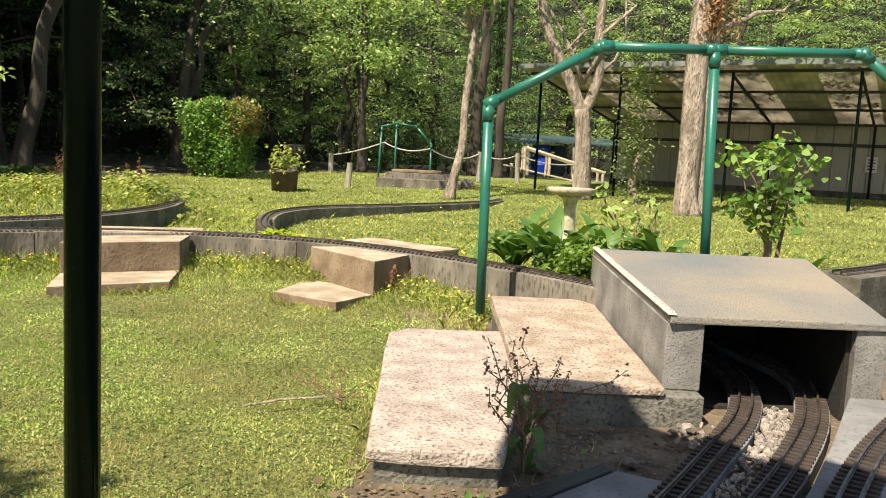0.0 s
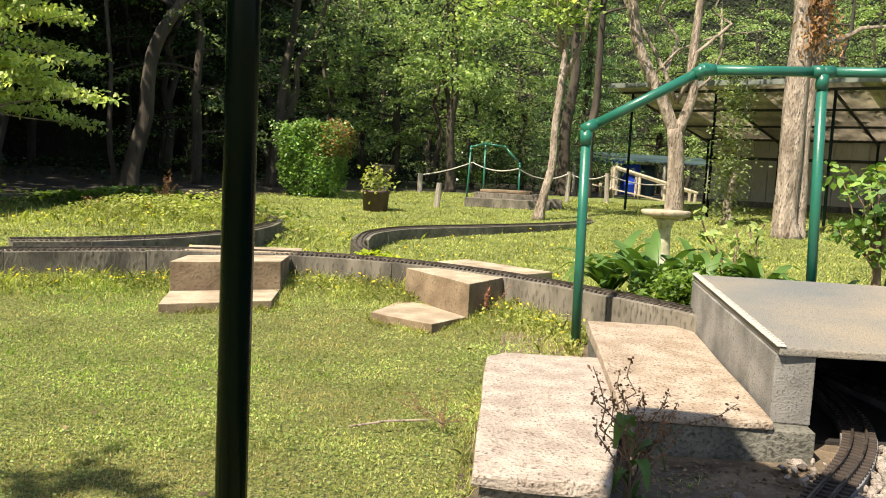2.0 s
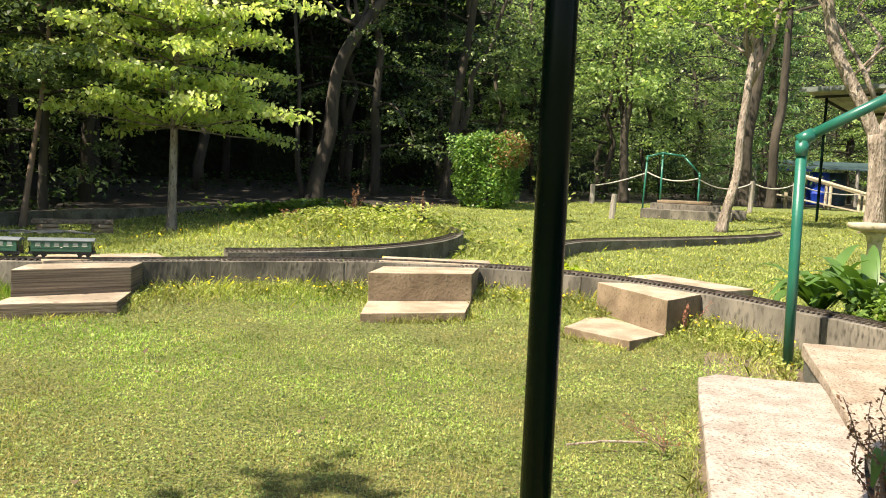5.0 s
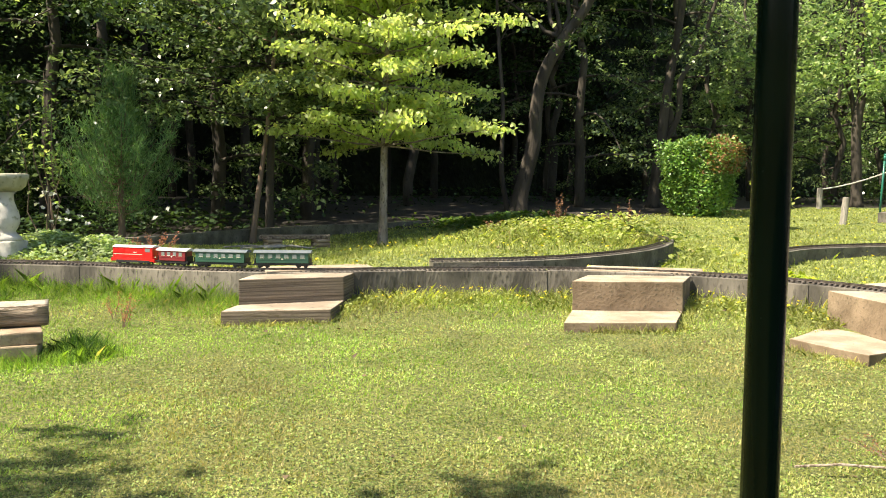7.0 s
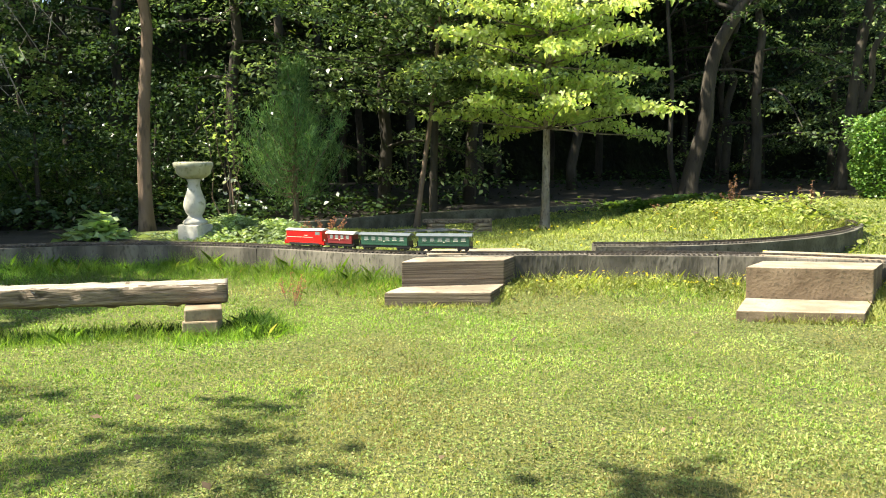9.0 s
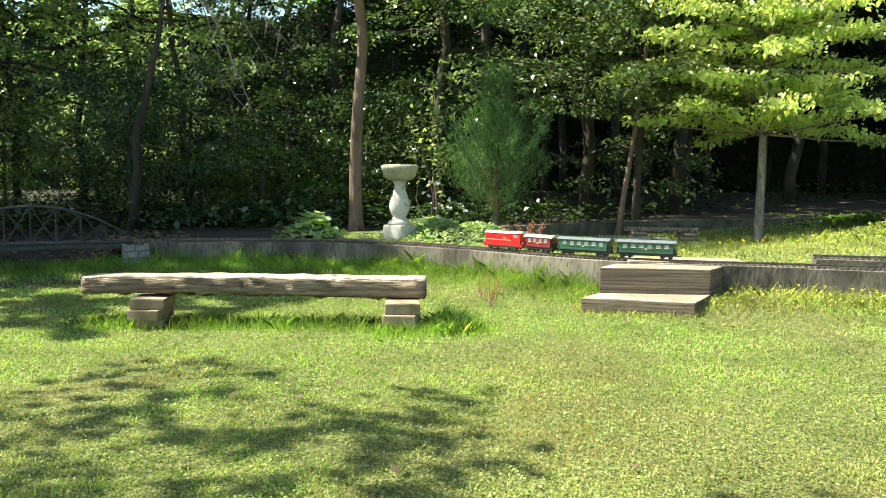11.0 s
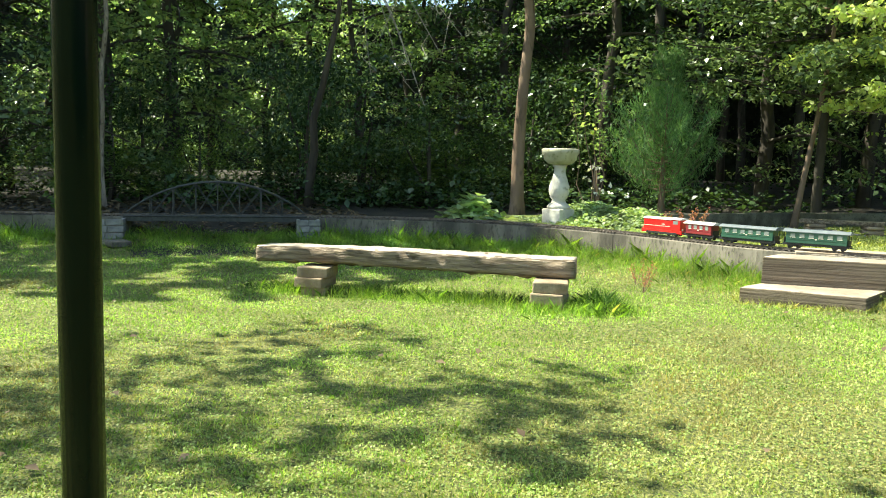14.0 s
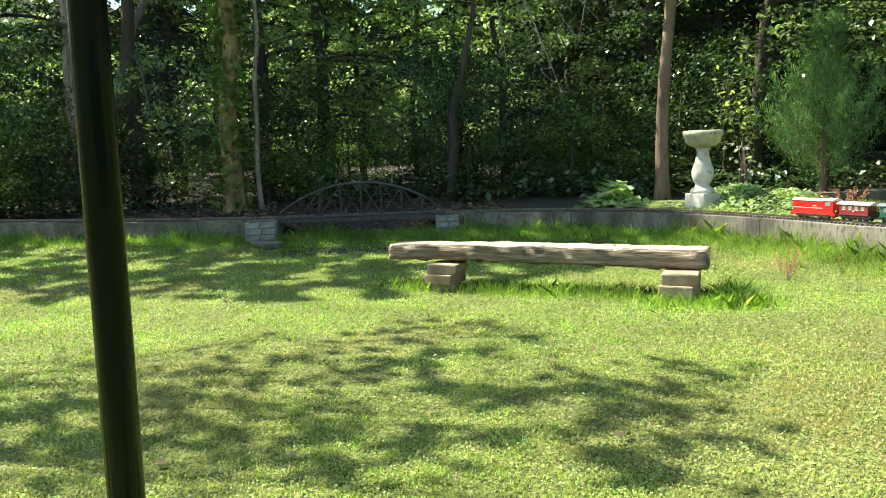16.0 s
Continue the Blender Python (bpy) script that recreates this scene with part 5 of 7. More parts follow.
# garden trees near the shed
cloud_tree("garden_tree", "slender pale tree leaning over the meadow", (-0.14, 12.67), (0.26, 0.1, 2.75), 0.085, [(0.9, 0.3, 4.2, 0.9), (-0.3, -0.2, 4.0, 0.8), (0.3, 0.2, 5.2, 1.1), (-1.0, 0.2, 3.4, 0.55), (0.2, 0, 3.2, 0.4)], 16, 0.10, "bark_pale", "yellow_green", 31,
           extra=[([(0.24, 0.1, 2.2), (0.5, 0.1, 2.8), (0.62, 0.15, 3.5), (0.8, 0.2, 4.3)], 0.05, 0.02), ([(0.2, 0.1, 2.6), (0.1, 0.05, 3.2), (0.1, 0, 4.4)], 0.035, 0.012)],
           stems=[([(0, 0, 0), (0.05, 0, 0.35), (0.16, 0.03, 0.9), (0.17, 0.05, 1.5), (0.22, 0.08, 2.1), (0.26, 0.1, 2.75)], 0.07, 0.045)])
rng = np.random.default_rng(33)
iv = clumps(np.stack([0.12 + 0.10 * rng.normal(0, 1, 60), -0.17 + 0.05 * rng.normal(0, 1, 60), rng.uniform(2.5, 3.6, 60)], 1), 9, (0.08, 0.05, 0.1), rng)
cloud_tree("garden_tree", "stout pale-barked tree with withered brown creeper", (3.25, 11.55), (0.0, 0.0, 4.6), 0.16, [(-0.9, 0.2, 4.6, 0.8), (1.2, 0.2, 4.4, 0.9), (0.4, -0.3, 5.4, 1.2), (1.6, 0.4, 3.2, 0.6)], 14, 0.10, "bark_pale", "yellow_green", 32,
           stems=[([(0, 0, 0), (-0.03, 0, 0.18), (-0.04, 0, 0.5), (-0.03, 0, 1.2), (-0.04, 0, 2.0), (-0.02, 0, 3.0), (-0.1, 0, 4.6)], 0.165, 0.125), ([(0.16, 0.06, 0), (0.15, 0.05, 0.6), (0.12, 0.05, 1.4), (0.16, 0.03, 2.4), (0.28, 0, 3.4), (0.5, 0, 4.6)], 0.10, 0.08)],
           ivy=(leaves(iv, 0.08, rng, 0.1, 0.5, hang=1.0), "brown_leaf"))
cloud_tree("garden_tree", "forked pale-barked tree in front of the shed", (2.0, 13.4), (-0.1, 0, 2.0), 0.13, [(-1.3, 0, 4.2, 0.8), (-0.4, 0.3, 4.9, 0.9), (0.7, 0.2, 4.3, 0.8)], 12, 0.10, "bark_pale", "yellow_green", 34,
           stems=[([(0, 0, 0), (0.01, 0, 0.25), (0, 0, 0.7), (-0.03, 0, 1.15), (-0.08, 0, 1.5)], 0.145, 0.125), ([(-0.07, 0, 1.42), (-0.28, 0, 1.9), (-0.55, 0, 2.4), (-0.78, 0, 2.95), (-1.0, 0, 4.2)], 0.105, 0.07), ([(-0.04, 0, 1.42), (0.10, 0, 1.8), (0.16, 0, 2.1), (0.12, 0, 2.6), (0.2, 0, 4.0)], 0.09, 0.05)],
           extra=[([(0.14, 0, 2.05), (0.4, 0, 2.3), (0.55, 0, 2.7), (0.5, 0, 3.4)], 0.03, 0.012), ([(-0.5, 0, 2.3), (-0.1, 0, 2.75), (0.5, 0.1, 3.0), (1.3, 0.1, 3.1)], 0.025, 0.01)])
rng = np.random.default_rng(36)
iv = clumps(np.stack([0.07 * rng.normal(0, 1, 230), 0.07 * rng.normal(0, 1, 230), rng.uniform(0.1, 2.3, 230)], 1), 10, (0.13, 0.12, 0.06), rng)
tree("ivied_sapling", "thin sapling stem clad in small climbing leaves", (2.75, 13.0), [(bent((0, 0, 0), (0.1, 0, 1.0), rng, 0.02), 0.07, 0.05), (bent((0.1, 0, 1.0), (0.15, 0, 2.3), rng, 0.03), 0.02, 0.01)], [], leaves(iv, 0.06, rng, 0.4), "bark_pale", "grey_leaf", rng)
rng = np.random.default_rng(37)
tops, limbs = [], []
for k in range(27):
    a, r, h = rng.uniform(0, 6.28), rng.uniform(0.06, 0.36), rng.uniform(0.42, 1.05)
    tops.append((r * math.cos(a), r * math.sin(a), h))
    limbs.append((bent((0, 0, 0.25 + 0.2 * rng.random()), tops[-1], rng, 0.05, 5), 0.008, 0.004))
pl = clumps(tops, 20, (0.08, 0.08, 0.05), rng)
tree("garden_shrub", "upright shrub with large fresh green leaves", (2.36, 6.08), [(bent((0, 0, 0), (0.02, 0, 0.65), rng, 0.02), 0.032, 0.02), (bent((0.08, 0.03, 0), (0.15, 0.05, 0.6), rng, 0.02), 0.016, 0.01)], limbs, round_leaves(pl, 0.068, rng, 0.4, 0.7, hang=0.3), "bark_brown", "fresh_leaf", rng)


# clipped hedge bush
rng = np.random.default_rng(41)
hx, hy = -4.25, 14.32
hz = gz1(hx, hy)
d = rng.uniform(-1, 1, (15000, 3))
k = np.argmax(np.abs(d), 1)
d[np.arange(15000), k] = np.sign(d[np.arange(15000), k]) * rng.uniform(0.82, 1.02, 15000)
lump = np.array([0.20 * noise.noise(Vector(p) * 1.7) + 0.08 * noise.noise(Vector(p) * 6) for p in d])
d *= 1 + lump[:, None]
half = 0.55 + 0.09 * d[:, 2:3]
pl = np.concatenate([d[:, :2] * half, 0.66 + d[:, 2:3] * 0.64], 1)
hedge = thing("clipped_bush", "square clipped green bush with a browning corner", "bush", (hx, hy, hz))
part("stem", Geo().tube([(0, 0, -0.05), (0.03, 0, 0.4), (0, 0, 0.9)], [0.07, 0.06, 0.03], 9), "bark_dark", hedge)
brown = (pl[:, 0] > 0.12 + 0.25 * rng.random(15000)) & (pl[:, 2] > 0.72) & (rng.uniform(0, 1, 15000) < 0.55)
part("foliage", quads("foliage", leaves(pl[~brown], 0.052, rng, 0.3, 0.7), "hedge_leaf"), "hedge_leaf", hedge)
part("dry_foliage", quads("dry_foliage", leaves(pl[brown], 0.05, rng, 0.3, 0.7), "brown_leaf"), "brown_leaf", hedge, "browning dry leaves")

# feathery conifer
rng = np.random.default_rng(43)
con = thing("conifer", "feathery dark blue-green young conifer", "tree", (-8.64, 5.93, gz1(-8.64, 5.93) - 0.03))
part("trunk", Geo().tube([(0, 0, -0.02), (0, 0, 0.6), (0.02, 0, 1.8)], [0.045, 0.035, 0.010], 9), "bark_brown", con)
tw = []
for i in range(96):
    f = (i + rng.random()) / 96
    h = 0.36 + 1.42 * f
    a = 2.4 * i + rng.normal(0, 0.2)
    reach = (0.28 + 0.52 * math.sin(math.pi * min(1.0, f * 1.15 + 0.22)) ** 0.8) * rng.uniform(0.7, 1.2) * (0.95 - 0.45 * f)
    lift = reach * rng.uniform(0.45, 0.85) + 0.22 * f
    foot, tip = np.array((0, 0, h)), np.array((reach * math.cos(a), reach * math.sin(a), h + lift))
    path = [foot * (1 - t) + tip * t + (0, 0, -0.25 * reach * math.sin(math.pi * t)) for t in np.linspace(0, 1, 6)]
    part("limb", Geo().tube([tuple(p) for p in path], [0.008 - 0.0013 * k for k in range(6)], 5), "bark_brown", con)
    n_ = int(90 + 170 * reach)
    t = rng.uniform(0.22, 1.08, n_)
    base = np.stack([np.interp(t, np.linspace(0, 1, 6), [p[j] for p in path]) for j in range(3)], 1)
    base[:, 2] += 0.10 * np.clip(t - 0.9, 0, 1)
    tw.append(base + rng.normal(0, 1, (n_, 3)) * ((0.085 * (1.12 - t))[:, None] + 0.012))
lf = leaves(np.concatenate(tw), 0.085, rng, -0.3, 0.11, hang=-1.2)
part("foliage", quads("foliage", lf, "conifer_leaf"), "conifer_leaf", con)

# trees at the edge of the wood seen one by one
def pole_tree(label, at, top, r, bark, seed, lean=(0, 0), fork=None, ivy=False, balls=None, name="edge_tree", leaf="mid_leaf", route=None):
    rng = np.random.default_rng(seed)
    stems = [(route or bent((0, 0, 0), (lean[0], lean[1], top), rng, 0.007, 9), r, r * 0.45)]
    if fork:
        f0, f1 = fork
        p = (lean[0] * f0 / top, lean[1] * f0 / top, f0)
        stems.append((bent(p, f1, rng, 0.03, 6), r * 0.6, r * 0.3))
    balls = balls or [(lean[0] + rng.normal(0, 0.9), lean[1] + rng.normal(0, 0.9), top * rng.uniform(0.75, 1.1), rng.uniform(0.7, 1.2)) for _ in range(4)]
    limbs, pl = [], []
    for b in balls:
        limbs.append((bent((lean[0] * 0.7, lean[1] * 0.7, top * 0.7), b[:3], rng, 0.05), r * 0.3, 0.008))
        c = in_ball(26, rng) * b[3] * np.array((1, 1, 0.7)) + b[:3]
        pl.append(clumps(c, 20, (0.2, 0.2, 0.09), rng))
    iv = None
    if ivy:
        a = rng.uniform(0, 6.28, 190)
        h = rng.uniform(0.0, 0.85, 190) * top * 0.6
        c = np.stack([lean[0] * h / top + r * 1.1 * np.cos(a), lean[1] * h / top + r * 1.1 * np.sin(a), h], 1)
        iv = (leaves(clumps(c, 8, (0.06, 0.06, 0.09), rng), 0.085, rng, 0.1), "mid_leaf")
    tree(name, label, at, stems, limbs, leaves(np.concatenate(pl), 0.10, rng, 0.5, hang=0.4), bark, leaf, rng, "trees at the wood's edge", iv)


# this tree's high crown masses are unseen, added to shade the ground behind
pole_tree("tall straight brown-barked tree behind the bird bath", (-8.75, 4.05), 6.0, 0.075, "bark_brown", 51, (-0.05, 0.1), balls=[(0.3, 0.2, 3.3, 0.7), (-0.7, -0.6, 3.2, 0.7), (0.9, 0.7, 3.0, 0.7), (0.7, -0.7, 3.5, 0.7), (-0.5, 0.4, 3.9, 0.8), (-0.9, -0.9, 5.0, 1.3), (0.7, -0.9, 5.4, 1.3), (-1.0, 0.6, 5.8, 1.3), (0.5, 0.8, 5.2, 1.2), (0.6, -0.3, 4.6, 1.0), (-0.2, -0.6, 5.0, 1.1), (0.9, 0.5, 4.0, 0.8), (0, 0, 6, 1.2), (0.6, -1.3, 5.2, 1.1), (1.2, -1.5, 5.2, 1.1), (0.3, -1.9, 5.1, 1.0)])
pole_tree("thin dark leaning tree by the kerb", (-7.75, 7.15), 3.6, 0.035, "bark_brown", 52, (0.25, 0.4))
pole_tree("brown trunk wrapped in hanging ivy", (-9.55, -0.75), 5.0, 0.11, "bark_tan", 53, (0.25, 0.1), ivy=True)
pole_tree("forked pale tree deep in the shade", (-10.6, -2.55), 5.0, 0.12, "bark_pale", 54, (-0.3, -0.5), fork=(0.7, (-0.6, 0.9, 3.4)))
pole_tree("slim grey sapling beside the ivied trunk", (-9.6, -0.45), 4.0, 0.03, "bark_pale", 55, (0.1, 0.1))
pole_tree("curving dark trunk at the edge of the wood", (-7.26, 13.28), 4.6, 0.15, "bark_dark", 56, (0.9, 0.5), balls=[(-0.9, 1.2, 5.2, 0.9), (0.9, 1.6, 5.4, 0.9), (-1.2, 0.6, 4.4, 0.8), (0.3, 0.2, 4.6, 0.7)],
          route=[(0, 0, 0), (0.03, 0.02, 0.35), (0.12, 0.07, 0.8), (0.22, 0.13, 1.3), (0.25, 0.14, 1.85), (0.30, 0.17, 2.3), (0.45, 0.23, 2.75), (0.68, 0.36, 3.2), (1.05, 0.55, 3.8), (1.3, 0.7, 4.6)])
pole_tree("slim dark trunk beside the curving tree", (-7.55, 13.41), 4.6, 0.05, "bark_dark", 57, (-0.5, 0.3), balls=[(-1.2, 0.9, 4.6, 0.8), (-0.4, 1.6, 5.0, 0.7)], route=[(0, 0, 0), (-0.06, 0, 0.3), (-0.10, -0.05, 0.6), (-0.12, -0.06, 1.1), (-0.14, 0, 2.0), (-0.3, 0.1, 3.2), (-0.5, 0.3, 4.6)])
pole_tree("twin grey trunk behind the far handrail", (-2.15, 17.55), 6.0, 0.10, "bark_dark", 58, (-0.1, 0.2), fork=(0.5, (-0.35, 0.1, 4.5)), leaf="sunny_leaf", balls=[(-0.7, -0.3, 2.6, 0.45), (0.3, -0.4, 2.5, 0.45), (-0.2, -0.2, 3.2, 0.6), (-0.9, 0.0, 3.6, 0.6), (0.6, -0.2, 3.5, 0.6), (0.0, 0.2, 4.2, 0.8), (-0.8, -0.2, 4.8, 0.8), (0.7, 0.1, 4.9, 0.8), (0.1, 0, 5.8, 1.0)])
pole_tree("grey trunk in shade behind the clipped bush", (-5.6, 15.8), 6.0, 0.11, "bark_dark", 59, (0.6, 0.2), fork=(1.2, (1.2, 0.3, 4.4)))
pole_tree("shaded brown pine trunk by the ramp", (0.85, 19.0), 6.0, 0.11, "bark_dark", 60, (0.1, 0.1))
pole_tree("shaded grey trunk near the far steps", (0.3, 19.6), 6.0, 0.15, "bark_dark", 61, (0.05, 0.1))

# a dead limb with long hanging twigs
rng = np.random.default_rng(62)
x0, y0 = -9.93, 1.82
dead = thing("dead_tree", "leafless grey tree with long hanging twigs", "tree", (x0, y0, gz1(x0, y0) - 0.03), group="trees at the wood's edge")
top = np.array((-9.43, 2.17, 3.08)) - (x0, y0, gz1(x0, y0) - 0.03)
part("trunk", Geo().tube(bent((0, 0, 0), tuple(top), rng, 0.02, 9), [0.06 - 0.005 * k for k in range(9)], 8), "bark_dark", dead, smooth=True)
for ex, ey, ez in [(-9.16, 2.66, 2.01), (-9.09, 2.91, 1.68), (-9.01, 3.15, 2.03), (-9.23, 2.4, 1.76), (-8.92, 3.38, 2.22), (-9.06, 2.99, 1.44)]:
    tip = np.array((ex, ey, ez)) - (x0, y0, gz1(x0, y0) - 0.03)
    path = [top * (1 - t) + tip * t + np.array((0, 0, 0.35 * math.sin(math.pi * t) * (1 - 0.4 * t))) for t in np.linspace(0, 1, 9)]
    part("twig", Geo().tube([tuple(p) for p in path], [0.011 - 0.001 * k for k in range(9)], 5), "post_wood", dead)
    for k in (4, 6, 7):
        part("twig", Geo().tube([tuple(path[k]), tuple(path[k] + rng.normal(0, 0.12, 3) + (0, 0, -0.1)), tuple(path[k] + rng.normal(0, 0.2, 3) + (0, 0, -0.28))], [0.005, 0.004, 0.002], 5), "post_wood", dead)

# a spruce behind the ramp
rng = np.random.default_rng(63)
sx_, sy_ = 0.75, 20.8
spruce = thing("spruce", "dark green spruce with drooping tiers of branches", "tree", (sx_, sy_, gz1(sx_, sy_) - 0.04), group="trees at the wood's edge")
part("trunk", Geo().tube([(0, 0, 0), (0.03, 0, 3.0), (0, 0, 7.4)], [0.12, 0.09, 0.02], 10), "bark_dark", spruce)
pl = []
for i in range(120):
    h = 0.9 + 6.0 * i / 120
    a, reach = 2.4 * i, (1.75 - 0.22 * h) * rng.uniform(0.75, 1.1)
    t = rng.uniform(0.12, 1.0, 90)
    side_ = rng.normal(0, 0.16, 90) * (1.1 - 0.6 * t)
    z = h - 0.20 * reach * t - 0.10 * np.abs(side_) / 0.16 + 0.10 * reach * t ** 3 + rng.normal(0, 0.03, 90)
    pl.append(np.stack([reach * t * math.cos(a) - side_ * math.sin(a), reach * t * math.sin(a) + side_ * math.cos(a), z], 1))
    part("limb", Geo().tube([(0, 0, h), (0.5 * reach * math.cos(a), 0.5 * reach * math.sin(a), h - 0.09 * reach), (reach * math.cos(a), reach * math.sin(a), h - 0.1 * reach)], [0.016, 0.010, 0.004], 5), "bark_dark", spruce)
part("foliage", quads("foliage", leaves(np.concatenate(pl), 0.13, rng, 0.2, 0.22, hang=0.6), "conifer_leaf"), "conifer_leaf", spruce)

# ---- the wood ----
def wood_mesh(seed, leaf, low, high, wide, n_limbs, per, size, roof, loose=1.0):
    """Limbs and crown of a woodland tree: drooping sprays along each limb; roof adds unseen high leaves that block the
    sun.
    """
    rng = np.random.default_rng(seed)
    pl, g = [], Geo()
    for i in range(n_limbs):
        if rng.random() < 0.22:
            continue
        h = low + (high - low) * (i + rng.random()) / n_limbs
        a, reach = 2.4 * i + rng.normal(0, 0.3), wide * rng.uniform(0.5, 1.15)
        out, across_ = np.array((math.cos(a), math.sin(a), 0)), np.array((-math.sin(a), math.cos(a), 0))
        rise = rng.uniform(0.15, 0.5)

        def along(t):
            return out * reach * t + np.array((0, 0, h + reach * (rise * t - 0.5 * t * t)))

        g.tube([tuple(along(t)) for t in np.linspace(0, 1, 6)], [0.030 - 0.0045 * k for k in range(6)], 5, cap=False)
        for t in np.linspace(0.32, 1.02, 6):
            c = along(t) + across_ * rng.normal(0, 0.22 * reach * t) + (0, 0, rng.normal(0, 0.10))
            n = int(per * rng.uniform(0.5, 1.5))
            u, v = rng.normal(0, 0.24 * loose, n), rng.normal(0, 0.17 * loose, n)
            turn = rng.normal(0, 0.7)
            o2 = out * math.cos(turn) + across_ * math.sin(turn)
            a2 = across_ * math.cos(turn) - out * math.sin(turn)
            tx, ty = rng.normal(-0.25, 0.2), rng.normal(0, 0.25)
            drop = tx * u + ty * v - 0.35 * u * u + rng.normal(0, 0.03, n)
            pl.append(c + o2 * u[:, None] + a2 * v[:, None] + np.stack([0 * u, 0 * u, drop], 1))
    crown = leaves(np.concatenate(pl), size, rng, 0.55, 0.6, hang=0.35)
    # leaves above the view, added to shade the wood below
    if roof:
        n = 1300
        a, r = rng.uniform(0, 6.28, n), 3.3 * np.sqrt(rng.uniform(0, 1, n))
        top = np.stack([r * np.cos(a), r * np.sin(a), high + 0.5 + (3.6 - 0.22 * r * r) * rng.uniform(0, 1, n)], 1)
        crown = np.concatenate([crown, leaves(top, 0.36, rng, 0.7, 0.7)])
    return g, quads("crown", crown, leaf)


SORTS = {"shade": ("shade_leaf", 0.9, 5.6, 2.4, 15, 66, 0.075, "bark_dark", False), "edge": ("deep_shade_leaf", 1.9, 5.4, 2.2, 15, 46, 0.085, "bark_dark", True), "deep": ("deep_shade_leaf", 2.2, 5.6, 2.2, 12, 24, 0.13, "bark_dark", True), "sunny": ("sunny_leaf", 1.3, 6.8, 2.3, 24, 48, 0.10, "bark_dark", False), "thicket": ("deep_shade_leaf", 0.5, 4.8, 2.3, 14, 80, 0.075, "bark_dark", False)}
kinds = {}
for i, (sort, (leaf, low, high, wide, nl, per, size, bark, roof)) in enumerate(SORTS.items()):
    for copy_no in (0, 1):
        rng = np.random.default_rng(70 + 2 * i + copy_no)
        g, crown = wood_mesh(80 + 2 * i + copy_no, leaf, low, high, wide, nl, per, size, roof, 0.9)
        g.tube(bent((0, 0, -0.1), (rng.normal(0, 0.35), rng.normal(0, 0.35), high + 0.9), rng, 0.014, 12), [(0.055 if sort == "sunny" else 0.09) * (1.25 - 0.09 * k) for k in range(12)], 9)
        kinds[sort, copy_no] = (mesh_of("trunk", g, bark, smooth=True), crown, leaf, bark)
rw = random.Random(17)
# first seven are added where their crowns shade the ground by the kerb
spots = [(-10.6, 6.2), (-9.8, 8.4), (-9.5, 10.0), (-11.6, 7.7), (-9.7, 13.2), (-6.9, 15.2), (-5.5, 16.6)]
tries = 0
while len(spots) < 86 and tries < 8000:
    tries += 1
    a = rw.uniform(-32, 117)
    depth = 0.8 + 15 * rw.random() ** 1.3
    r = depth + trees_edge(a)
    x, y = -r * math.sin(radians(a)), r * math.cos(radians(a))
    if any((x - p) ** 2 + (y - q) ** 2 < 2.3 for p, q in spots) or (a > 66 and depth > (10 if tries % 3 == 0 else 2.2)) or (a < 2 and x > 0.4 and y < 28 and x < 14):
        continue
    spots.append((x, y))
# some of these stand out of view, added to shade the wood's edge
spots += [(-11.3, -4.0), (-10.6, -2.0), (-13.4, -3.2), (-13.0, -0.6), (-13.6, -6.0), (-12.6, -8.2), (-15.5, 2.0), (-16, 5.2), (-15, -1.5), (-14.2, 0.4), (-14.6, 3.6), (-16.5, 0.2), (-17.5, -7.5), (-21, -14), (-14, -19), (-6.0, -20), (1.5, -17), (7, -16), (12, -12), (6.0, 27), (9.5, 26), (13, 24), (16, 20), (11, 30), (4, 31), (7.5, 22.8), (10.5, 20.5)]
# places kept in sun: trees whose leaf roof would shadow them get none
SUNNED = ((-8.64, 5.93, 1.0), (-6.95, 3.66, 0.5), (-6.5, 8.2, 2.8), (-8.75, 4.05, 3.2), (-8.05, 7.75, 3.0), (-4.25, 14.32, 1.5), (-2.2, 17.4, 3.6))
one_of = {}
LABELS = {"shade_leaf": "tall grey-green woodland tree, half shade in its leaf colour", "deep_shade_leaf": "tall woodland tree, deep shade in its leaf colour", "sunny_leaf": "tall light-green woodland tree, sunlight in its leaf colour"}
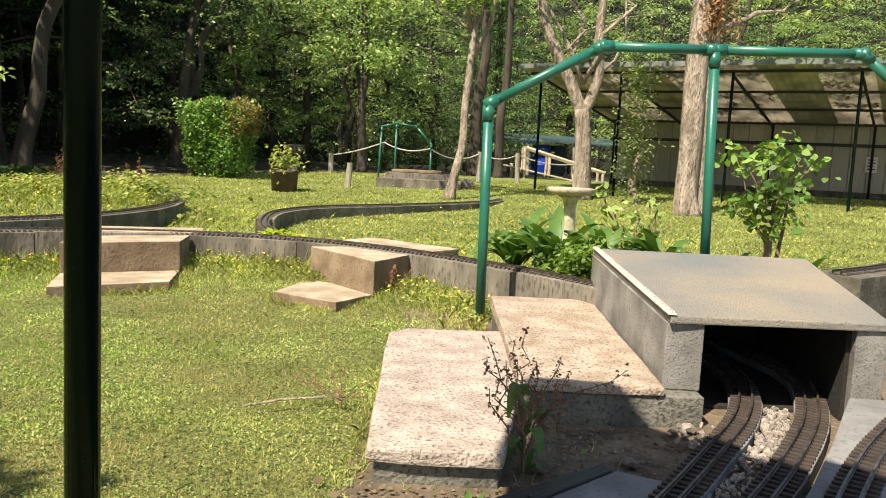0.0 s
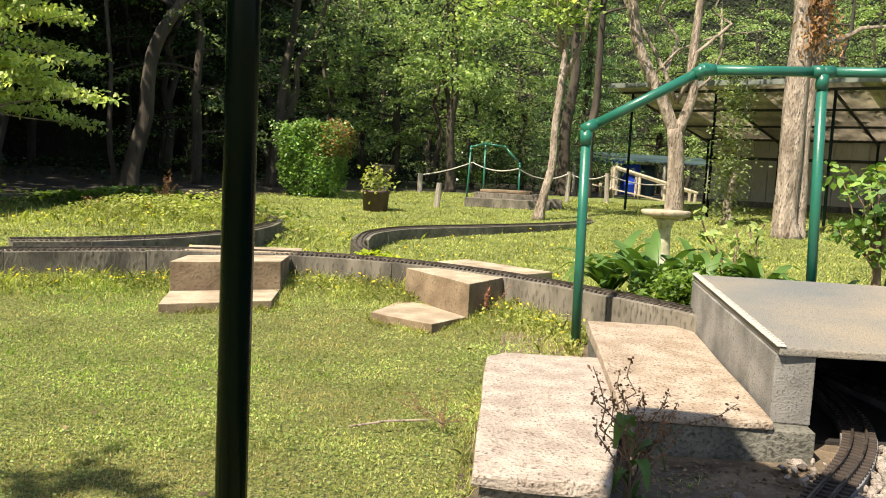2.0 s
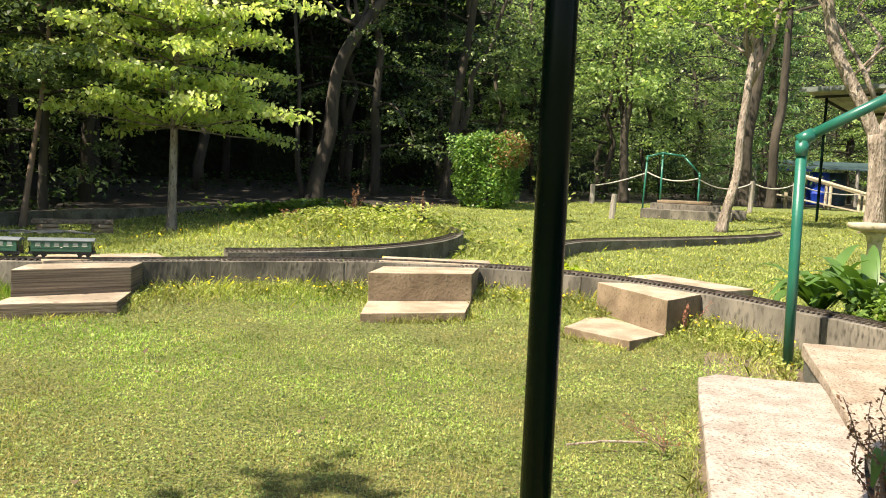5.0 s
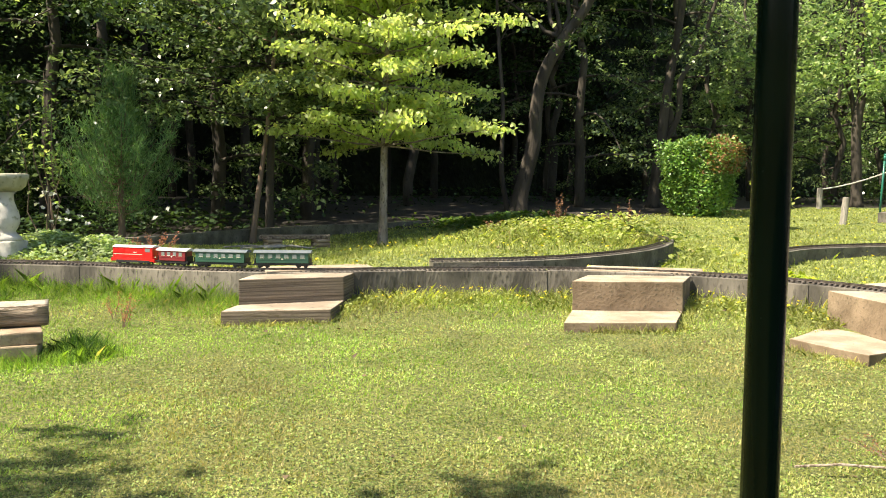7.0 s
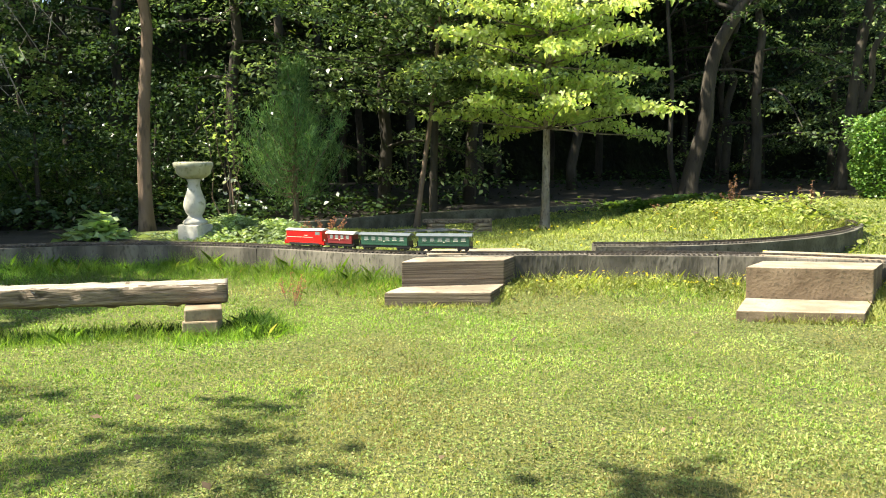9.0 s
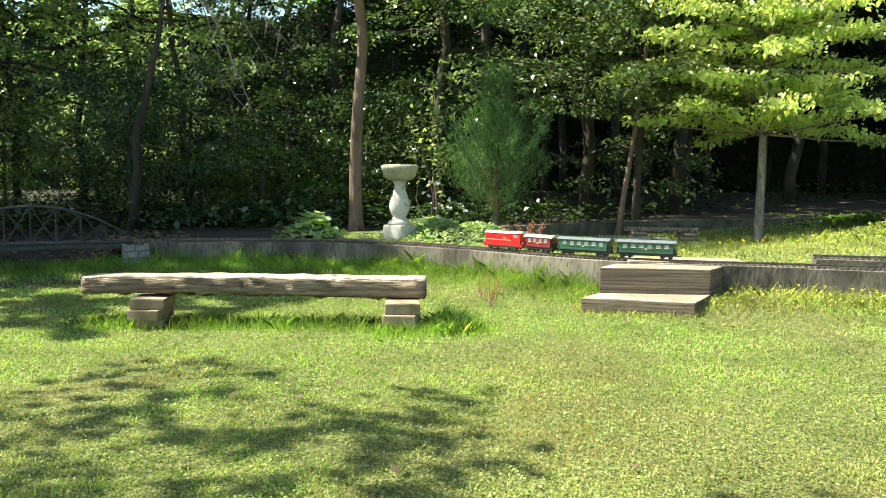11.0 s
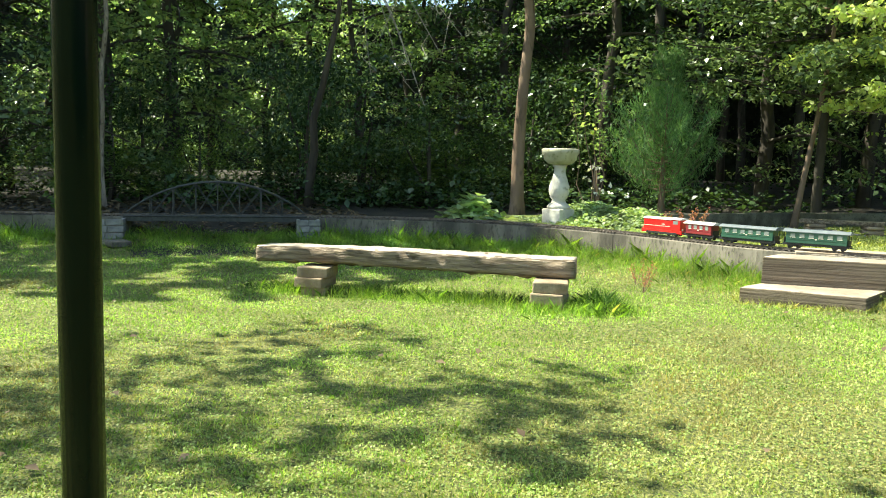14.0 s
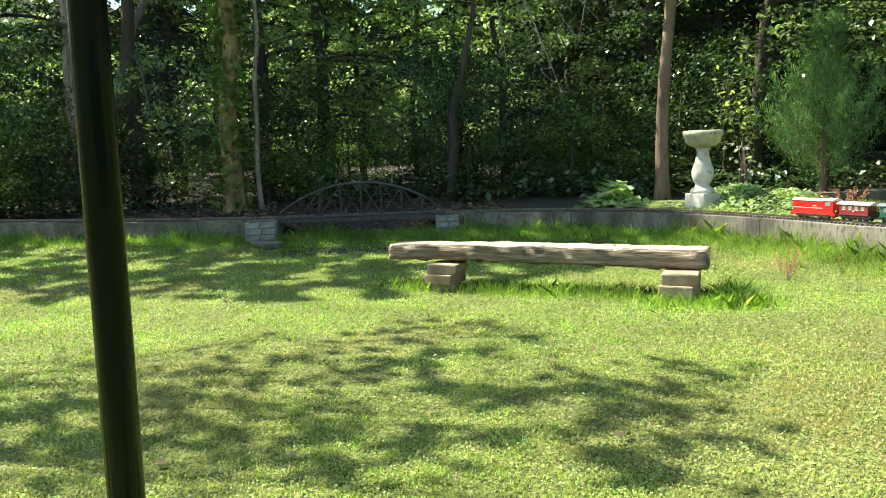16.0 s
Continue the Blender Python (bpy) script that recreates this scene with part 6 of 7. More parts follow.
for i, (x, y) in enumerate(spots):
    bearing = math.degrees(math.atan2(-x, y))
    # shut: the added leaf roof may stand, its shadow stays inside the wood
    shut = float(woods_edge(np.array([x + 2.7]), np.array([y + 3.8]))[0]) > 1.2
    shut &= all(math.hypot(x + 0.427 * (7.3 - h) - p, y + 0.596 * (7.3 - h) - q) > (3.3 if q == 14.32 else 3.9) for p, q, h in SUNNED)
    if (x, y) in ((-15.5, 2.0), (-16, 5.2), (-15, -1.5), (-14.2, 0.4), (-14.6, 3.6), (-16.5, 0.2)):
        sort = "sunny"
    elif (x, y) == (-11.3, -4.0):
        # always roofed, so it throws shade on the lawn's left edge
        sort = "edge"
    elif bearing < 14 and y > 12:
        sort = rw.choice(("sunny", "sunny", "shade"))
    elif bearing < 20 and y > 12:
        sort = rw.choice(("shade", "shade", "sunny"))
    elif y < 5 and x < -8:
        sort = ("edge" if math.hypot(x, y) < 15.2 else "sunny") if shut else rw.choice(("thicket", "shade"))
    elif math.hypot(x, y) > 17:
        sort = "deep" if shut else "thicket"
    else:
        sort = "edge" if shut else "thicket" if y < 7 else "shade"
    k = (sort, i % 2)
    m = Matrix.LocRotScale((x, y, gz1(x, y)), Euler((0, 0, rw.uniform(0, 6.28))), None)
    if k not in one_of:
        leaf, bark = kinds[k][2:]
        ob = thing("woodland_tree", LABELS[leaf], "tree", group="trees of the wood")
        part("trunk", kinds[k][0], bark, ob)
        part("crown", kinds[k][1], leaf, ob)
        ob.matrix_world = m
        one_of[k] = ob
    else:
        copy_thing(one_of[k], m)

# an unseen light-crowned tree, its leaf clumps set sunward of SHADE to dapple the lawn
rng = np.random.default_rng(90)
SHADE = [(-2.44, -0.55), (-2.34, -0.11), (-2.16, 0.14), (-2.34, 0.49), (-3.15, 0.24), (-3.22, 0.92), (-2.7, 0.95), (-2.48, 1.04), (-2.82, -0.34), (-2.76, -0.65), (-3.25, 0.43), (-2.75, 0.35), (-2.36, 1.28), (-3.1, -0.9), (-2.0, -0.5), (-2.24, 1.14), (-2.55, 1.5), (-3.6, 1.0), (-3.5, -0.2), (-1.2, 2.05)]
pl, limbs, FORK = [], [], np.array((-0.9, 1.3, 3.4))
for sx, sy in SHADE:
    h = rng.uniform(4.2, 5.6)
    c = np.array((sx - 0.427 * h + 4.0, sy - 0.596 * h + 6.0, h))
    limbs.append((bent(FORK * rng.uniform(0.8, 1.0), c, rng, 0.05), 0.022, 0.006))
    for _ in range(6):
        k = c + rng.normal(0, 1, 3) * (0.20, 0.20, 0.15)
        pl.append(k + rng.normal(0, 1, (8, 3)) * (0.08, 0.08, 0.05))
tree("lawn_tree", "unseen light-crowned tree throwing dappled shade on the lawn", (-4.0, -6.0), [(bent((0, 0, 0), tuple(FORK), rng, 0.02, 9), 0.13, 0.07)], limbs, leaves(np.concatenate(pl), 0.11, rng, 0.6, 0.65), "bark_dark", "mid_leaf", rng)

# undergrowth in the wood
shrubs = []
for i, leaf in enumerate(("deep_shade_leaf", "deep_shade_leaf", "mid_leaf")):
    rng = np.random.default_rng(100 + i)
    c = in_ball(52, rng, 0.2) * (0.95, 0.95, 0.75) + (0, 0, 0.78)
    shrubs.append(quads("foliage", leaves(clumps(c, 40, (0.15, 0.15, 0.05), rng), 0.056, rng, 0.5, hang=0.3), leaf))
stem_mesh = mesh_of("stem", Geo().tube([(0, 0, -0.1), (0.05, 0, 0.5), (0, 0.05, 1.1)], [0.03, 0.025, 0.01], 6).tube([(0, 0, 0.1), (0.3, 0.2, 0.9)], [0.02, 0.008], 6), "bark_dark")
first = {}
for i in range(96):
    a = rw.uniform(58, 122) if i < 46 else rw.uniform(-25, 8) if i < 60 else rw.uniform(63, 114)
    r = float(-woods_edge(-0.001 * math.sin(radians(a)), 0.001 * math.cos(radians(a)))) + 2.6 + 10 * rw.random() ** 1.2
    if i >= 60:
        r = (11.4 if a < 69 else 10.8 if a < 78 else 10.3) + 2.0 * rw.random()
    x, y = -r * math.sin(radians(a)), r * math.cos(radians(a))
    if a < 3 and x > 0.2 and y < 27:
        continue
    k = i % 3
    wide_ = 1.05 + 0.28 * math.sin(5.1 * i)
    m = Matrix.LocRotScale((x, y, gz1(x, y)), Euler((0, 0, rw.uniform(0, 6.28))), (wide_, wide_, 0.92 + 0.34 * math.sin(2.3 * i + 1)))
    if k not in first:
        ob = thing("wood_shrub", "dark shrub of the woodland undergrowth", "shrub", group="undergrowth of the wood")
        part("foliage", shrubs[k], "deep_shade_leaf", ob)
        part("stem", stem_mesh, "bark_dark", ob)
        ob.matrix_world = m
        first[k] = ob
    else:
        copy_thing(first[k], m)

# the far wood behind everything: a sheet with deep shade in its colour
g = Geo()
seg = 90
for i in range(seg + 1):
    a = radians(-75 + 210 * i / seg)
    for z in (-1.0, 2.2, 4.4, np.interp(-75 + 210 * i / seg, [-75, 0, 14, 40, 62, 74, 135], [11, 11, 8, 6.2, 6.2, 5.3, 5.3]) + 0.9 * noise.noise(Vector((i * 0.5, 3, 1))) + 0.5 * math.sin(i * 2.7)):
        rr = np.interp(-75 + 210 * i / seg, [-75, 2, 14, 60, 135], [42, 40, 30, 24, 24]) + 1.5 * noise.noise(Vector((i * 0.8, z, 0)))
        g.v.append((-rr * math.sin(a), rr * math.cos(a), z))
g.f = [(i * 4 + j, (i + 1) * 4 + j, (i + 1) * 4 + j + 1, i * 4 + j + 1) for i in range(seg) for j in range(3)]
solid("backdrop", g, "far_woods_shade", "backdrop of distant woodland, deep shade in its colour", "backdrop", kind="structure")

# ---- grass and small plants ----
FOOT = [[(-4.105, 3.435), (-3.606, 3.905), (-3.92, 4.53), (-4.375, 3.975)], [(-2.24, 4.46), (-1.685, 4.865), (-1.86, 5.73), (-2.48, 5.36)], [(-1.02, 4.765), (-0.605, 4.52), (-0.25, 5.27), (-0.74, 5.56)], [(-0.142, 2.113), (0.235, 2.117), (0.318, 2.74), (0.30, 3.70), (-0.215, 3.6)],
        [(0.22, 2.70), (0.99, 2.72), (0.99, 4.42), (0.24, 4.36)]]


def clear_of(x, y, polys, grow=0.0):
    ok = np.ones(len(x), bool)
    for poly in polys:
        p = np.array(poly)
        c = p.mean(0)
        p = c + (p - c) * (1 + grow)
        inside = np.ones(len(x), bool)
        for i in range(len(p)):
            a, b = p[i], p[(i + 1) % len(p)]
            inside &= (b[0] - a[0]) * (y - a[1]) - (b[1] - a[1]) * (x - a[0]) > 0
        ok &= ~inside
    return ok


def fan(n, r0, r1, a0, a1, rng, power=1.0):
    r = r0 + (r1 - r0) * rng.uniform(0, 1, n) ** power
    a = np.radians(rng.uniform(a0, a1, n))
    return -r * np.sin(a) - 0.1, r * np.cos(a), r


rng = np.random.default_rng(200)
x, y, r = fan(430000, 1.25, 9.5, -12, 118, rng, 1.7)
b = behind(x, y)
patch = np.array([noise.noise(Vector((px * 1.3, py * 1.3, 0))) for px, py in zip(x, y)])
keep = (b < -0.02) & clear_of(x, y, FOOT) & ~((x > 0.25) & (y > 0.5)) & ~((x > 0.1) & (y < 2.1)) & ~((x > -0.17) & (y > 1.9) & (y < 2.2)) & (rng.uniform(-0.9, 0.6, len(x)) < patch + 0.5)
x, y, r, b, patch = x[keep], y[keep], r[keep], b[keep], patch[keep]
pts = np.stack([x, y, ground_z(x, y) - 0.003], 1)
tuft = np.array([noise.noise(Vector((px * 9, py * 9, 4))) + 0.5 * noise.noise(Vector((px * 26, py * 26, 4))) for px, py in zip(x, y)])
tall = 0.011 * (1 + 1.1 * np.clip(tuft, -0.6, 1)) + 0.005 * np.clip(patch, -1, 1) + 0.03 * smooth((b + 0.7) / 0.7) + 0.0012 * r
n = len(pts)
a = rng.uniform(0, 2 * np.pi, n)
w = 0.0026 + 0.0008 * r
side = np.stack([np.cos(a) * w, np.sin(a) * w, 0 * a], 1)
tip = rng.normal(0, 0.75, (n, 3))
tip[:, 2] = 1
tip *= (tall * rng.uniform(0.55, 1.45, n) / np.linalg.norm(tip, axis=1))[:, None]
mid = pts + tip * 0.55
lawn = np.stack([pts - side * 0.5, pts + side * 0.5, mid + side * 0.4, pts + tip], 1)
patch2 = np.array([noise.noise(Vector((px * 0.8, py * 0.8, 5))) + 0.5 * noise.noise(Vector((px * 2.6, py * 2.6, 8))) for px, py in zip(x, y)])
bare = np.hypot((x + 4.6) / 0.55, (y - 3.72) / 0.3) + rng.normal(0, 0.25, n) < 1
for bx_, by_, br in ((-2.18, 1.72, 0.20), (-2.1, 0.95, 0.13), (-0.75, 2.25, 0.16), (-0.70, 2.95, 0.22), (-0.95, 3.1, 0.16), (-1.9, 1.9, 0.12)):
    bare |= np.hypot(x - bx_, y - by_) / br + rng.normal(0, 0.35, n) < 0.8
straw = patch2 > 0.22 + rng.normal(0, 0.12, n) + 0.10 * smooth((-x - 2) / 3)
straw |= bare
lush = rng.uniform(0, 1, n) < smooth((-x - 1.2) / 3.2) * 0.9 + 0.08 + 0.9 * patch2 * -1 + 0.3 * patch
tagged(new("dry_lawn_grass", quads("dry_lawn_grass", lawn[~lush & ~straw], "grass_leaf")), "short mown yellowish lawn grass", "grass", kind="stuff")
tagged(new("lawn_grass", quads("lawn_grass", lawn[lush & ~straw], "lush_leaf")), "short mown green lawn grass", "grass", kind="stuff")
tagged(new("parched_grass", quads("parched_grass", lawn[straw], "straw_leaf")), "parched straw-coloured patches in the lawn", "grass", kind="stuff")

x, y, r = fan(330000, 1.25, 8.5, -12, 112, rng, 1.55)
patch = np.array([noise.noise(Vector((px * 2.1 + 7, py * 2.1, 3))) for px, py in zip(x, y)])
keep = (behind(x, y) < -0.05) & clear_of(x, y, FOOT) & ~((x > 0.25) & (y > 0.5)) & ~((x > 0.1) & (y < 2.1)) & ~((x > -0.17) & (y > 1.9) & (y < 2.2)) & (patch + 0.6 * np.array([noise.noise(Vector((px * 14, py * 14, 6))) for px, py in zip(x, y)]) > rng.uniform(-0.55, 0.35, len(x)))
pts = np.stack([x, y, ground_z(x, y) + rng.uniform(0.004, 0.014, len(x))], 1)[keep]
tagged(new("lawn_clover", quads("lawn_clover", leaves(pts, 0.0050 + 0.0010 * r[keep], rng, 0.4, 0.8, 0.6), "clover_leaf")), "small clover leaves spread through the lawn", "clover", kind="stuff")

# weeds and long grass at the foot of the wall, with small yellow flowers
x, y, r = fan(330000, 2.0, 9.6, -10, 112, rng, 0.9)
b = behind(x, y)
keep = (b < 0.0) & (b > -0.75) & (rng.uniform(0, 1, len(x)) < smooth((b + 0.75) / 0.7) + 0.08) & clear_of(x, y, FOOT) & (x < 0.3)
x, y, b, r = x[keep], y[keep], b[keep], r[keep]
pts = np.stack([x, y, ground_z(x, y) - 0.003], 1)
dry = x > -4.3
q1 = blades(pts[dry], 0.055 + 0.05 * smooth((b[dry] + 0.45) / 0.45), rng, 0.0042, 0.75)
q2 = blades(np.repeat(pts[~dry], 4, 0) + rng.normal(0, 0.025, (4 * (~dry).sum(), 3)) * (1, 1, 0), np.repeat(0.045 + 0.07 * smooth((b[~dry] + 0.4) / 0.4) * np.array([0.25 + max(0.0, 0.5 + 1.3 * noise.noise(Vector((px * 1.9, py * 1.9, 2)))) for px, py in zip(x[~dry], y[~dry])]), 4), rng, 0.0021, 0.6, 0.75)
tagged(new("wall_weeds", quads("wall_weeds", q1, "meadow_leaf")), "straggling weeds at the foot of the wall", "weeds", kind="stuff")
tagged(new("long_grass", quads("long_grass", q2, "tall_grass")), "lush long grass at the foot of the wall", "grass", kind="stuff")
sel = dry & (b > -0.5)
lp = pts[sel][rng.uniform(0, 1, sel.sum()) < 0.6] + (0, 0, 0.02)
lp[:, 2] += rng.uniform(0, 0.06, len(lp)) * rng.uniform(0.2, 1, len(lp))
tagged(new("weed_leaves", quads("weed_leaves", leaves(lp, 0.024, rng, 0.5, 0.5), "weed_leaf")), "small weed leaves along the wall", "weeds", kind="stuff")
fl = pts[sel][rng.uniform(0, 1, sel.sum()) < 0.022] + (0, 0, 0.085)
tagged(new("wall_flowers", quads("wall_flowers", leaves(np.repeat(fl, 3, 0), 0.014, rng, 1.0, 0.9), "flower_yellow")), "tiny yellow hawkweed flowers along the wall", "flowers", kind="stuff")

# tufts round the bench feet
c = np.array([(-3.97, 2.33), (-3.93, 2.42), (-4.0, 2.45), (-4.02, 2.05), (-3.98, 2.2), (-4.95, 0.86), (-4.83, 1.2), (-4.72, 1.35), (-4.55, 1.55), (-4.45, 1.75), (-4.3, 1.9)])
xy = np.repeat(c, 150, 0) + rng.normal(0, 0.085, (1650, 2))
pts = np.c_[xy, ground_z(xy[:, 0], xy[:, 1]) - 0.003]
tagged(new("bench_grass", quads("bench_grass", blades(np.repeat(pts, 4, 0) + rng.normal(0, 0.03, (6600, 3)) * (1, 1, 0), 0.07, rng, 0.0018, 0.6, 0.7), "tall_grass")), "uncut long grass round the bench feet", "grass", kind="stuff")
# unmown blades along the bench, coloured dark as its cast shadow
t = rng.uniform(-0.02, 1.04, 5200)
xy = np.array(P[:2]) + t[:, None] * (np.array(Q[:2]) - np.array(P[:2])) + rng.normal(0, 0.06, (5200, 2)) + (0.05, 0)
pts = np.c_[xy, ground_z(xy[:, 0], xy[:, 1]) - 0.003]
tagged(new("under_bench_grass", quads("under_bench_grass", blades(pts, 0.05, rng, 0.003, 0.7, 0.7), "tuft_shade_grass")), "unmown grass under the bench, its shadow in the colour", "grass", kind="stuff")
xy = np.array((-4.0, 2.42)) + rng.normal(0, 1, (1500, 2)) * (0.075, 0.085)
pts = np.c_[xy, ground_z(xy[:, 0], xy[:, 1]) - 0.003]
tagged(new("grass_tuft", quads("grass_tuft", blades(pts, 0.10 * np.exp(-0.5 * (((xy - (-4.0, 2.42)) / 0.1) ** 2).sum(1)) + 0.03, rng, 0.004, 0.7, 0.5), "tuft_shade_grass")), "dark green tuft of coarse grass at the bench foot", "grass", kind="stuff")

# meadow behind the wall
x, y, r = fan(190000, 4.3, 17.0, -32, 62, rng, 1.1)
b = behind(x, y)
away = np.min(np.stack([np.hypot(x - p[0], y - p[1]) for p in np.concatenate([BRANCH[::3], LOOP[::3]])]), 0)
keep = (b > 0.24) & (woods_edge(x, y) < 0.3) & (away > 0.17) & ~((x > 0.35) & (y < 4.6))
x, y, b, r = x[keep], y[keep], b[keep], r[keep]
pts = np.stack([x, y, ground_z(x, y) - 0.003], 1)
n = len(pts)
q = blades(pts, 0.030, rng, 0.0045 + 0.0009 * r, 0.8)
tagged(new("meadow_grass", quads("meadow_grass", q, "meadow_leaf")), "rough yellow-green meadow grass behind the wall", "grass", kind="stuff")
pick = (rng.uniform(0, 1, n) < 0.007) & (x > -5.0)
fl = pts[pick] + (0, 0, 0.07)
tagged(new("meadow_flowers", quads("meadow_flowers", leaves(np.repeat(fl, 3, 0), 0.017, rng, 1.0, 0.9), "flower_yellow")), "scattered small yellow meadow flowers", "flowers", kind="stuff")

# lime ground cover by the junction, weedy mound, bed round the bird bath
def leafy_patch(name, label, centre, spread, n, size, leaf, seed, lift=0.05, flat=0.8, narrow=0.75):
    rng = np.random.default_rng(seed)
    d = rng.normal(0, 1, (n, 2)) * spread
    x, y = centre[0] + d[:, 0], centre[1] + d[:, 1]
    h = lift * np.exp(-0.5 * ((d / np.array(spread)) ** 2).sum(1)) * rng.uniform(0.4, 1.0, n)
    pts = np.stack([x, y, ground_z(x, y) + h], 1)
    keep = behind(x, y) > 0.22
    return tagged(new(name, quads(name, leaves(pts[keep], size, rng, flat, narrow), leaf)), label, "plants", kind="stuff")


leafy_patch("lime_groundcover", "low lime-green leaves spilling by the junction", (-1.28, 6.02), (0.16, 0.20), 1300, 0.05, "lime_leaf", 301, 0.09)
leafy_patch("weed_mound", "sunny overgrown mound of yellow-green weeds", (-3.9, 7.5), (0.7, 0.6), 4200, 0.032, "weed_leaf", 302, 0.19)
leafy_patch("weed_mound", "leafy weeds on the crest of the mound", (-3.4, 8.2), (0.7, 0.5), 1600, 0.05, "weed_leaf", 303, 0.28)
leafy_patch("bed_plants", "pale green bedding leaves round the bird bath", (-6.95, 4.05), (0.42, 0.20), 5200, 0.042, "bed_leaf", 304, 0.22)
leafy_patch("bed_plants", "pale green bedding leaves beside the conifer", (-6.6, 4.35), (0.42, 0.2), 3600, 0.042, "bed_leaf", 305, 0.20)
leafy_patch("shade_plant", "bright broad leaves of a shade plant", (-8.1, 3.25), (0.16, 0.14), 240, 0.13, "bed_leaf", 306, 0.26, 1.0)
# low leaves in shade colour, added to darken the floor at the wood's edge
rng = np.random.default_rng(299)
a_ = np.radians(np.r_[rng.uniform(-6, 112, 5000), rng.uniform(44, 116, 7500)])
r_ = np.array([trees_edge(math.degrees(v)) for v in a_]) + np.r_[rng.uniform(-0.4, 5.0, 5000), rng.uniform(-3.2, 0.2, 7500)]
x, y = -r_ * np.sin(a_), r_ * np.cos(a_)
keep = (woods_edge(x, y) > 0.1) & (behind(x, y) > 0.4) & ~((x > 0.3) & (y < 27)) & np.array([noise.noise(Vector((px * 0.5, py * 0.5, 9))) > -0.25 for px, py in zip(x, y)])
pts = np.stack([x, y, ground_z(x, y) + rng.uniform(0.02, 0.32, len(x))], 1)[keep]
tagged(new("woodland_groundcover", quads("woodland_groundcover", leaves(pts, 0.095, rng, 0.7, 0.6), "deep_shade_leaf")), "low undergrowth laid dark to deepen the floor's shade", "undergrowth", kind="stuff")
leafy_patch("fern_bank", "dark green ferny bank at the wood's foot", (-5.6, 10.9), (0.9, 0.45), 3500, 0.09, "mid_leaf", 307, 0.28)

# tall flowering stems by the bird bath
fs_ = thing("flower_stems", "tall leafy stems with pale mauve flowers", "flowering plant", (-7.1, 4.17, gz1(-7.1, 4.17)))
rng = np.random.default_rng(310)
lp, fp = [], []
for k in range(6):
    top = np.array((rng.normal(0, 0.13), rng.normal(0, 0.12), rng.uniform(0.8, 1.7)))
    path = bent((0.3 * top[0], 0.3 * top[1], -0.02), top, rng, 0.03, 7)
    part("stem", Geo().tube(path, [0.006 - 0.0006 * i for i in range(7)], 6), "bark_brown", fs_)
    for t in np.linspace(0.3, 1, 34) ** 0.7:
        p = np.array([np.interp(t * 6, range(7), [q[j] for q in path]) for j in range(3)])
        lp.append(p + rng.normal(0, 0.025, 3))
    fp += [np.array((rng.normal(0, 0.10), rng.normal(0, 0.10), rng.uniform(0.25, 0.62))) for _ in range(3)]
part("stake", Geo().tube([(-0.08, 0, -0.05), (-0.08, 0, 0.62)], 0.014, 8), "bark_dark", fs_)
part("foliage", quads("foliage", leaves(np.array(lp), 0.055, rng, 0.4), "yellow_green"), "yellow_green", fs_)
part("blossom", quads("blossom", leaves(np.repeat(np.array(fp), 6, 0), 0.030, rng, 0.2, 0.8), "flower_white"), "flower_white", fs_, "pale mauve blossom")


# strap-leaved clumps by the bridge
def big_leaf(length, width, droop, rng):
    """One broad arching leaf as a bent strip with a folded midrib."""
    n = 6
    rows = []
    for i in range(n):
        t = i / (n - 1)
        w = width * (math.sin(math.pi * min(0.98, t * 0.86 + 0.1)) ** 0.8)
        rows.append((length * t * (0.9 - 0.2 * droop * t), w, length * (1.25 * t - droop * t * t)))
    v = []
    for x, w, z in rows:
        v += [(x, -w / 2, z + 0.12 * w), (x, 0, z), (x, w / 2, z + 0.12 * w)]
    f = []
    for i in range(n - 1):
        f += [(i * 3, i * 3 + 1, i * 3 + 4, i * 3 + 3), (i * 3 + 1, i * 3 + 2, i * 3 + 5, i * 3 + 4)]
    return v, f


def strap_plant(at, n, length, seed, label, leaf="rhubarb_leaf", width=0.14):
    rng = random.Random(seed)
    ob = thing("leafy_plant", label, "plant", (*at, gz1(*at) - 0.01), group="broad-leaved plants by the bridge")
    for i in range(n):
        v, f = big_leaf(length * rng.uniform(0.7, 1.15), length * width * rng.uniform(0.8, 1.2), rng.uniform(0.6, 1.3), rng)
        me = bpy.data.meshes.new("leaf")
        me.from_pydata(v, [], f)
        me.polygons.foreach_set("use_smooth", [True] * len(me.polygons))
        me.materials.append(MATS[leaf])
        part("leaf", me, leaf, ob).matrix_local = Matrix.Rotation(rng.uniform(0, 6.28), 4, "Z") @ Matrix.Rotation(rng.uniform(-0.35, 0.2), 4, "Y")
    return ob


for at_, n, ln, sd, lab in (((0.70, 5.2), 30, 0.46, 1, "arching clump of broad green leaves"), ((1.05, 5.35), 28, 0.46, 2, "dense clump of broad green leaves"), ((0.45, 5.45), 20, 0.42, 3, "low clump of pale broad leaves"), ((1.75, 5.05), 18, 0.34, 4, "fresh rosette of pointed leaves"), ((2.15, 5.0), 16, 0.32, 5, "fresh rosette of upright leaves"), ((1.40, 5.35), 24, 0.42, 6, "clump of broad leaves with dead stems"), ((0.15, 1.98), 7, 0.10, 7, "small broad weed beside the step"), ((0.28, 2.03), 6, 0.09, 8, "small broad weed beside the step")):
    strap_plant(at_, int(1.3 * n), ln * (1.25 if ln > 0.2 else 1.0), sd, lab)
rng = np.random.default_rng(320)
c = np.stack([rng.normal(0.80, 0.10, 90), rng.normal(4.82, 0.08, 90), 0.20 + 0.20 * rng.random(90)], 1)
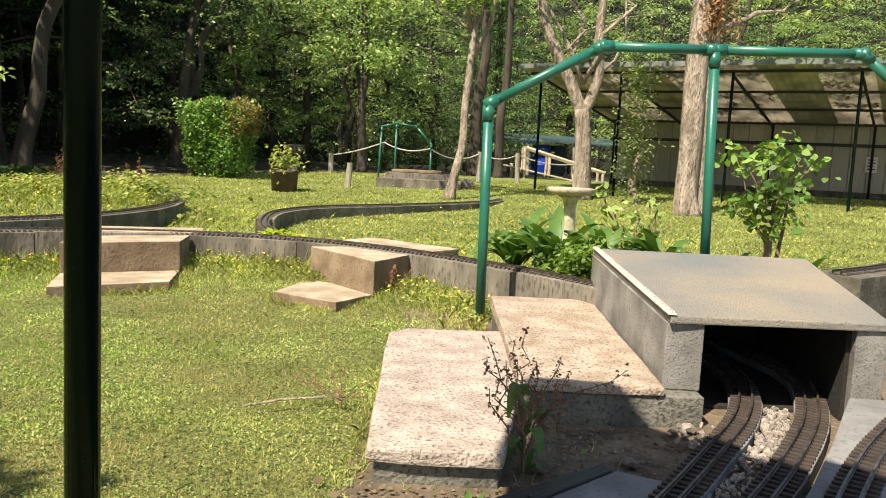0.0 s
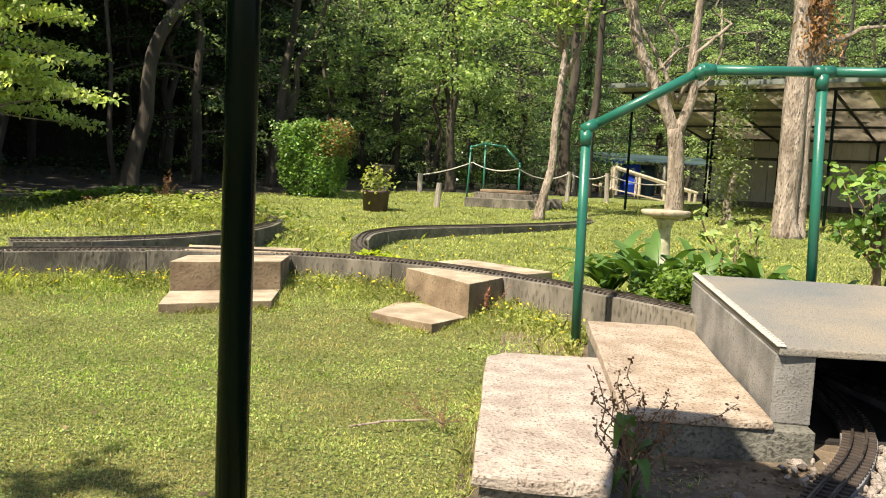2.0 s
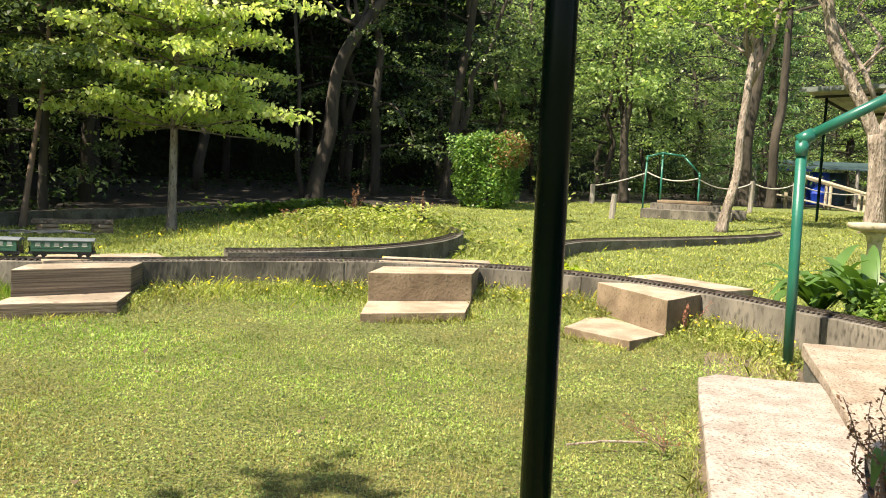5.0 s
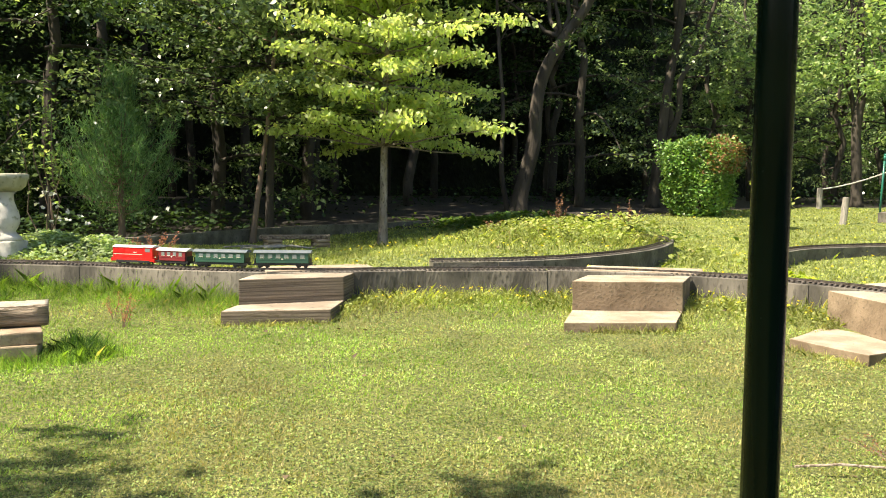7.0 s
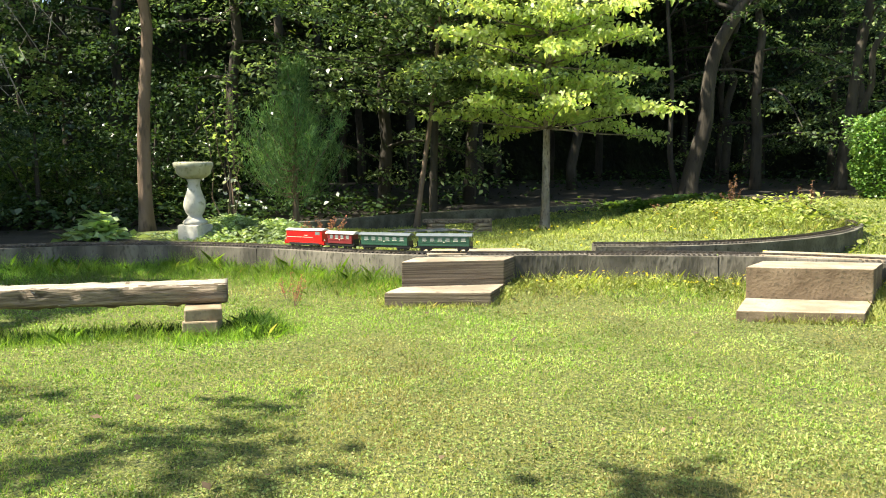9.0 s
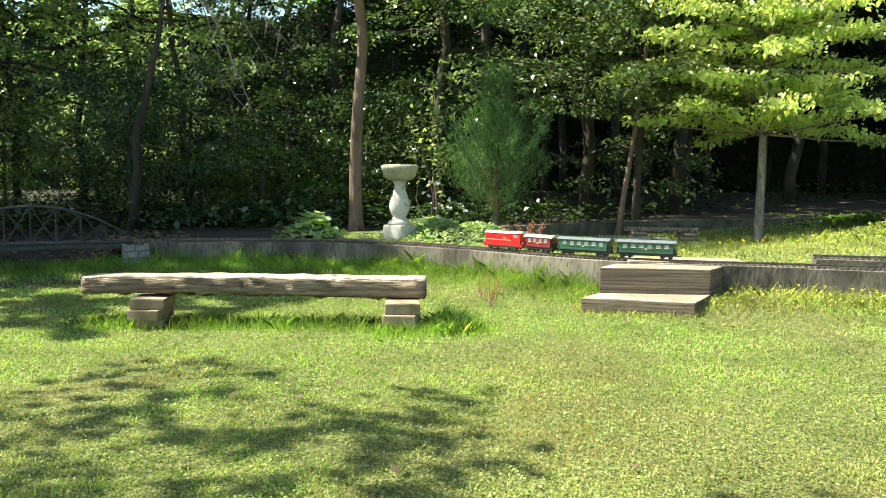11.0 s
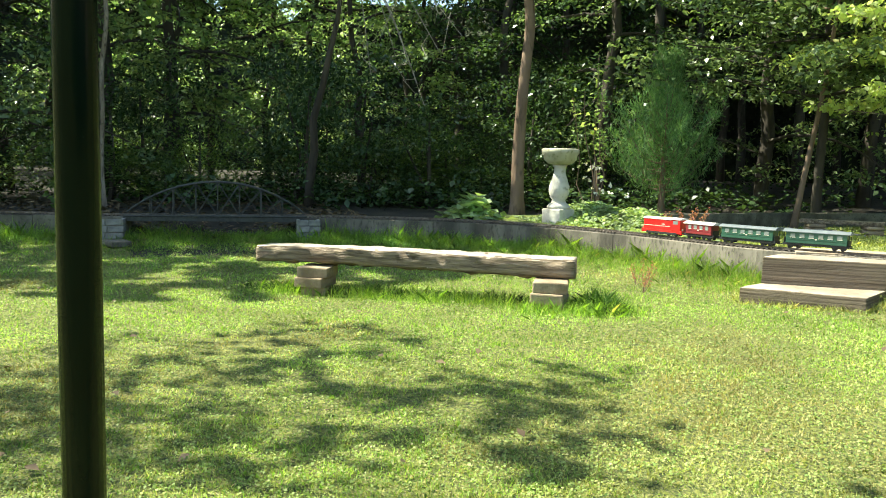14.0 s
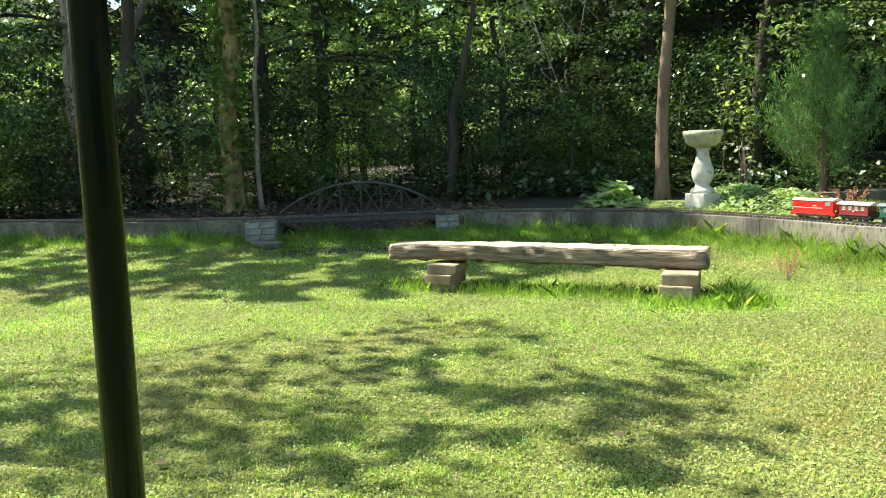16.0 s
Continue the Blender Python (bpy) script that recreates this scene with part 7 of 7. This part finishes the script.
tagged(new("trailing_shrub", quads("trailing_shrub", leaves(clumps(c, 14, (0.04, 0.04, 0.03), rng), 0.045, rng, 0.3), "mid_leaf")), "twiggy low shrub beside the bridge wall", "shrub", kind="stuff")
st = thing("tall_weed", "yellowing tall weed among the broad leaves", "plant", (1.32, 5.6, gz1(1.32, 5.6)))
lp = []
for k in range(6):
    top = np.array((rng.normal(0, 0.12), rng.normal(0, 0.1), rng.uniform(0.4, 0.62)))
    path = bent((0, 0, -0.02), top, rng, 0.03, 6)
    part("stem", Geo().tube(path, 0.006, 6), "bark_brown", st)
    lp += [np.array(path[i]) + rng.normal(0, 0.03, 3) for i in range(1, 6) for _ in range(5)]
part("foliage", quads("foliage", round_leaves(np.array(lp), 0.075, rng, 0.4), "yellow_green"), "yellow_green", st)

# reddish dock stems
def dock(at, tall, n, seed, label, leafy=0, many=34, mat="sorrel_stem", wide=0.26, seed_size=0.0095):
    rng = np.random.default_rng(seed)
    ob = thing("dock_weed", label, "weed", (*at, gz1(*at) - 0.005), group="seeding dock weeds")
    for k in range(n):
        seeds = []
        top = np.array((rng.normal(0, wide) * tall, rng.normal(0, wide) * tall, tall * rng.uniform(0.7, 1.05)))
        straight = mat == "sorrel_red"
        foot = rng.uniform(0.05, 0.45) * tall if k and not straight else -0.02
        top = top * (0.25, 0.25, 1.1) if k == 0 else top
        path = bent((0, 0, foot), top, rng, 0.015 if straight else 0.05, 7)
        stem = part("stem", Geo().tube(path, [(0.0036 - 0.0004 * i) * min(1.0, tall / 0.3) for i in range(7)], 5), "bark_brown", ob)
        for t in np.linspace(0.35, 1, many):
            seeds.append(np.array([np.interp(t * 6, range(7), [q[j] for q in path]) for j in range(3)]) + rng.normal(0, 0.006, 3))
        seeds_ = part("seed_head", quads("seed_head", leaves(np.repeat(np.array(seeds), 2, 0), seed_size * min(1.0, tall / 0.25), rng, 0.1, 0.7), mat), mat, stem, "dry rust-brown seed head")
        tagged(seeds_, kind="stuff")
    for k in range(leafy):
        v, f = big_leaf(0.12 + 0.025 * (k % 3), 0.042, 1.5, random.Random(k))
        me = bpy.data.meshes.new("leaf")
        me.from_pydata(v, [], f)
        me.materials.append(MATS["rhubarb_leaf"])
        part("leaf", me, "rhubarb_leaf", ob).matrix_local = Matrix.Translation((0, 0, 0.03 * k)) @ Matrix.Rotation(1.3 * k, 4, "Z")
    return ob


dock((0.30, 2.26), 0.39, 15, 401, "dry seeding dock plant in front of the steps", 9, many=30, mat="rust_stem", seed_size=0.0105)
dock((-5.95, 4.35), 0.25, 15, 402, "rust-red seeding dock behind the rails", mat="sorrel_red", wide=0.55, seed_size=0.012)
dock((-5.65, 4.6), 0.14, 6, 403, "rust-red dock stems in the grass", mat="sorrel_red", seed_size=0.014)
dock((-4.55, 3.05), 0.20, 5, 404, "red sorrel stalks in the long grass", mat="sorrel_red", wide=0.4, seed_size=0.011)
dock((-4.85, 3.2), 0.18, 3, 405, "red sorrel stalks in the long grass", mat="sorrel_red", wide=0.4, seed_size=0.011)
dock((-4.1, 8.3), 0.42, 7, 406, "tall dry dock on the weedy mound", mat="rust_stem", seed_size=0.018)
dock((-3.4, 8.6), 0.42, 7, 407, "tall dry dock on the weedy mound", mat="rust_stem", seed_size=0.018)
dock((-4.7, 7.9), 0.26, 6, 408, "tall dry dock on the weedy mound", mat="rust_stem", seed_size=0.018)
dock((-0.33, 4.98), 0.19, 6, 409, "rusty sorrel against the brown block", mat="sorrel_red", seed_size=0.011)
dock((-0.30, 2.75), 0.15, 13, 410, "rusty dry weed beside the pale step", many=12, wide=0.75)
solid("bamboo_cane", Geo().tube([(-0.62, 2.645, 0.02), (-0.5, 2.72, 0.028), (-0.36, 2.80, 0.02)], [0.0042, 0.0045, 0.0035], 7), "tan_step", "dry cane lying on the lawn", "stick")

# fallen leaves
rng = np.random.default_rng(330)
x, y, r = fan(2200, 1.3, 7, -5, 110, rng)
keep = (behind(x, y) < -0.1) & clear_of(x, y, FOOT) & (x < 0.2)
keep &= rng.uniform(0, 1, len(x)) < 0.06
pts = np.stack([x, y, ground_z(x, y) + 0.02], 1)[keep]
tagged(new("fallen_leaves", quads("fallen_leaves", leaves(pts, 0.036, rng, 1.5, 0.7), "litter_leaf")), "scattered dry leaves on the lawn", "leaves", kind="stuff")
x, y = rng.uniform(-11, -7.5, 5200), rng.uniform(-4, 2.2, 5200)
pts = np.stack([x, y, ground_z(x, y) + 0.012], 1)[(behind(x, y) > 0.2) | (np.abs(y - 0.62) < 0.75)]
tagged(new("leaf_litter", quads("leaf_litter", leaves(pts, 0.06, rng, 1.5, 0.6), "litter_leaf")), "brown leaf litter under the trees", "leaves", kind="stuff")
x, y = rng.uniform(-0.15, 1.0, 1900), rng.uniform(1.9, 2.8, 1900)
pts = np.stack([x, y, ground_z(x, y) + 0.006], 1)[clear_of(x, y, FOOT)]
tagged(new("soil_litter", quads("soil_litter", leaves(pts, 0.016, rng, 1.5, 0.8), "litter_leaf")), "leaf scraps and grit on bare soil", "leaves", kind="stuff")
x, y = rng.uniform(-0.1, 0.7, 9000), rng.uniform(1.5, 2.55, 9000)
keep = clear_of(x, y, FOOT) & ((y - 1.9) > (x - 0.2) * 1.05 + 0.02) | ((x < 0.18) & clear_of(x, y, FOOT))
pts = np.stack([x, y, ground_z(x, y) - 0.003], 1)[keep & (rng.uniform(0, 1, 9000) < np.where((x > 0.26) | (y > 1.93) & (x > -0.16), 0.08, 0.9))]
tagged(new("apron_grass", quads("apron_grass", blades(pts, 0.03, rng, 0.003, 0.9), "clover_leaf")), "thin grass on bare soil by the steps", "grass", kind="stuff")

# straggling grass and stalks over the weedy mound
rng = np.random.default_rng(340)
x, y = rng.normal(-3.9, 0.8, 9000), rng.normal(7.7, 0.65, 9000)
keep = behind(x, y) > 0.5
keep &= np.min(np.stack([np.hypot(x - p[0], y - p[1]) for p in BRANCH[::3]]), 0) > 0.16
pts = np.stack([x, y, ground_z(x, y) - 0.003], 1)[keep]
tagged(new("mound_grass", quads("mound_grass", blades(pts, 0.10, rng, 0.007, 0.7), "weed_leaf")), "straggling pale grass on the weedy mound", "grass", kind="stuff")

# grass growing up against the steps
rng = np.random.default_rng(350)
for poly, high in ((FOOT[0], 0.055), (FOOT[1], 0.08), (FOOT[2], 0.05), (FOOT[3][3:] + FOOT[3][:1], 0.05)):
    for a_, b_ in zip(poly[:-1] if len(poly) < 4 else (poly[0], poly[1], poly[3]), poly[1:] if len(poly) < 4 else (poly[1], poly[2], poly[0])):
        t = rng.uniform(0, 1, 420)
        way = np.array(b_) - np.array(a_)
        out_ = np.array((way[1], -way[0])) / np.linalg.norm(way)
        xy = np.array(a_) + t[:, None] * way + out_ * (0.004 + np.abs(rng.normal(0, 0.035, 420)))[:, None]
        keep = np.array([noise.noise(Vector((p[0] * 5, p[1] * 5, 2))) > -0.25 for p in xy])
        keep &= behind(xy[:, 0], xy[:, 1]) < 0
        pts = np.c_[xy, ground_z(xy[:, 0], xy[:, 1]) - 0.003][keep]
        tagged(new("edge_grass", quads("edge_grass", blades(pts, high * 0.8, rng, 0.0032, 0.85), "grass_leaf")), "ragged grass growing against the concrete step", "grass", kind="stuff")
